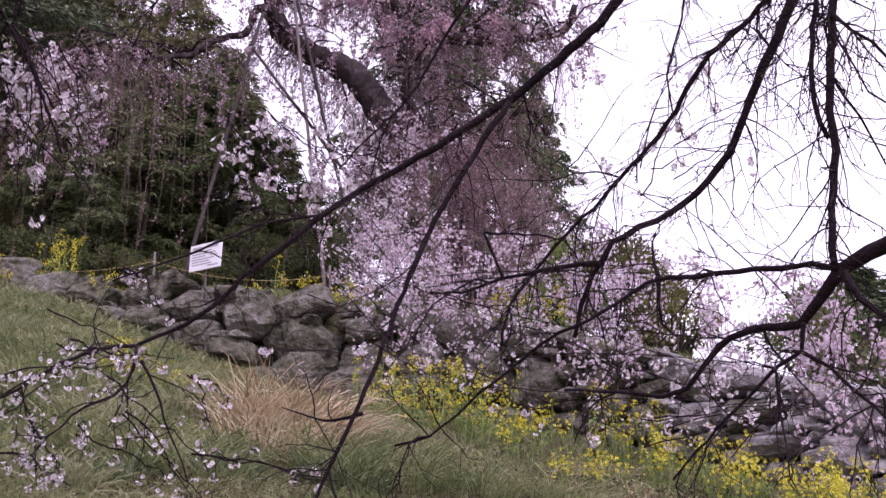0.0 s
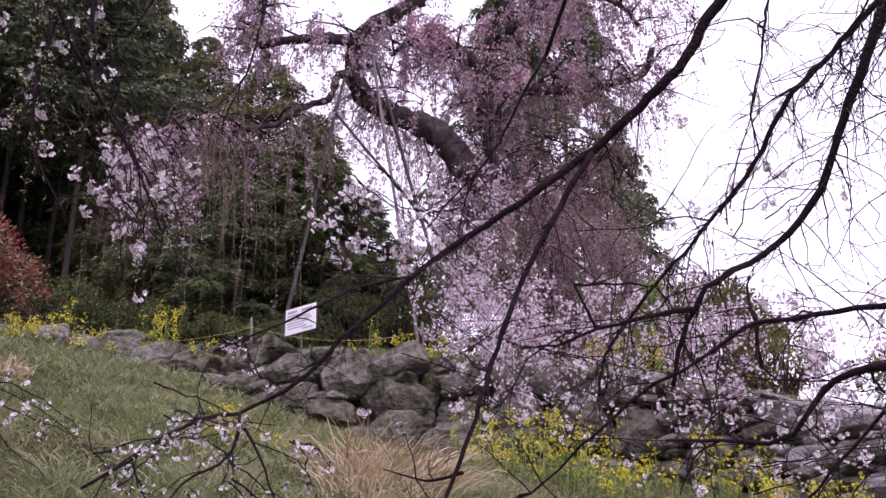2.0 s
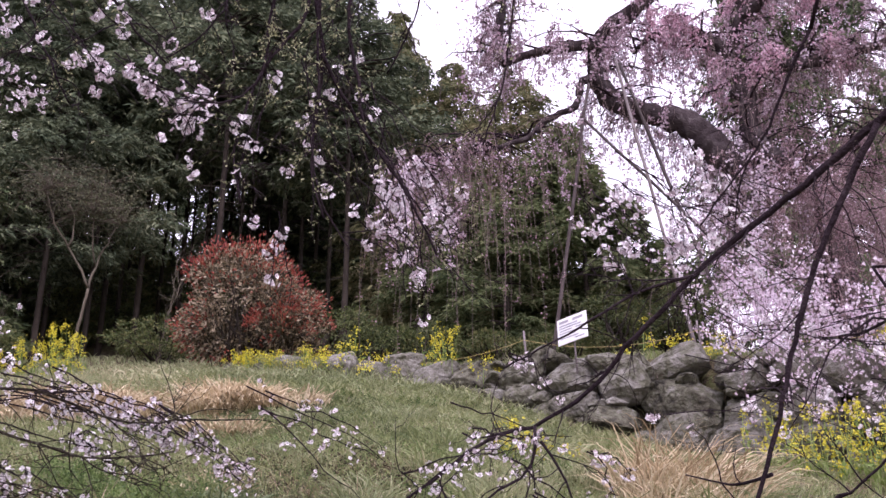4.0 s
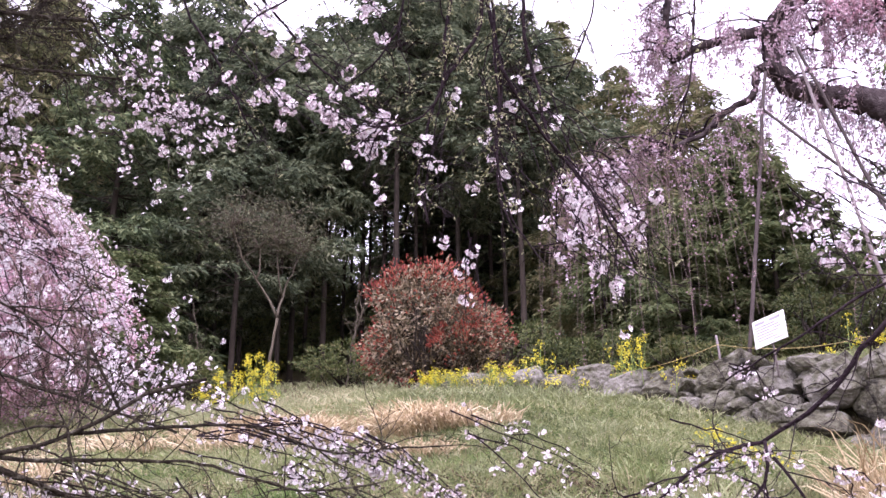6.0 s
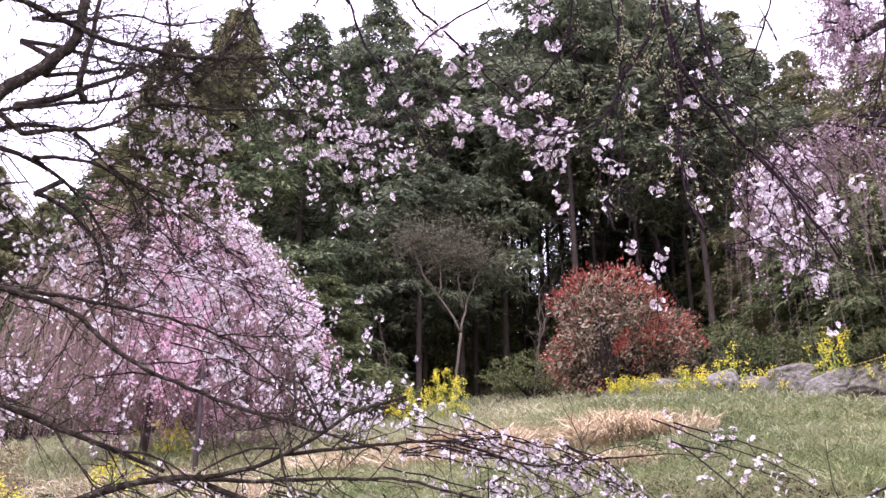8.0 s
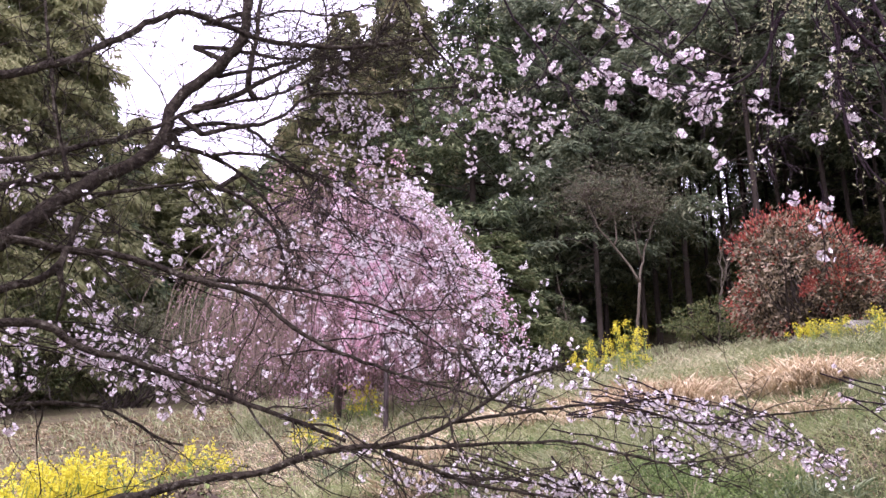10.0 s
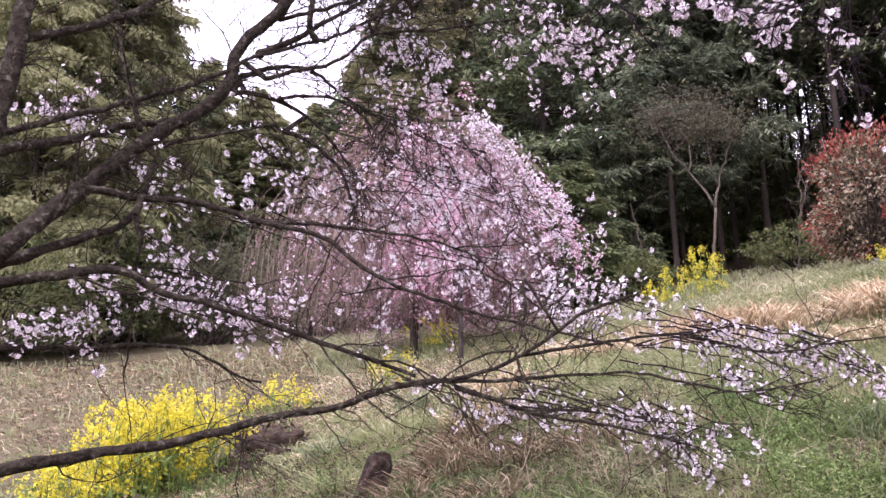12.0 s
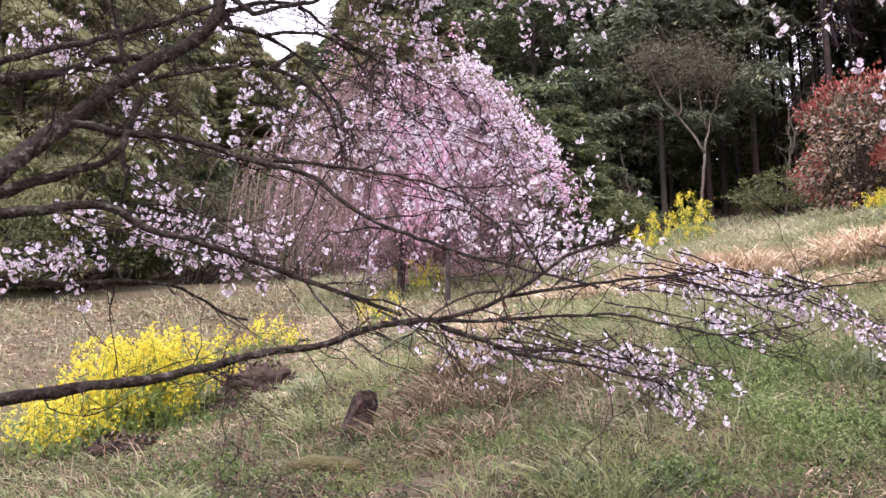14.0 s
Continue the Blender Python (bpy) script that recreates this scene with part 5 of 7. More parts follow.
WEEPING_LIMBS["main_trunk"] = [(0.29, 15.15, 5.71, 0.40), (0.31, 15.15, 6.25, 0.36), (0.35, 15.15, 7.28, 0.31), (0.21, 15.15, 8.19, 0.27), (-0.38, 15.15, 8.77, 0.24), (-0.62, 15.13, 9.39, 0.185), (-0.55, 15.13, 10.10, 0.155), (-0.74, 15.13, 10.78, 0.14), (-0.46, 15.14, 11.55, 0.13), (-0.24, 15.15, 12.34, 0.12), (0.12, 15.15, 13.16, 0.105), (0.98, 15.12, 15.69, 0.07)]
WEEPING_LIMBS["right_limb"] = [(-0.73, 15.13, 9.99, 0.1680), (-0.35, 15.12, 10.41, 0.1441), (0.47, 15.06, 10.34, 0.1122), (0.97, 15.01, 10.33, 0.0959), (1.44, 14.94, 10.32, 0.0823), (1.88, 14.86, 10.37, 0.0714), (2.09, 14.82, 10.56, 0.0655), (2.17, 14.79, 10.88, 0.0603)]
WEEPING_LIMBS["high_limb"] = [(-0.48, 15.04, 11.48, 0.1336), (0.27, 14.96, 11.89, 0.0960), (0.87, 14.87, 12.18, 0.0730), (1.59, 14.73, 11.84, 0.0527), (1.97, 14.62, 11.24, 0.0402)]
WEEPING_LIMBS["crown_limb"] = [(-0.79, 15.03, 10.83, 0.1108), (-1.26, 15.10, 11.41, 0.0802), (-1.66, 15.13, 11.61, 0.0647), (-2.07, 15.15, 11.52, 0.0514), (-2.39, 15.17, 11.28, 0.0414)]
WEEPING_LIMBS["back_limb"] = [(0.39, 15.14, 7.76, 0.1120), (0.91, 15.50, 8.88, 0.0701), (1.43, 15.68, 9.33, 0.0531), (1.80, 15.85, 8.94, 0.0401)]
WEEPING_LIMBS["back_spur"] = [(0.21, 15.15, 8.19, 0.0943), (-0.12, 14.98, 8.45, 0.0720), (-0.68, 14.71, 8.00, 0.0478), (-1.04, 14.51, 7.66, 0.0360)]


def weeping_twigs(twigs, blooms, starts, length, lean, bloom, size, floor=None, clump=4, loose=0.035):
    """Long hanging twigs from each start, with blossoms strung along the lower part; bloom: flowers a metre."""
    for a in starts:
        L = length * rng.uniform(0.45, 1.25)
        k = 9
        out = unit(np.array([rng.normal(), rng.normal(), 0.0]) + lean)
        t = np.linspace(0, 1, k)[:, None]
        p = a + out * L * 0.28 * (1 - (1 - t) ** 2.2) + np.array([0, 0, 1]) * L * (0.12 * t - 1.0 * t ** 1.7) + np.cumsum(rng.normal(size=(k, 3)), 0) * 0.026
        if floor is not None:
            keep = p[:, 2] > floor
            p = p[:max(3, int(keep.sum()))]
        tube(twigs, p, np.linspace(0.0048, 0.0022, len(p)), 3)
        n = rng.poisson(bloom * L * rng.uniform(0.2, 1.8))
        if n:
            f = np.repeat(rng.uniform(0.12, 1.0, n // clump + 1), clump)[:n] * (len(p) - 1)
            i = np.minimum(f.astype(int), len(p) - 2)
            q = p[i] + (p[i + 1] - p[i]) * (f - i)[:, None] + rng.normal(size=(n, 3)) * loose
            wide = rng.uniform(size * 0.75, size * 1.3, n)
            face = rand_dirs(n, -0.3)
            leaves(blooms, q - face * wide[:, None] * 0.5, face, wide, wide * 0.9, 0.3)
            face = rand_dirs(n)
            slivers(blooms, q - face * wide[:, None] * 0.5, face, wide, wide * 0.9)


weeping_cherry = thing("weeping_cherry_tree", (-0.3, 15.2, g(-0.3, 15.2)), "old weeping cherry in pink blossom behind the stone wall", "tree")
WL = {}
for name, rows in WEEPING_LIMBS.items():
    geo = Geo()
    p = spline(rows, 0.12)
    p[1:-1, :3] += rng.normal(size=(len(p) - 2, 3)) * 0.012
    tube(geo, p[:, :3], p[:, 3] * 0.88, 12, 0.14)
    part("trunk" if name == "main_trunk" else "limb", geo, M_OLD_BARK, weeping_cherry, smooth=True)
    WL[name] = p


def starts_on(p, n, lo=0.0, hi=1.0, spread=0.25):
    i = (rng.uniform(lo, hi, n) * (len(p) - 1)).astype(int)
    return p[i, :3] + rng.normal(size=(n, 3)) * spread


tw, pale, pink, mauve, faded, arms = Geo(), Geo(), Geo(), Geo(), Geo(), Geo()


def veil(limb, count, lo, hi, reach, lean, per, L, bloom, geo, size=0.042, rise=0.25):
    """Arching side shoots of a limb, each with a fringe of hanging twigs."""
    p = WL[limb]
    for _ in range(count):
        a = p[int(rng.uniform(lo, hi) * (len(p) - 1)), :3]
        d = unit(np.array([rng.normal(), rng.normal(), 0.0]) + np.array(lean, float))
        R = reach * rng.uniform(0.5, 1.2)
        t = np.linspace(0, 1, 7)[:, None]
        q = a + d * R * t + np.array([0, 0, 1]) * R * (rise * 2.4 * t - rise * 2.6 * t ** 2) + np.cumsum(rng.normal(size=(7, 3)), 0) * 0.03
        tube(arms, q, np.linspace(0.022, 0.007, 7), 5)
        i = rng.uniform(1.0, 5.99, rng.poisson(per))
        k = i.astype(int)
        start = q[k] + (q[k + 1] - q[k]) * (i - k)[:, None] + rng.normal(size=(len(k), 3)) * 0.03
        weeping_twigs(tw, geo, start, L * rng.uniform(0.6, 1.2), d * 0.5, bloom * rng.uniform(0.3, 1.7), size)


veil("left_spur", 9, 0.35, 1.0, 0.7, (-0.9, -0.2, 0), 9, 1.6, 14, mauve)
veil("left_spur", 16, 0.45, 1.0, 0.9, (-0.9, -0.3, 0), 9, 2.5, 7, faded, 0.028)
veil("left_spur", 4, 0.75, 1.0, 0.6, (-0.8, -0.6, 0), 7, 1.4, 30, pale)
veil("left_limb", 26, 0.05, 1.0, 0.7, (-0.3, 0, 0), 10, 0.9, 20, mauve)
veil("left_limb", 12, 0.4, 1.0, 0.8, (-0.6, -0.2, 0), 10, 1.6, 8, mauve)
veil("main_limb", 10, 0.55, 1.0, 0.7, (-0.2, 0.3, 0), 7, 0.9, 22, mauve)
veil("main_limb", 16, 0.2, 1.0, 1.0, (0, 0, 0), 9, 1.3, 3, mauve)
veil("left_limb", 12, 0.1, 1.0, 1.0, (0, 0, 0), 9, 1.5, 3, mauve)
veil("main_limb", 12, 0.45, 1.0, 1.0, (0.2, 0.3, 0), 9, 1.0, 16, mauve)
veil("left_limb", 10, 0.0, 0.6, 0.9, (0.3, 0, 0), 10, 1.1, 14, mauve)
veil("main_limb", 7, 0.05, 0.5, 0.7, (0, 1.0, 0), 6, 1.2, 10, pale)
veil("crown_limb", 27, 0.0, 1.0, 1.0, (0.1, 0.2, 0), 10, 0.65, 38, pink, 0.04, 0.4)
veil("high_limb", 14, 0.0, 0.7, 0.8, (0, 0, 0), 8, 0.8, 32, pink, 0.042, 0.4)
veil("high_limb", 20, 0.2, 1.0, 1.0, (0.3, 0, 0), 9, 1.7, 14, mauve)
veil("main_trunk", 14, 0.6, 0.8, 1.1, (0.4, 0, 0), 9, 1.0, 30, mauve, 0.042, 0.5)
veil("right_limb", 14, 0.2, 1.0, 0.9, (0.2, 0.2, 0), 9, 0.9, 30, mauve, 0.042, 0.6)
veil("right_limb", 14, 0.0, 1.0, 0.8, (0.1, 0.0, 0), 8, 1.9, 22, faded, 0.026)
veil("right_limb", 6, 0.3, 1.0, 0.9, (0.7, -0.3, 0), 8, 2.0, 6, pale)
veil("back_limb", 16, 0.2, 1.0, 0.9, (0.3, -0.4, 0), 9, 2.2, 26, faded, 0.026)
veil("back_spur", 10, 0.3, 1.0, 0.8, (-0.1, 0.5, 0), 8, 1.8, 14, faded, 0.028)
veil("main_trunk", 12, 0.25, 0.42, 1.0, (0.4, -0.5, 0), 9, 1.8, 22, faded, 0.026)
veil("main_trunk", 8, 0.42, 0.6, 0.9, (0.3, 0.8, 0), 8, 1.6, 12, mauve)
veil("right_limb", 12, 0.0, 0.6, 0.7, (0, -0.2, 0), 9, 0.5, 40, pink, 0.042, 0.45)
veil("main_trunk", 10, 0.65, 1.0, 0.9, (0, 0, 0), 8, 1.1, 18, mauve)
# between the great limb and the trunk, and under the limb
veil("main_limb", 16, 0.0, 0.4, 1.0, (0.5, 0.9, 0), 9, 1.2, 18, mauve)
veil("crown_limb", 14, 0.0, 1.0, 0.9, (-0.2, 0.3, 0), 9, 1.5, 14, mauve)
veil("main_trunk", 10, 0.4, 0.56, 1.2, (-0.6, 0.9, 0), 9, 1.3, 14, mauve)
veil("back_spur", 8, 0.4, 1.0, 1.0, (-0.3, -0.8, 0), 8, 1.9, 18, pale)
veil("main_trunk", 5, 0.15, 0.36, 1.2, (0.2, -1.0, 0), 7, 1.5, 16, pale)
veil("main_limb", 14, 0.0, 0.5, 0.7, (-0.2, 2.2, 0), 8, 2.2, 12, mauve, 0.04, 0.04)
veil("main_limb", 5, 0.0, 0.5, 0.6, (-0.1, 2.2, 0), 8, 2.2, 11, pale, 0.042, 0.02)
# the tent of long brown shoots under the lower boughs
ridge = rng.uniform(0, 1, 190)
tent = np.stack([-0.2 + 1.7 * ridge, 14.5 - 0.7 * ridge, 8.1 - 1.5 * ridge], -1) + rng.normal(size=(190, 3)) * np.array([0.22, 0.35, 0.16])
weeping_twigs(tw, faded, tent, 1.9, np.array([0.2, -0.3, 0]), 34, 0.025)
# the skirt of shoots that hang over the wall, whitest before the trunk
skirt = np.stack([rng.uniform(-1.3, 2.6, 190), rng.uniform(12.4, 14.2, 190), rng.uniform(5.5, 7.1, 190)], -1)
weeping_twigs(tw, faded, skirt[:90], 1.8, np.array([0.0, -0.5, 0]), 18, 0.028)
white = skirt[90:155]
white[:60, 0] = rng.uniform(-1.35, 0.1, 60)
weeping_twigs(tw, pale, white, 1.6, np.array([0.0, -0.9, 0]), 19, 0.042, None, 7, 0.05)
over = np.stack([rng.uniform(-0.9, 3.6, 170), rng.uniform(-0.8, 0.2, 170), rng.uniform(-0.1, 0.85, 170)], -1)
over[:, 1] += np.interp(over[:, 0], WALL_LINE[:, 0], WALL_LINE[:, 1])
over[:, 2] += np.interp(over[:, 0], [-1.7, 1.35, 3.2], [5.0, 4.35, 3.3])
weeping_twigs(tw, pale, over, 1.2, np.array([0.2, -1.0, 0]), 30, 0.038, None, 8, 0.05)
part("shoot", arms, M_BARK, weeping_cherry, "thin arching side shoots", "stuff")
part("weeping_twig", tw, M_TWIG, weeping_cherry, "long hanging brown twigs", "stuff")
part("blossom", pale, M_WHITE_PETAL, weeping_cherry, "pale blossoms on the hanging twigs", "stuff")
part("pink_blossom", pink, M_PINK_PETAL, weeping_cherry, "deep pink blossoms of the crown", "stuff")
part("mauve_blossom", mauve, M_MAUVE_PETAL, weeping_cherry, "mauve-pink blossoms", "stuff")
part("faded_blossom", faded, M_FADED_PETAL, weeping_cherry, "brownish faded blossoms and calyces", "stuff")


def prop(a, b, r0, r1, mat, label):
    geo = Geo()
    a, b = np.array(a, float), np.array(b, float)
    t = np.linspace(0, 1, 8)[:, None]
    p = a + (b - a) * t
    p[1:-1] += rng.normal(size=(6, 3)) * 0.008
    tube(geo, p, np.linspace(r0, r1, 8), 8, 0.04)
    ob = part("support_pole", geo, mat, None, smooth=True)
    return tagged(ob, label, "pole", "poles propping the weeping cherry")


prop((-1.62, 13.5, g(-1.62, 13.5) - 0.1), (-2.48, 13.94, 10.45), 0.027, 0.023, M_POLE, "grey weathered pole propping the weeping cherry")
prop((-1.1, 14.5, g(-1.1, 14.5) - 0.1), (-2.45, 14.04, 10.43), 0.03, 0.026, M_DARK_POLE, "slanting dark pole propping a cherry limb")
prop((-3.75, 13.6, g(-3.75, 13.6) - 0.1), (-2.93, 13.85, 10.05), 0.03, 0.026, M_DARK_POLE, "dark upright pole propping the lower limb")
prop((0.2, 14.9, g(0.2, 14.9) - 0.1), (-3.09, 13.82, 9.46), 0.03, 0.022, M_DARK_POLE, "thin dark pole set aslant under the limb")

# ---- the smaller weeping cherry on the slope ----
C2 = np.array([-11.77, 6.7, 0.0])
C2[2] = g(C2[0], C2[1])
small_weeper = thing("weeping_cherry_tree", tuple(C2), "small pink weeping cherry spreading like a dome", "tree")
trunk = Geo()
tp = bough(trunk, [C2 + [0, 0, -0.2], C2 + [0.05, 0, 0.9], C2 + [-0.05, 0.05, 1.9], C2 + [0.05, 0.1, 2.7]], 0.06, 0.035, 10, 0.2)
part("trunk", trunk, M_CEDAR_BARK, small_weeper, smooth=True)
tw, pale, pink, faded = Geo(), Geo(), Geo(), Geo()
RIGHTWARD = np.array([0.5, 0.87, 0])
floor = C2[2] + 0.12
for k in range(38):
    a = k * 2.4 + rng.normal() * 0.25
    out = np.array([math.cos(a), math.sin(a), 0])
    right = out @ RIGHTWARD
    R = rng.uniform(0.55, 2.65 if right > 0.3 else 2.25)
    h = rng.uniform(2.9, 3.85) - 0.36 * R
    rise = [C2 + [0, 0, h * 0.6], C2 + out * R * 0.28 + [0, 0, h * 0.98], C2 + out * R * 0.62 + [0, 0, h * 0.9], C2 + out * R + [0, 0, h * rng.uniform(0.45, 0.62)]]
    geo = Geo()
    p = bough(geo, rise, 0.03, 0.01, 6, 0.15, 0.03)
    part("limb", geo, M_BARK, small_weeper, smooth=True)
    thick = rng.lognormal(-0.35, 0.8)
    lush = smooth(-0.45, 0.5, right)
    # bare brown shoots and faded flowers all round, pink in the middle, white clumps on the right side
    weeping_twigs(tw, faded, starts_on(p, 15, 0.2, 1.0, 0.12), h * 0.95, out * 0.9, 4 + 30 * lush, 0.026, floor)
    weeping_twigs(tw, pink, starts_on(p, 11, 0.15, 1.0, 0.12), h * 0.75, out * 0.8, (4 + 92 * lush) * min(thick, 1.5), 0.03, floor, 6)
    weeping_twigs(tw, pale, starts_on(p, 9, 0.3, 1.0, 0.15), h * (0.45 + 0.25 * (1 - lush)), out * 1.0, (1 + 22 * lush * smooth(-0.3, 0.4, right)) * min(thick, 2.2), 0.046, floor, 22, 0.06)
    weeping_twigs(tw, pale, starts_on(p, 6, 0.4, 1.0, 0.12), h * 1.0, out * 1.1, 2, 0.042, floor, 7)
# white cascades that sweep down over its right side
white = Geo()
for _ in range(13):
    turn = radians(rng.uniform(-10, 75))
    out = RIGHTWARD * math.cos(turn) + np.array([0.87, -0.5, 0]) * math.sin(turn)
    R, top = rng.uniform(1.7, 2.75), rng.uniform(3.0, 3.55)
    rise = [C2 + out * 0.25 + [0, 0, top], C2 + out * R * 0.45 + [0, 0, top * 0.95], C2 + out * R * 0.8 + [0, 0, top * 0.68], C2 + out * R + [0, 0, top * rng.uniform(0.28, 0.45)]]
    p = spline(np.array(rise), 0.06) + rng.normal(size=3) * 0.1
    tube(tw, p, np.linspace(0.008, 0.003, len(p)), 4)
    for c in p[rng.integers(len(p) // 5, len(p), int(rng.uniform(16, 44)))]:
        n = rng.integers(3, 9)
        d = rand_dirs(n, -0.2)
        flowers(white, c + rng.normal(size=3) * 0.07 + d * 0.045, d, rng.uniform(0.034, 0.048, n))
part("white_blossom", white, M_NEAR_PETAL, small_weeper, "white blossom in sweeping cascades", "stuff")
# a few shoots that spring up over the crown
for _ in range(9):
    a = rng.uniform(0, 2 * math.pi)
    b = C2 + np.array([math.cos(a) * 0.6, math.sin(a) * 0.6, rng.uniform(3.0, 3.4)])
    q = np.array([b, b + [0.1 * math.cos(a), 0.1 * math.sin(a), 0.3], b + [0.35 * math.cos(a), 0.35 * math.sin(a), 0.42], b + [0.6 * math.cos(a), 0.6 * math.sin(a), 0.2]])
    tube(tw, spline(q, 0.1), 0.005, 3)
    weeping_twigs(tw, pink, spline(q, 0.1)[3:], 0.4, np.array([0, 0, 0]), 18, 0.036)
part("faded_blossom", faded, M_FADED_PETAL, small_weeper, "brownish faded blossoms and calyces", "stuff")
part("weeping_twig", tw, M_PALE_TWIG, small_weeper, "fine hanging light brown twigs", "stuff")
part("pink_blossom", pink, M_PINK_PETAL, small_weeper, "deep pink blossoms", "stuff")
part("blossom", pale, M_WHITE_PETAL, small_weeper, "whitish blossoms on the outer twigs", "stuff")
geo = Geo()
tube(geo, np.array([(-10.15, 6.45, g(-10.15, 6.45) - 0.1), (-10.16, 6.45, 4.5), (-10.16, 6.44, 4.98)]), 0.03, 8, 0.03)
tagged(part("stake", geo, M_DARK_POLE, None, smooth=True), "short dark wooden stake before the small cherry", "stake")

# ---- bare tree before the wood ----
bare_tree = thing("bare_tree", (-13.95, 15.05, g(-13.95, 15.05)), "slender forked tree with a thin olive-brown crown", "tree")
F0 = (-13.83, 15.14, 8.47)
for rows, r0, r1, nm in (([(-13.95, 15.05, g(-13.95, 15.05) - 0.2), (-13.9, 15.08, 7.67), F0], 0.04, 0.03, "trunk"),
                         ([F0, (-13.9, 14.81, 8.93), (-13.98, 14.59, 9.23), (-14.07, 14.23, 9.62), (-14.25, 14.05, 10.29)], 0.03, 0.01, "limb"),
                         ([F0, (-13.82, 15.29, 9.13), (-13.74, 15.5, 9.72), (-13.68, 15.68, 10.1)], 0.03, 0.01, "limb"),
                         ([(-13.82, 15.25, 9.0), (-13.8, 15.04, 9.51), (-13.81, 15.03, 10.1)], 0.02, 0.009, "limb"),
                         ([(-13.98, 14.59, 9.23), (-14.0, 14.7, 9.6), (-14.05, 14.72, 10.0)], 0.022, 0.01, "limb")):
    geo = Geo()
    bough(geo, rows, r0, r1, 7, 0.15, 0.012)
    part(nm, geo, M_SAPLING_BARK, bare_tree, smooth=True)
crown, tw = Geo(), Geo()
tips = np.array([(-14.25, 14.05, 10.29), (-13.68, 15.68, 10.1), (-13.81, 15.03, 10.1), (-14.05, 14.72, 10.0), (-14.07, 14.23, 9.62), (-13.74, 15.5, 9.72)])
for _ in range(120):
    d = rand_dirs(1)[0] * np.array([1.25, 1.55, 0.62]) * rng.uniform(0.1, 1.1) ** 0.5
    c = np.array([-13.95, 14.85, 10.25]) + d
    c[2] += 0.25 - 0.12 * (d[0] ** 2 + d[1] ** 2)
    a = tips[np.argmin(np.linalg.norm(tips - c, axis=1))]
    mid = (a + c) / 2 + rng.normal(size=3) * 0.12 + np.array([0, 0, 0.12])
    tube(tw, np.array([a, mid, c]), np.array([0.012, 0.009, 0.005]), 3)
    e = rng.normal(size=(3, 3)) * np.array([0.3, 0.3, 0.08])
    for q in c + e:
        tube(tw, np.array([c, (c + q) / 2 + rng.normal(size=3) * 0.03, q]), np.array([0.006, 0.005, 0.003]), 3)
    n = 26
    leaves(crown, c + rng.normal(size=(n, 3)) * np.array([0.3, 0.3, 0.05]), rand_dirs(n, 0.1), 0.075, 0.035)
part("twig", tw, M_SAPLING_BARK, bare_tree, "thin grey-brown twigs", "stuff")
part("crown", crown, M_BROWN_SHRUB, bare_tree, "sparse brown buds and leaflets", "stuff")

# thin saplings at the foot of the wood
for x, y, h, lean in ((-12.6, 16.0, 2.3, (0.35, 0.2)), (-12.9, 16.6, 2.6, (-0.1, 0.3)), (-12.1, 16.3, 2.0, (0.3, 0.5)), (-15.4, 14.6, 2.2, (-0.2, -0.2)), (-11.3, 16.2, 1.8, (-0.5, 0.0))):
    sapling = thing("sapling", (x, y, g(x, y)), "thin bare sapling with pale forked stems", "sapling", "saplings at the wood's edge")
    base = np.array([x, y, g(x, y) - 0.1])
    geo, tw = Geo(), Geo()
    p = bough(geo, [base, base + [lean[0] * 0.3, lean[1] * 0.3, h * 0.45], base + [lean[0], lean[1], h]], 0.022, 0.007, 5, 0.15, 0.02)
    part("trunk", geo, M_SAPLING_BARK, sapling, smooth=True)
    twigs_from(tw, p, 9, h * 0.35, 0.007, -0.1, 0.8, 0.3, 3)
    part("twig", tw, M_SAPLING_BARK, sapling, "", "stuff")

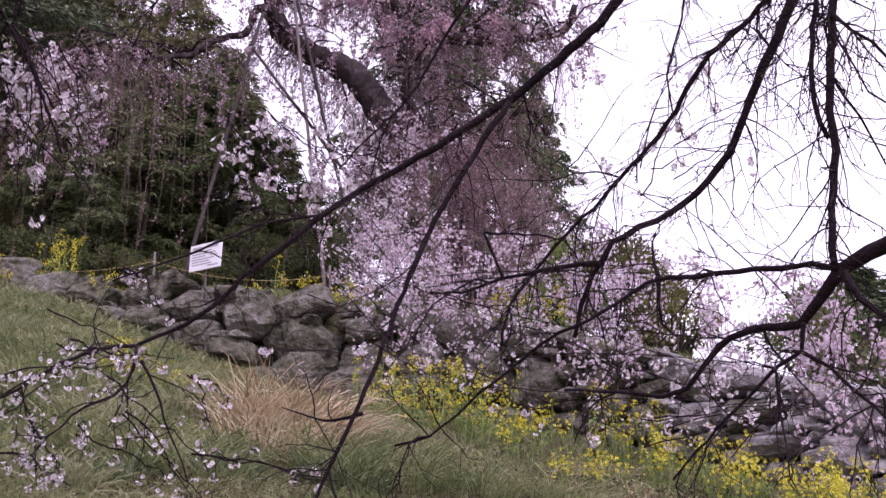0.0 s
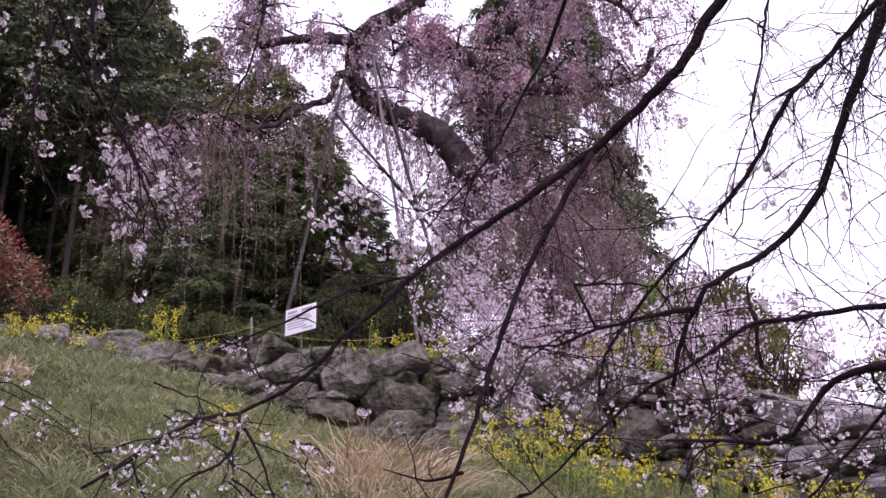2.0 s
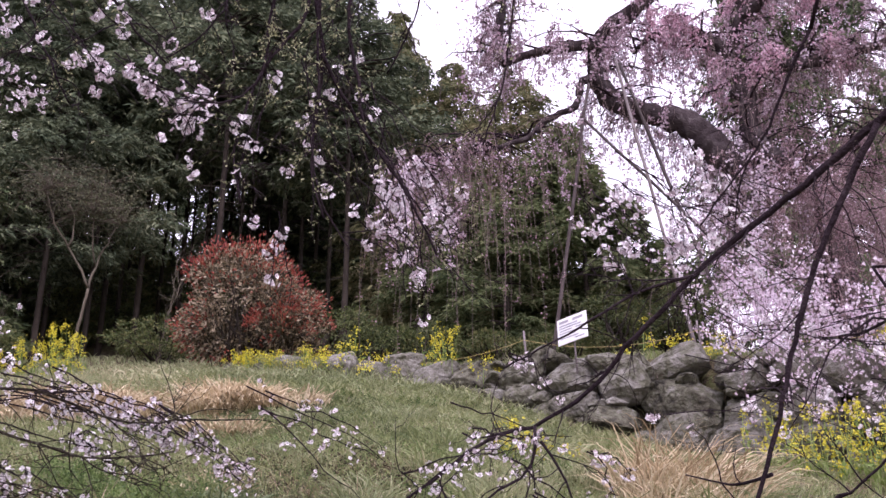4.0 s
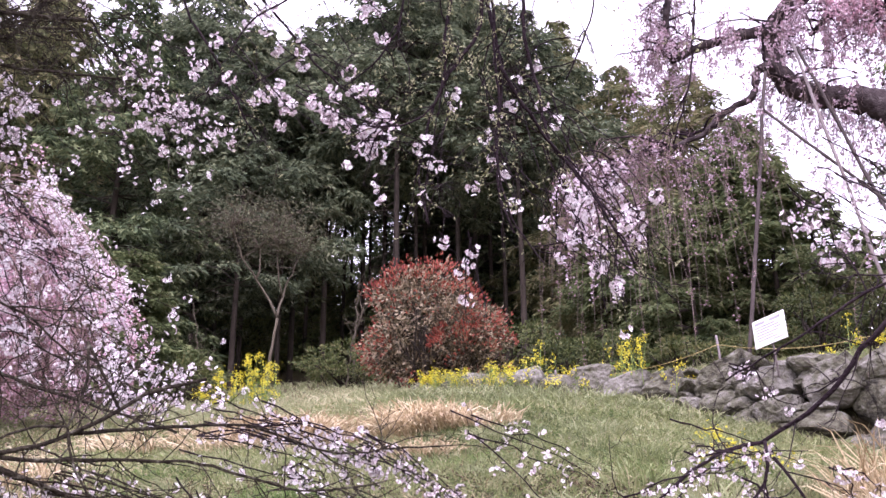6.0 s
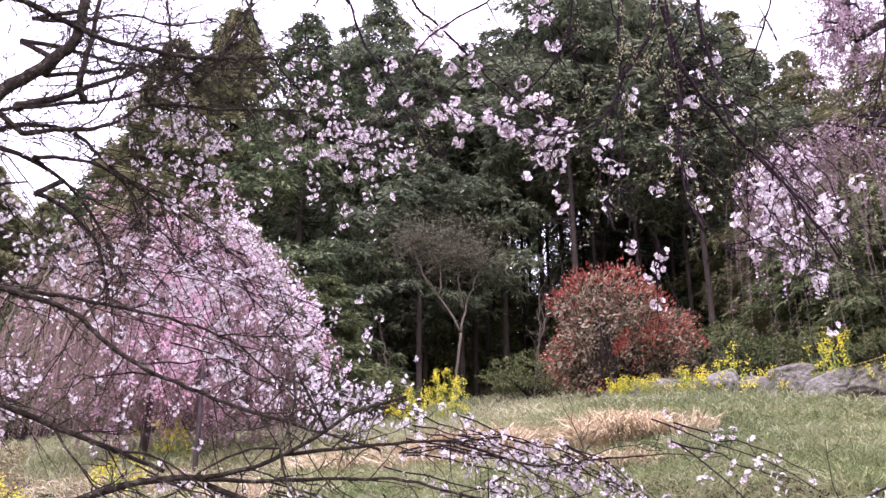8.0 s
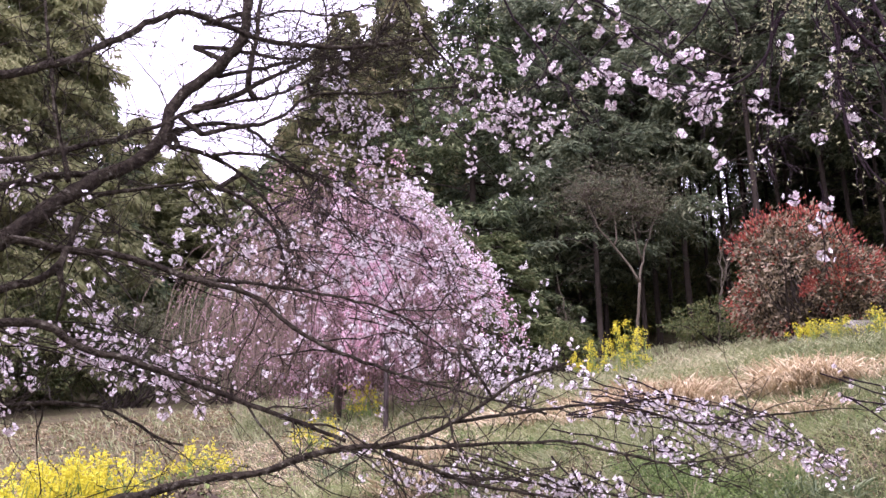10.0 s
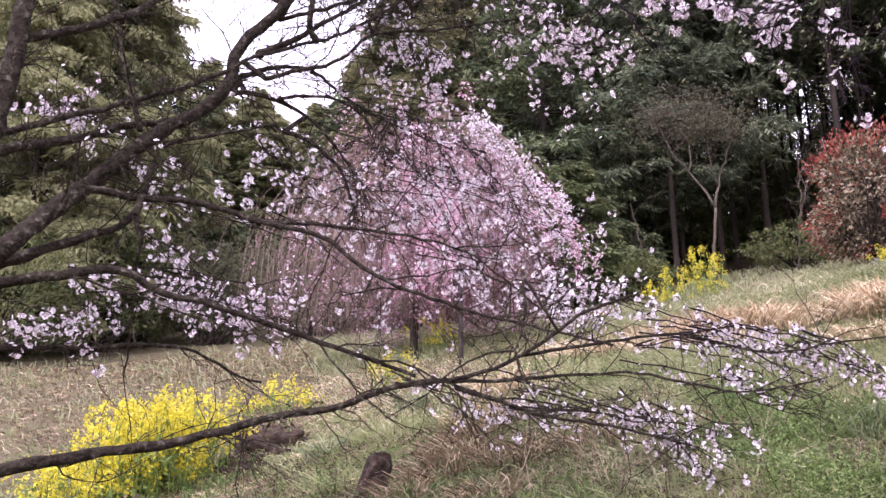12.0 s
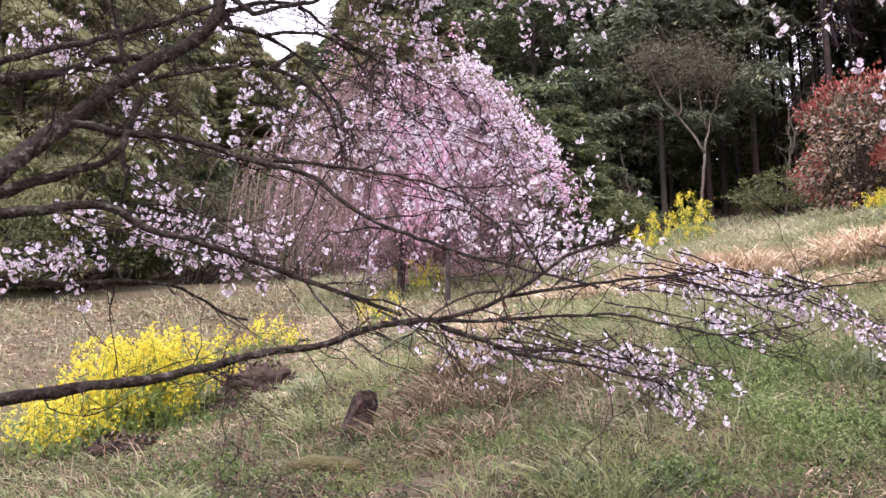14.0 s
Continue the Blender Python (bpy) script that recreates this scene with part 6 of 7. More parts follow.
# ---- shrubs ----
def shrub(name, x, y, rx, ry, h, n, leaf, mat, label, category="shrub", clumps=30, mat2=None, share=0.0, stems=True, base=0.05, group=""):
    """A bush of many small leaves in uneven clumps, on forked stems."""
    z = g(x, y)
    ob = thing(name, (x, y, z), label, category, group)
    body, tips, wood = Geo(), Geo(), Geo()
    d = rand_dirs(clumps)
    k = rng.uniform(0.35, 1.0, (clumps, 1)) ** 0.5
    c = np.array([x, y, z + h * (0.5 + base)]) + d * k * np.array([rx, ry, h * 0.5]) * 0.86
    c[:, 2] = np.maximum(c[:, 2], z + 0.1)
    m = n // clumps
    for q, dd in zip(c, d):
        r = np.array([rx, ry, h * 0.5]) * rng.uniform(0.2, 0.34)
        e = rand_dirs(m)
        p = q + e * r * rng.uniform(0.5, 1.08, (m, 1))
        out = unit(e + dd * 0.5 + rng.normal(size=(m, 3)) * 0.5)
        new_tip = (rng.random(m) < share * (1.5 if dd[2] > 0.25 else 0.9)) & ((p - q) @ dd > 0.3 * r.mean())
        leaves(body, p[~new_tip], out[~new_tip], leaf * rng.uniform(0.7, 1.3, (~new_tip).sum()), leaf * 0.5)
        if mat2 and new_tip.any():
            leaves(tips, p[new_tip] + dd * 0.05, unit(out[new_tip] + np.array([0, 0, 0.6])), leaf * 0.8, leaf * 0.4)
        if stems:
            a = np.array([x, y, z - 0.05]) + rng.normal(size=3) * np.array([0.12, 0.12, 0]) * rx
            tube(wood, np.array([a, a * 0.5 + q * 0.5 + rng.normal(size=3) * 0.08, q]), np.array([0.025, 0.015, 0.006]), 4)
    if stems:
        part("stem", wood, M_CEDAR_BARK, ob, "thin forked stems", "stuff")
    part("foliage", body, mat, ob, "", "stuff")
    if mat2:
        part("young_foliage", tips, mat2, ob, "red young leaves", "stuff")
    return ob


shrub("red_shrub", -9.55, 14.35, 1.42, 1.3, 2.2, 15000, 0.085, M_BRONZE_LEAF, "rounded bronze shrub tipped with red young leaves", "shrub", 60, M_RED_LEAF, 0.55)
shrub("red_shrub", -8.55, 14.35, 0.8, 0.8, 1.15, 4500, 0.08, M_BRONZE_LEAF, "low reddish shrub spreading beside the larger one", "shrub", 26, M_RED_LEAF, 0.6)
for az, dist, rx, h, n, mat, label in (
        (14.5, 17.5, 0.8, 0.65, 2500, M_SHRUB, "low round evergreen bush behind the terrace"), (18.5, 17, 0.8, 0.6, 2500, M_SHRUB, "low round evergreen bush behind the terrace"),
        (22.5, 17.5, 0.7, 0.8, 2500, M_SHRUB, "low round evergreen bush at the wood's edge"), (25.5, 18.5, 0.8, 0.9, 3000, M_SHRUB, "low round evergreen bush at the wood's edge"),
        (11.2, 17.5, 0.8, 1.3, 3000, M_SHRUB, "low evergreen bush behind the terrace"), (28.5, 19.5, 1.2, 1.2, 3500, M_SHRUB, "low evergreen bush at the wood's edge"), (8.2, 19, 0.9, 1.4, 3000, M_SHRUB, "evergreen bush beside the weeping cherry"),
        (38.0, 21, 1.2, 0.8, 3500, M_SHRUB, "low bush at the foot of the wood"), (47.5, 20, 1.1, 0.8, 3000, M_SHRUB, "low bush at the foot of the wood"),
        (60, 21, 2.0, 3.0, 7000, M_BROWN_SHRUB, "brown thicket at the wood's edge"), (66, 23, 2.6, 2.6, 8000, M_BROWN_SHRUB, "brown thicket at the field's edge"),
        (72, 24, 2.6, 2.4, 8000, M_BROWN_SHRUB, "brown thicket at the field's edge"), (78, 24, 2.6, 2.6, 8000, M_SHRUB, "dark hedge at the field's edge"), (84, 22, 2.4, 2.6, 8000, M_SHRUB, "dark hedge at the field's edge"),
        (-7.5, 13.2, 0.7, 1.5, 5000, M_RAPE_LEAF, "yellow-green twiggy bush above the wall"), (-10.8, 12.9, 0.8, 1.5, 6000, M_OLIVE_BUSH, "olive-green twiggy bush above the wall"), (-13.4, 12.4, 0.6, 1.0, 3500, M_OLIVE_BUSH, "olive-green twiggy bush above the wall"),
        (-22, 15, 1.2, 1.8, 6000, M_SHRUB, "dark bush beyond the wall")):
    x, y = polar(az, dist)
    shrub("shrub", x, y, rx, rx, h, n, 0.06 if dist < 14 else 0.075, mat, label, group="bushes before the wood")


for az, dist, h in ((29, 29, 2.2), (32.5, 30, 2.0), (34.6, 29, 1.8), (41.3, 30, 1.8), (36.4, 33, 2.2), (38.4, 34, 2.4), (40.2, 34, 2.4), (37.4, 31, 1.3), (39.3, 32, 1.4), (43, 29, 2.0), (46.5, 30, 2.2), (50, 29, 2.4), (54, 30, 2.4), (58, 30, 2.4), (62, 31, 2.6), (67, 31, 2.6), (72, 31, 2.6), (77, 30, 2.8), (82, 29, 2.8), (25, 29, 2.4), (21, 29, 2.4), (17, 29, 2.4)):
    x, y = polar(az, dist)
    shrub("thicket", x, y, 1.7, 1.7, h, 1800, 0.16, M_SHRUB, "dark undergrowth deep in the wood", "undergrowth", 24, stems=False, group="undergrowth of the wood")


# ---- yellow rapeseed ----
def rapeseed(x, y, spread, h, stems, label, full=1.0, foot=None):
    z = g(x, y) if foot is None else foot
    ob = thing("rapeseed_clump", (x, y, z), label, "flowers", "clumps of rapeseed")
    stem, leaf, petal = Geo(), Geo(), Geo()
    for _ in range(stems):
        a = rng.uniform(0, 2 * math.pi)
        r = spread * math.sqrt(rng.random())
        bx, by = x + r * math.cos(a), y + r * math.sin(a)
        bz = g(bx, by) if foot is None else z
        H = h * rng.uniform(0.35, 1.1)
        b = np.array([bx, by, bz - 0.03])
        tip = b + np.array([rng.normal() * 0.12, rng.normal() * 0.12, 1]) * H
        tube(stem, np.array([b, (b + tip) / 2 + rng.normal(size=3) * 0.03, tip]), np.array([0.006, 0.005, 0.003]), 3)
        m = rng.integers(3, 6)
        q = b + (tip - b) * rng.uniform(0.1, 0.75, (m, 1))
        leaves(leaf, q, rand_dirs(m, 0.2), rng.uniform(0.06, 0.14, m) * min(1, h + 0.3), 0.03)
        for s in range(rng.integers(1, 4)):
            head = tip if s == 0 else b + (tip - b) * rng.uniform(0.65, 0.95) + rng.normal(size=3) * np.array([0.08, 0.08, 0.03])
            n = int(rng.integers(7, 15) * full)
            c = head + rng.normal(size=(n, 3)) * np.array([0.028, 0.028, 0.04])
            flowers(petal, c, rand_dirs(n, 0.6), rng.uniform(0.022, 0.036, n), 4)
    part("stem", stem, M_RAPE_LEAF, ob, "", "stuff")
    part("leaf", leaf, M_RAPE_LEAF, ob, "", "stuff")
    part("flower", petal, M_YELLOW, ob, "", "stuff")
    return ob


for x, y, s, h, n in ((-8.22, 2.22, 0.48, 0.72, 160), (-8.35, 2.6, 0.34, 0.66, 60), (-8.07, 1.7, 0.42, 0.45, 60)):
    rapeseed(x, y, s, h, n, "dense clump of bright yellow rapeseed on the slope", 1.6)
for x, y, s, h, n in ((-12.3, 12.4, 0.36, 0.75, 20), (-11.95, 12.85, 0.36, 0.95, 28), (-12.6, 12.1, 0.3, 0.5, 12)):
    rapeseed(x, y, s, h, n, "yellow rapeseed in flower before the wood", 2.0)
for x, y, h, n in ((-6.74, 13.2, 0.75, 7), (-5.2, 12.95, 0.85, 16), (-4.4, 12.85, 0.55, 16), (-7.4, 13.0, 0.42, 26), (-8.5, 13.0, 0.36, 26), (-8.05, 12.95, 0.36, 26), (-7.0, 13.1, 0.5, 18), (-6.2, 13.0, 0.4, 8), (-5.7, 12.95, 0.45, 8),
                   (-3.73, 12.75, 0.4, 9), (-2.55, 12.65, 0.3, 8), (-2.2, 12.7, 0.6, 5), (-1.75, 12.6, 0.3, 12), (-1.2, 12.55, 0.35, 12), (0.9, 11.9, 0.5, 10), (1.4, 11.7, 0.6, 10), (-6.9, 13.2, 0.25, 8)):
    rapeseed(x, y, 0.26, h, n, "thin rapeseed plants flowering on the terrace edge", 1.15)
for x, y, h, n, s in ((-0.64, 10.55, 0.7, 22, 0.3), (-0.27, 10.2, 0.7, 26, 0.3), (0.43, 9.6, 0.75, 40, 0.35), (0.1, 9.9, 0.7, 30, 0.3), (0.9, 9.15, 0.6, 22, 0.3), (1.44, 9.2, 0.75, 16, 0.3), (1.8, 9.0, 0.7, 14, 0.3),
                      (1.92, 8.3, 0.55, 24, 0.3), (2.25, 8.0, 0.5, 24, 0.3), (2.85, 7.2, 0.55, 40, 0.35), (2.6, 7.5, 0.45, 20, 0.3), (3.1, 6.8, 0.55, 36, 0.35), (-2.9, 8.73, 0.3, 10, 0.4), (-2.5, 8.45, 0.28, 10, 0.4), (-2.85, 9.6, 0.2, 7, 0.4),
                      (1.2, 8.3, 0.35, 14, 0.35)):
    rapeseed(x, y, s, h * 0.88, int(n * 0.68), "yellow rapeseed growing at the foot of the wall")
for x, y, h, n in ((-9.7, 4.1, 0.4, 14), (-11.1, 6.7, 0.5, 14), (-10.3, 3.85, 0.3, 12), (-9.9, 5.4, 0.4, 10)):
    rapeseed(x, y, 0.3, h, n, "sparse rapeseed on the grassy slope")


# ---- grasses ----
def blades(geo, base, length, lean, width, curl=0.6, short=False):
    """Bent blades of three pieces each; lean: a vector for each or for all."""
    base = np.asarray(base, float)
    n = len(base)
    length = np.broadcast_to(length, (n,))[:, None]
    width = np.broadcast_to(width, (n,))[:, None]
    d = unit(np.array([0, 0, 1.0]) + lean + rng.normal(size=(n, 3)) * np.array([0.3, 0.3, 0.1]))
    flat = d * np.array([1, 1, 0])
    flat = unit(flat)
    side = unit(np.cross(d, unit(rng.normal(size=(n, 3)))))
    drop = np.array([0, 0, -1.0]) * curl
    p1 = base + d * length * 0.4
    d2 = unit(d + flat * 0.5 + drop * 0.5)
    p2 = p1 + d2 * length * 0.35
    d3 = unit(d2 + flat * 0.4 + drop)
    p3 = p2 + d3 * length * 0.3
    if short:
        tip = p1 + unit(d2 + d3) * length * 0.6
        v = np.stack([base - side * width / 2, base + side * width / 2, p1 - side * width * 0.45, p1 + side * width * 0.45, tip], 1)
        i = np.arange(n)[:, None] * 5
        geo.add(v.reshape(-1, 3), i + [0, 1, 3, 2])
        geo.f.append(i + [2, 3, 4] + geo.n - n * 5)
        return
    v = np.stack([base - side * width / 2, base + side * width / 2, p1 - side * width * 0.45, p1 + side * width * 0.45, p2 - side * width * 0.3, p2 + side * width * 0.3, p3], 1)
    i = np.arange(n)[:, None] * 7
    geo.add(v.reshape(-1, 3), np.concatenate([i + [0, 1, 3, 2], i + [2, 3, 5, 4]]))
    geo.f.append(i + [4, 5, 6] + geo.n - n * 7)


def tussock(name, x, y, spread, L, n, mat, label, lean=(0, 0, 0), width=0.012, curl=0.6, category="grass", group="tussocks on the slope"):
    z = g(x, y)
    geo = Geo()
    a, r = rng.uniform(0, 2 * math.pi, n), spread * np.sqrt(rng.random(n))
    bx, by = x + r * np.cos(a), y + r * np.sin(a)
    base = np.stack([bx, by, lie(bx, by) - 0.02], -1)
    out = np.stack([np.cos(a), np.sin(a), np.zeros(n)], -1) * 0.35
    blades(geo, base, L * rng.uniform(0.4, 1.15, n), out + np.array(lean, float), width * rng.uniform(0.6, 1.3, n), curl)
    ob = part(name, geo, mat, None)
    return tagged(ob, label, category, group)


for x, y, s, L, n in ((-1.5, 7.7, 0.26, 0.75, 190), (-1.24, 7.85, 0.3, 0.85, 260), (-0.95, 8.0, 0.26, 0.75, 200), (-1.26, 7.3, 0.3, 0.55, 130), (-1.0, 7.45, 0.3, 0.6, 150)):
    tussock("straw_tussock", x, y, s, L, n, M_STRAW, "dry straw-coloured tussock arching down the slope", (0.2, -0.25, 0), 0.013, 0.6)
for x, y, s, L, n in ((-7.74, 8.1, 0.3, 0.5, 300), (-7.37, 8.4, 0.3, 0.5, 300), (-6.5, 9.2, 0.35, 0.55, 400), (-6.1, 9.45, 0.3, 0.5, 340), (-7.9, 7.6, 0.4, 0.35, 240), (-5.6, 7.9, 0.4, 0.3, 160), (-8.6, 7.2, 0.4, 0.35, 200), (-7.1, 8.6, 0.35, 0.4, 260), (-6.3, 9.3, 0.35, 0.45, 300), (-5.75, 9.7, 0.4, 0.4, 300), (-7.3, 8.1, 0.5, 0.3, 320), (-7.45, 8.95, 0.4, 0.32, 280), (-8.72, 8.35, 0.4, 0.3, 240), (-5.5, 8.05, 0.35, 0.3, 200), (-3.9, 5.6, 0.22, 0.24, 130), (-7.2, 4.75, 0.3, 0.28, 180), (-8.2, 5.6, 0.35, 0.28, 180)):
    tussock("straw_tussock", x, y, s, L, n, M_STRAW, "flattened heap of dry bleached grass on the slope", (0.2, -0.6, -0.05), 0.018, 0.9)
for x, y, s, L, n in ((-0.68, 7.0, 0.3, 0.55, 300), (-0.3, 7.35, 0.35, 0.55, 320), (-1.55, 6.4, 0.3, 0.45, 260), (-2.35, 6.4, 0.3, 0.4, 260), (-4.55, 1.3, 0.2, 0.25, 200), (-3.55, 3.0, 0.22, 0.28, 220), (-3.77, 5.3, 0.25, 0.35, 220), (-7.52, 4.0, 0.25, 0.3, 200),
                      (-7.26, 4.5, 0.25, 0.3, 200), (-7.8, 13.2, 0.45, 0.5, 420), (-7.2, 13.3, 0.4, 0.45, 300), (-6.4, 3.0, 0.25, 0.25, 160), (-0.9, 7.6, 0.3, 0.5, 240), (0.3, 7.6, 0.3, 0.4, 220), (0.9, 7.7, 0.3, 0.4, 220), (-2.7, 5.6, 0.3, 0.4, 220)):
    tussock("grass_tussock", x, y, s, L, n, M_GRASS, "green tuft of long drooping grass", (0.1, -0.3, 0), 0.010, 0.8)


for x, y, s, L, n, m in ((-1.9, 6.2, 0.25, 0.4, 260, M_GRASS), (-2.35, 7.0, 0.3, 0.38, 260, M_PALE_GRASS), (-3.0, 7.3, 0.3, 0.35, 240, M_GRASS), (-2.0, 7.9, 0.3, 0.4, 240, M_PALE_GRASS), (-3.4, 8.4, 0.3, 0.32, 200, M_GRASS),
                         (-2.6, 8.9, 0.35, 0.35, 220, M_PALE_GRASS), (-1.75, 8.9, 0.3, 0.42, 220, M_GRASS), (-2.1, 5.6, 0.25, 0.35, 220, M_PALE_GRASS), (-3.1, 6.2, 0.25, 0.3, 200, M_PALE_GRASS), (-4.4, 8.0, 0.3, 0.28, 180, M_GRASS),
                         (-5.2, 9.0, 0.3, 0.28, 180, M_PALE_GRASS), (-4.3, 9.6, 0.3, 0.3, 180, M_PALE_GRASS), (-5.9, 10.6, 0.3, 0.28, 160, M_GRASS), (-2.2, 10.2, 0.3, 0.35, 200, M_GRASS)):
    tussock("grass_tussock", x, y, s, L, n, m, "loose tuft of long grass on the bank", (0.1, -0.3, 0), 0.011, 0.8)


def weed(x, y, spread, h, n):
    """Feathery leaves set along short bending stems, crowded into clumps."""
    geo = Geo()
    k = max(12, n // 3)
    heart = np.stack([x + rng.normal(size=6) * spread * 0.55, y + rng.normal(size=6) * spread * 0.55], -1)
    foot = heart[rng.integers(6, size=k)] + rng.normal(size=(k, 2)) * spread * 0.28
    base = np.stack([foot[:, 0], foot[:, 1], lie(foot[:, 0], foot[:, 1]) - 0.01], -1)
    way = unit(np.stack([rng.normal(size=k) * 0.6, rng.normal(size=k) * 0.6, np.ones(k)], -1))
    L = h * rng.uniform(0.4, 1.15, k)
    for f in np.linspace(0.15, 1.0, 9):
        at = base + way * (L * f)[:, None] - np.array([0, 0, 0.35]) * (L * f * f)[:, None] * (1 - way[:, 2:])
        for _ in range(2):
            leaves(geo, at, unit(rng.normal(size=(k, 3)) + way * 0.7), rng.uniform(0.02, 0.05, k) * (1.25 - 0.6 * f), rng.uniform(0.008, 0.016, k))
    return tagged(part("weed_patch", geo, M_WEED, None), "low patch of leafy bright green weeds", "weeds", "weeds on the slope", "stuff")


for x, y, s, h, n in ((-4.66, 5.24, 0.3, 0.25, 420), (-4.13, 5.03, 0.4, 0.22, 600), (-4.01, 5.3, 0.35, 0.22, 480), (-3.66, 4.25, 0.35, 0.18, 520), (-3.43, 4.35, 0.35, 0.18, 480), (-5.1, 5.52, 0.3, 0.22, 320), (-3.2, 4.45, 0.3, 0.18, 360), (-4.48, 3.2, 0.2, 0.12, 160), (-3.4, 3.4, 0.2, 0.12, 160), (-6.07, 2.65, 0.35, 0.12, 240), (-5.5, 3.1, 0.3, 0.12, 240), (-5.2, 1.7, 0.35, 0.12, 260), (-4.4, 4.6, 0.3, 0.15, 260), (-7.9, 1.5, 0.4, 0.14, 160), (-7.6, 2.6, 0.4, 0.12, 160)):
    weed(x, y, s, h, n)
for x, y, s, h, n in ((-2.6, 6.5, 0.35, 0.14, 300), (-1.7, 6.9, 0.3, 0.15, 260), (-3.3, 7.8, 0.4, 0.13, 300), (-2.4, 8.2, 0.35, 0.15, 260), (-4.8, 7.6, 0.4, 0.12, 260), (-6.2, 7.4, 0.4, 0.12, 260), (-7.0, 6.2, 0.4, 0.12, 260), (-5.0, 10.6, 0.5, 0.14, 260)):
    weed(x, y, s, h, n)


def bare_field(x, y):
    """The brown corner of the field where hardly anything grows."""
    return (np.degrees(np.arctan2(-x, y)) > 66) & (np.hypot(x, y) > 9.5)


def sward(name, n, mat, label, mask, L, width, seed, curl=0.5, lean=(0, -0.1, 0), near=2.2, far_off=19.5, turn=(-32, 88), thin=0.12, whole=False):
    """Short turf strewn over the slope where the mask lets it grow."""
    r = np.random.default_rng(seed)
    dist = r.uniform(near, far_off, n * 3)
    az = r.uniform(*turn, n * 3)
    x, y = -dist * np.sin(np.radians(az)), dist * np.cos(np.radians(az))
    f = np.array([noise.fractal(Vector((a * 0.45, b * 0.45, seed)), 1.0, 2.0, 3) for a, b in zip(x, y)])
    keep = (behind_wall(x, y) < -0.02) | (x < -9)
    keep |= (behind_wall(x, y) > 0.5)
    keep &= mask(x, y, f) & (~bare_field(x, y) | (r.random(len(x)) < thin))
    x, y = x[keep][:n], y[keep][:n]
    base = np.stack([x, y, lie(x, y) - 0.01], -1)
    geo = Geo()
    k = len(x)
    far = np.hypot(x, y) / 9 if not whole else 1.0
    blades(geo, base, L * r.uniform(0.4, 1.2, k), np.array(lean, float), width * r.uniform(0.6, 1.2, k) * np.maximum(0.6, far), curl, True)
    return tagged(part(name, geo, mat, None), label, "grass", kind="stuff")


sward("short_turf", 36000, M_WEED, "short trodden turf round the cherry trees", lambda x, y, f: f > -0.3, 0.09, 0.012, 16, 0.6, near=0.1, far_off=9, turn=(-180, 180), whole=True)
sward("withered_turf", 8000, M_DEAD_GRASS, "withered blades in the trodden turf", lambda x, y, f: (f < 0.2) & ((np.hypot(x, y) < 2.6) | (y < 0)), 0.11, 0.008, 17, 1.0, (0.1, -0.3, -0.6), near=0.1, far_off=9, turn=(-180, 180), whole=True)
sward("grass", 56000, M_GRASS, "short green turf over the hillside", lambda x, y, f: ((f > -0.12) | ((x > -8) & (y > 6))) & ~((np.degrees(np.arctan2(-x, y)) > 36) & (np.hypot(x, y) < 9) & (f < 0.25)), 0.16, 0.012, 11)
sward("thick_grass", 34000, M_GRASS, "thicker green grass on the bank below the wall", lambda x, y, f: f > -0.5, 0.17, 0.012, 14, 0.6, (0, -0.2, 0), 5.0, 13.5, (3, 52))
sward("verge_grass", 16000, M_PALE_GRASS, "rank grass along the foot of the wood", lambda x, y, f: f > -0.6, 0.26, 0.012, 15, 0.5, (0, -0.1, 0), 12.5, 22, (15, 86))
sward("pale_grass", 36000, M_PALE_GRASS, "pale yellowish turf over the hillside", lambda x, y, f: (f < 0.3) & ((np.hypot(x, y) > 8.5) | (f < -0.3)), 0.13, 0.012, 12, thin=0.06)
sward("dry_grass", 36000, M_STRAW, "withered grass lying over the hillside", lambda x, y, f: (f < 0.12) & ((np.hypot(x, y) > 9.5) | (f < -0.3)) & ~((x > -8) & (y > 6.5) & (f > -0.35)), 0.15, 0.009, 13, 1.0, (0.1, -0.5, -0.6), thin=0.1)


def bank_patch(x, y, scale, seed):
    return np.array([noise.fractal(Vector((a * scale, b * scale, seed)), 1.0, 2.0, 3) for a, b in zip(x, y)])


for x, y in ((-7.45, 8.25), (-6.3, 9.3)):
    for k in range(3):
        tussock("straw_tussock", x + (k - 1) * 0.22, y + (k - 1) * 0.16, 0.2, 0.55, 170, M_STRAW, "pale hump of dry bleached grass on the slope", (0.15, -0.35, 0.1), 0.018, 0.8)
# the near bank: heaps of tangled dead grass, with moss and green tufts between
sward("tangled_grass", 15000, M_DEAD_GRASS, "brown tangle of dead grass lying on the near bank", lambda x, y, f: bank_patch(x, y, 1.3, 5.0) < -0.1, 0.15, 0.008, 31, 1.1, (0.1, -0.6, -0.75), 3.6, 9.5, (20, 88), whole=True)
sward("standing_straw", 1200, M_DEAD_GRASS, "thin dry stalks standing in the near bank", lambda x, y, f: bank_patch(x, y, 1.0, 9.0) < 0.0, 0.34, 0.006, 32, 0.5, (0.0, -0.35, 0.0), 3.6, 9.5, (20, 88), whole=True)
sward("field_stubble", 16000, M_DEAD_GRASS, "short brown stubble over the bare field", lambda x, y, f: bare_field(x, y), 0.09, 0.012, 35, 0.9, (0.1, -0.4, -0.4), 9.0, 21, (62, 90), thin=1.0)
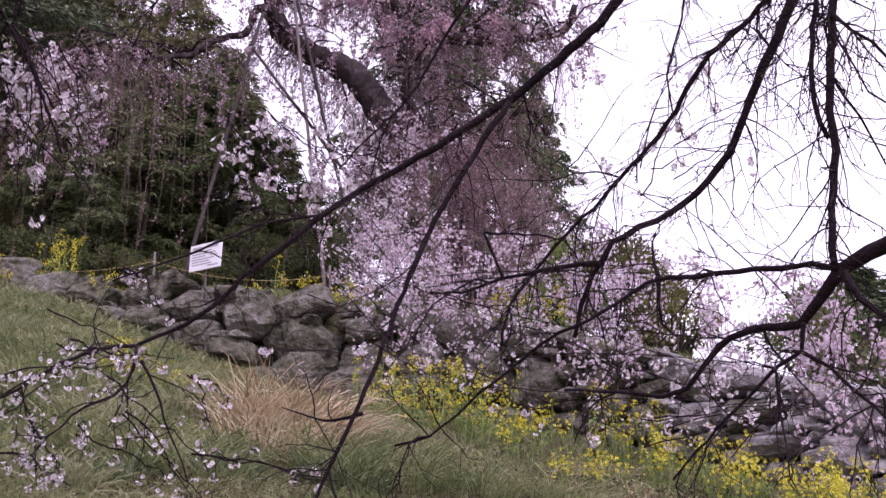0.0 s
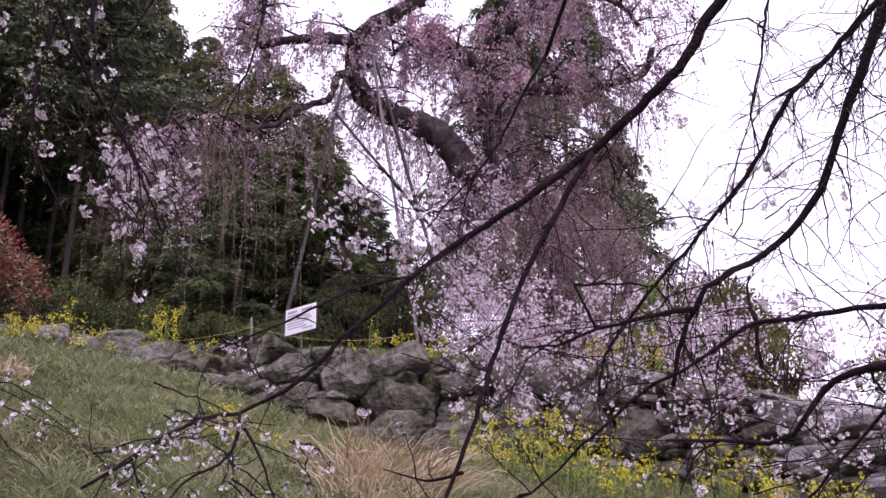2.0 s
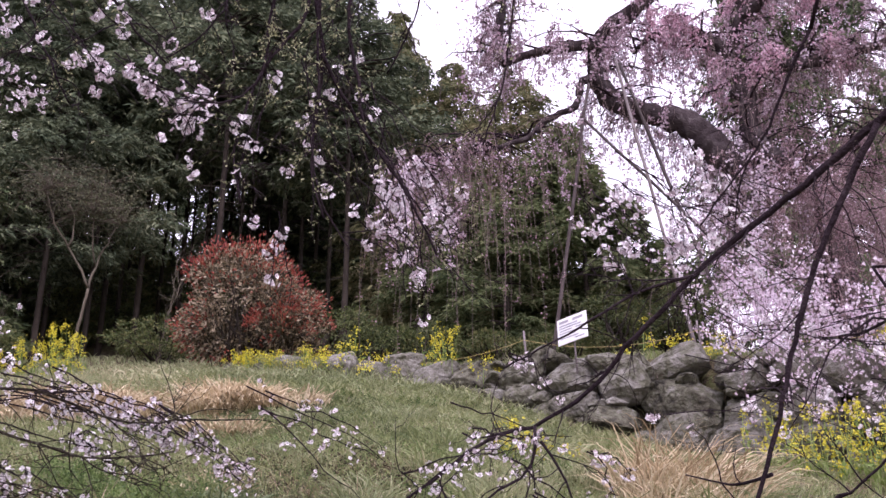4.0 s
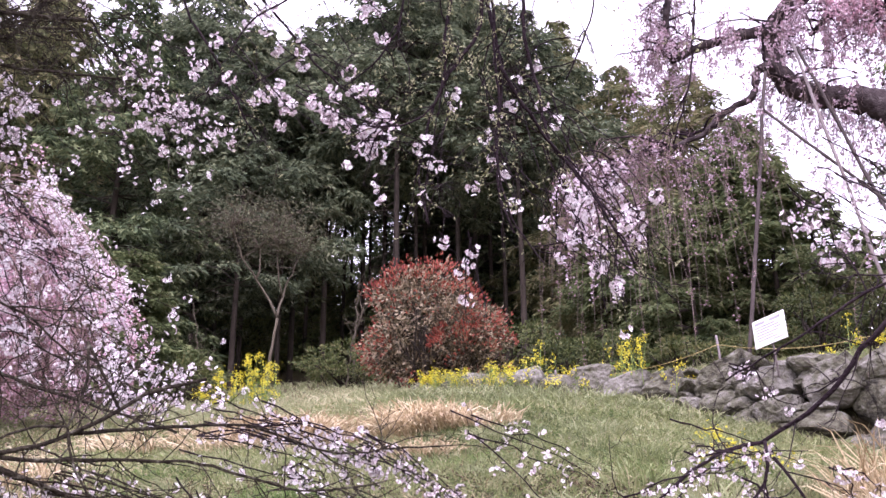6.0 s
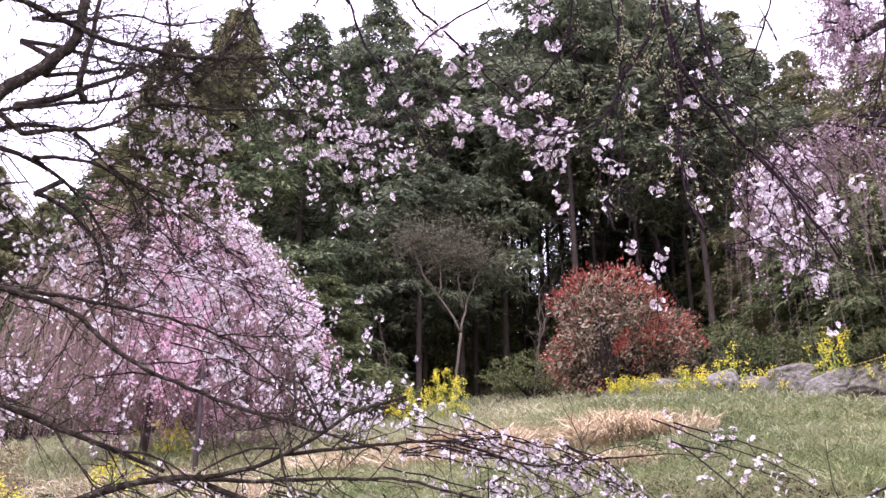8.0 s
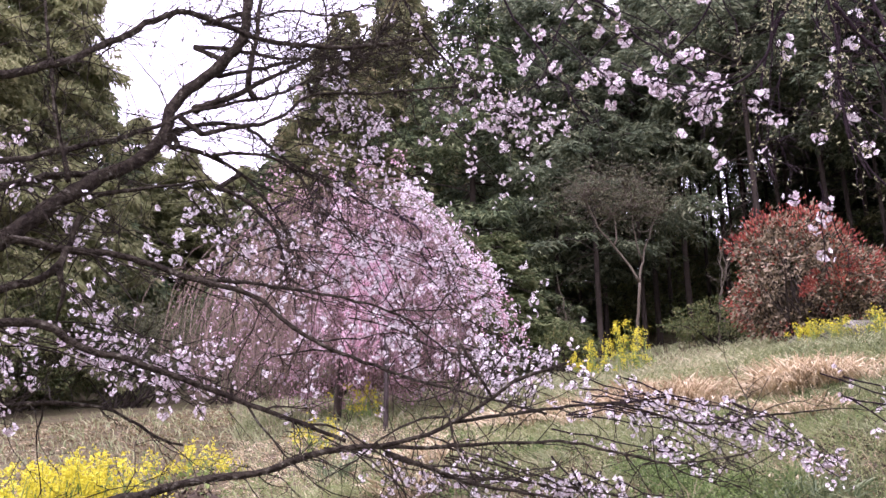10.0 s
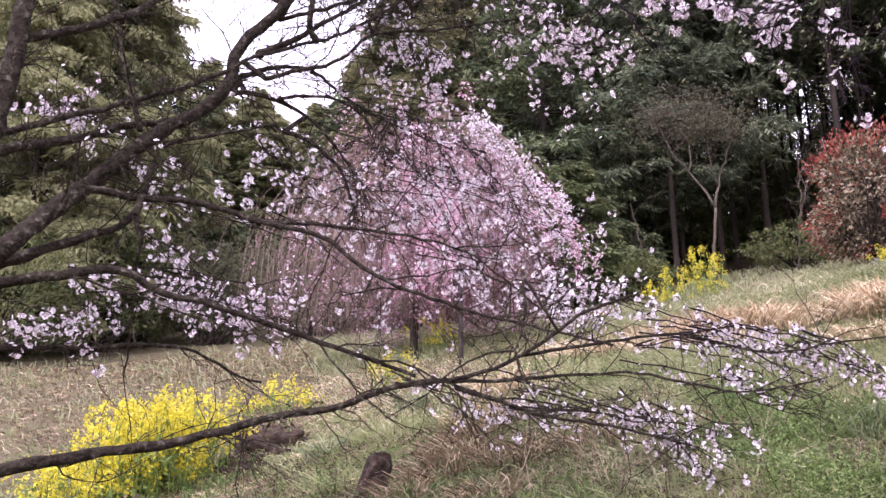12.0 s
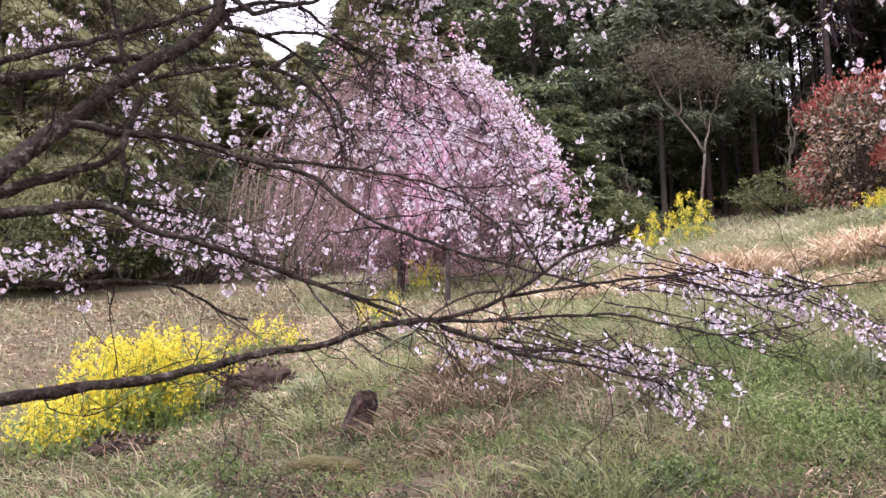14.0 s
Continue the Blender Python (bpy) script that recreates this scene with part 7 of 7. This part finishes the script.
sward("slope_tufts", 9000, M_PALE_GRASS, "tufts of longer pale grass over the slope", lambda x, y, f: bank_patch(x, y, 2.2, 11.0) > 0.2, 0.24, 0.013, 36, 0.8, (0.1, -0.3, 0), 5.5, 13.0, (6, 50), whole=True)
sward("moss_turf", 36000, M_WEED, "mossy green turf in patches on the near bank", lambda x, y, f: bank_patch(x, y, 1.1, 7.0) > -0.05, 0.07, 0.011, 33, 0.6, (0, -0.1, 0), 3.6, 9.5, (20, 88), whole=True)
sward("brown_weeds", 9000, M_BROWN_SHRUB, "low withered brown weeds on the near bank", lambda x, y, f: bank_patch(x, y, 0.9, 15.0) > 0.02, 0.1, 0.012, 37, 0.7, (0.05, -0.3, 0), 3.4, 7.5, (24, 88), whole=True)
sward("rank_tufts", 2400, M_GRASS, "coarse green grass in tufts on the near bank", lambda x, y, f: bank_patch(x, y, 1.9, 3.0) > 0.28, 0.24, 0.011, 34, 0.8, (0.1, -0.35, 0), 3.6, 10.5, (10, 88), whole=True)


def strew(name, n, near, far, mat, label, size, rise, seed, slim=0.5):
    """Small leaves strewn over the slope, thickest near its foot."""
    r = np.random.default_rng(seed)
    d, a = r.uniform(near, far, n), r.uniform(-30, 86, n)
    x, y = -d * np.sin(np.radians(a)), d * np.cos(np.radians(a))
    f = np.array([noise.fractal(Vector((p * 1.1, q * 1.1, seed)), 1.0, 2.0, 3) for p, q in zip(x, y)])
    ok = ((behind_wall(x, y) < -0.02) | (x < -9)) & (f > r.uniform(-0.5, 0.25, n))
    x, y, d = x[ok], y[ok], d[ok]
    k = len(x)
    geo = Geo()
    way = unit(r.normal(size=(k, 3))) * np.array([1, 1, 0.4]) + np.array([0, 0, 0.3])
    at = np.stack([x, y, lie(x, y) + r.uniform(-0.01, rise, k)], -1)
    leaves(geo, at, way, size * r.uniform(0.5, 1.2, k) * np.maximum(0.7, d / 7), size * slim * r.uniform(0.5, 1.1, k) * np.maximum(0.7, d / 7))
    return tagged(part(name, geo, mat, None), label, "leaves", kind="stuff")


strew("leaf_litter", 150000, 3.0, 8.5, M_LITTER, "dead brown leaves strewn over the slope", 0.032, 0.06, 21)
strew("field_litter", 80000, 8, 20, M_FIELD_LITTER, "dead leaves and stalks strewn over the field", 0.022, 0.03, 24, 0.35)
strew("twig_litter", 24000, 3.0, 7, M_DEAD_TWIG, "thin dead stalks lying over the slope", 0.11, 0.08, 23, 0.05)
strew("creeping_weeds", 90000, 3.0, 11, M_WEED, "tiny creeping green weeds and moss over the slope", 0.028, 0.045, 22)

# ---- sign, fence, stump ----
sign = thing("sign", (-2.97, 11.93, 5.0), "small white notice board on a stick above the wall", "sign")
bm = bmesh.new()
bmesh.ops.create_cube(bm, size=1)
bm.transform(Matrix.Diagonal((0.49, 0.012, 0.36, 1)))
bmesh.ops.bevel(bm, geom=bm.edges[:], offset=0.003, segments=1, affect="EDGES")
SIGN_POSE = pose(-2.985, 11.93, 5.34, -4, -4, -25)
bm.transform(SIGN_POSE)
board = part("board", bm, M_SIGN, sign, "white board")
for k, (w, zz, h, xo) in enumerate(((0.15, 0.125, 0.034, -0.13), (0.17, 0.125, 0.034, 0.1), (0.3, 0.075, 0.016, -0.06), (0.36, 0.042, 0.014, -0.03), (0.2, 0.006, 0.014, -0.1), (0.12, 0.006, 0.014, 0.12), (0.34, -0.03, 0.014, -0.04), (0.26, -0.064, 0.014, -0.07), (0.3, -0.1, 0.014, -0.05), (0.16, -0.134, 0.014, 0.12))):
    bm = bmesh.new()
    bmesh.ops.create_cube(bm, size=1)
    bm.transform(Matrix.Translation((xo, -0.0085, zz)) @ Matrix.Diagonal((w, 0.003, h, 1)))
    bm.transform(SIGN_POSE)
    part("writing_bar", bm, M_INK, board)
geo = Geo()
tube(geo, np.array([(-2.96, 11.965, 4.75), (-2.97, 11.96, 5.1), (-2.985, 11.95, 5.4)]), 0.014, 6)
part("stick", geo, M_POLE, sign, smooth=True)

fence = thing("rope_fence", (-3.85, 12.5, 5.1), "sagging yellow rope strung between thin posts above the wall", "fence")
posts = [(-6.5, 13.25), (-3.87, 12.75), (-1.5, 12.7), (0.9, 11.95)]
tops = []
for x, y in posts:
    z = float(high_height(np.array([x]), np.array([y]))[0])
    geo = Geo()
    tall = 0.24 if x < -6 else 0.5
    tube(geo, np.array([(x, y, z - 0.1), (x + 0.005, y, z + tall * 0.5), (x - 0.01, y, z + tall)]), 0.016, 7, 0.04)
    part("post", geo, M_POLE, fence, smooth=True)
    tops.append(np.array([x, y - 0.03, z + tall * 0.72]))
for a, b in zip(tops, tops[1:]):
    t = np.linspace(0, 1, 14)[:, None]
    geo = Geo()
    tube(geo, a + (b - a) * t - np.array([0, 0, 1]) * 0.2 * 4 * t * (1 - t) * 0.8, 0.0042, 5)
    part("rope", geo, M_ROPE, fence, smooth=True)

stump = thing("stump", (-5.72, 2.95, g(-5.72, 2.95)), "short rotten tree stump on the slope", "stump")
geo = Geo()
zs = g(-5.72, 2.95)
tube(geo, np.array([(-5.72, 2.95, zs - 0.08), (-5.72, 2.95, zs + 0.03), (-5.71, 2.96, zs + 0.14), (-5.69, 2.98, zs + 0.25), (-5.68, 2.99, zs + 0.28)]), np.array([0.125, 0.096, 0.082, 0.078, 0.06]), 18, 0.13)
bole = part("bole", geo, M_STUMP, stump)
for k in range(4):
    a = rng.uniform(0, 6.28)
    geo = Geo()
    c = np.array([-5.68 + 0.045 * math.cos(a), 2.99 + 0.045 * math.sin(a), zs + 0.22])
    tube(geo, np.array([c, c + [0.004, 0, 0.08], c + [0.008, 0, rng.uniform(0.06, 0.1)]]), np.array([0.035, 0.028, 0.01]), 5, 0.15)
    part("splinter", geo, M_STUMP, bole)
for x, y, L, a, r in ((-8.45, 3.1, 0.4, 60, 0.04), (-8.75, 3.3, 0.35, 95, 0.045), (-8.3, 3.4, 0.3, 20, 0.03), (-8.65, 3.15, 0.3, 140, 0.035), (-4.0, 3.6, 0.7, 150, 0.008)):
    t = np.linspace(-0.5, 0.5, 6)
    bx, by = x + L * t * math.cos(radians(a)), y + L * t * math.sin(radians(a))
    geo = Geo()
    tube(geo, np.stack([bx, by, lie(bx, by) + r * 1.2], -1), r * np.array([0.45, 0.9, 1.1, 0.85, 0.75, 0.35]), 8, 0.24)
    tagged(part("fallen_branch", geo, M_STUMP, None, smooth=True), "rotting fallen branch lying in the grass", "branch", "fallen wood")

tussock("straw_tussock", -5.52, 3.08, 0.16, 0.32, 150, M_DEAD_GRASS, "dry grass bent against the rotten stump", (-0.3, -0.3, 0), 0.009, 0.8)

# tufts of narrow strap leaves
for x, y, sp, L, n in ((-3.63, 5.11, 0.16, 0.34, 110), (-3.5, 5.3, 0.12, 0.3, 70), (-3.69, 2.97, 0.09, 0.18, 60), (-8.58, 4.87, 0.16, 0.34, 90), (-7.67, 3.52, 0.15, 0.28, 80), (-8.2, 13.35, 0.3, 0.5, 150), (-1.54, 6.36, 0.16, 0.36, 110), (-1.3, 6.5, 0.14, 0.34, 90),
                       (-0.76, 6.81, 0.18, 0.4, 120), (-0.5, 6.95, 0.16, 0.38, 100), (-2.06, 5.67, 0.16, 0.34, 100), (-0.63, 7.9, 0.14, 0.4, 80), (-2.2, 6.5, 0.16, 0.34, 90), (-1.85, 6.0, 0.15, 0.34, 90), (-3.41, 3.43, 0.1, 0.2, 50)):
    tussock("leaf_tuft", x, y, sp, L, n, M_STRAP, "tuft of narrow blue-green strap leaves arching outward", (0, -0.1, 0), 0.012, 1.0, "plant", "strap-leaved tufts")
# heaps of brown grass on the near bank
for x, y, sp, L, n in ((-6.1, 3.85, 0.22, 0.32, 200), (-5.85, 3.5, 0.2, 0.3, 180), (-5.6, 3.95, 0.22, 0.32, 200), (-5.0, 3.35, 0.2, 0.26, 160), (-6.6, 4.3, 0.25, 0.3, 200), (-4.6, 2.9, 0.18, 0.24, 140), (-5.3, 4.4, 0.25, 0.3, 180)):
    tussock("straw_tussock", x, y, sp, L, n, M_DEAD_GRASS, "brown heap of bent dead grass on the bank", (0.2, -0.55, -0.1), 0.010, 0.9)


def earth_mound(x, y, rx, ry, h, turn):
    """A low heap of dark soil, with dead leaves lying on it."""
    ob = thing("earth_mound", (x, y, g(x, y)), "low mound of dark soil and dead leaves", "mound", "mounds on the slope")
    bm = bmesh.new()
    bmesh.ops.create_icosphere(bm, subdivisions=4, radius=1)
    off = Vector((x, y, 3))
    for v in bm.verts:
        k = 1 + 0.35 * noise.fractal(v.co * 1.8 + off, 1.0, 2.0, 4)
        v.co = Vector((v.co.x * rx * k, v.co.y * ry * k, v.co.z * h * k))
    bm.transform(pose(x, y, float(lie(x, y)[0]) - 0.02, 0, 0, turn))
    for f in bm.faces:
        f.smooth = True
    part("soil", bm, M_DARK_SOIL, ob)
    a, q = rng.uniform(0, 2 * math.pi, 260), np.sqrt(rng.random(260))
    px, py = q * np.cos(a), q * np.sin(a)
    c, d = math.cos(radians(turn)), math.sin(radians(turn))
    at = np.stack([x + px * rx * c - py * ry * d, y + px * rx * d + py * ry * c, lie(x, y)[0] + h * np.sqrt(np.maximum(0, 1 - q ** 2)) * rng.uniform(0.85, 1.25, 260)], -1)
    geo = Geo()
    leaves(geo, at, rand_dirs(260, 0.2), rng.uniform(0.03, 0.08, 260), 0.025)
    part("dead_leaf", geo, M_LITTER, ob, "", "stuff")


earth_mound(-8.75, 3.45, 0.42, 0.24, 0.2, 30)
earth_mound(-8.2, 3.0, 0.26, 0.18, 0.11, 10)
earth_mound(-7.35, 1.95, 0.24, 0.18, 0.1, 50)
geo = Geo()
t = np.linspace(-0.5, 0.5, 9)
bx, by = -4.85 + 0.36 * t, 2.3 + 0.3 * t
tube(geo, np.stack([bx, by, lie(bx, by) + 0.02 + 0.03 * np.cos(t * 3)], -1), np.array([0.018, 0.034, 0.042, 0.045, 0.046, 0.044, 0.05, 0.045, 0.025]), 10, 0.12)
tagged(part("log", geo, M_MOSSY, None, smooth=True), "short mossy log half sunk in the turf", "log")

# thin dry stems standing in the near slope
dry_stems = thing("dry_stems", (-4.3, 3.7, g(-4.3, 3.7)), "thin bare branching stems standing in the weeds", "stems")
geo = Geo()
for _ in range(16):
    x, y = -4.3 + rng.normal() * 0.28, 3.7 + rng.normal() * 0.22
    b = np.array([x, y, float(lie(x, y)[0]) - 0.02])
    lean = np.array([rng.normal() * 0.35, rng.normal() * 0.35, 1.0])
    H = rng.uniform(0.25, 0.6)
    p = np.array([b, b + lean * H * 0.5 + rng.normal(size=3) * 0.02, b + lean * H + rng.normal(size=3) * 0.04])
    tube(geo, p, np.array([0.004, 0.003, 0.0015]), 4)
    twigs_from(geo, spline(p, 0.05), 5, 0.16, 0.002, 0.0, 0.8, 0.3, 1)
part("stem", geo, M_DEAD_TWIG, dry_stems, "", "stuff")
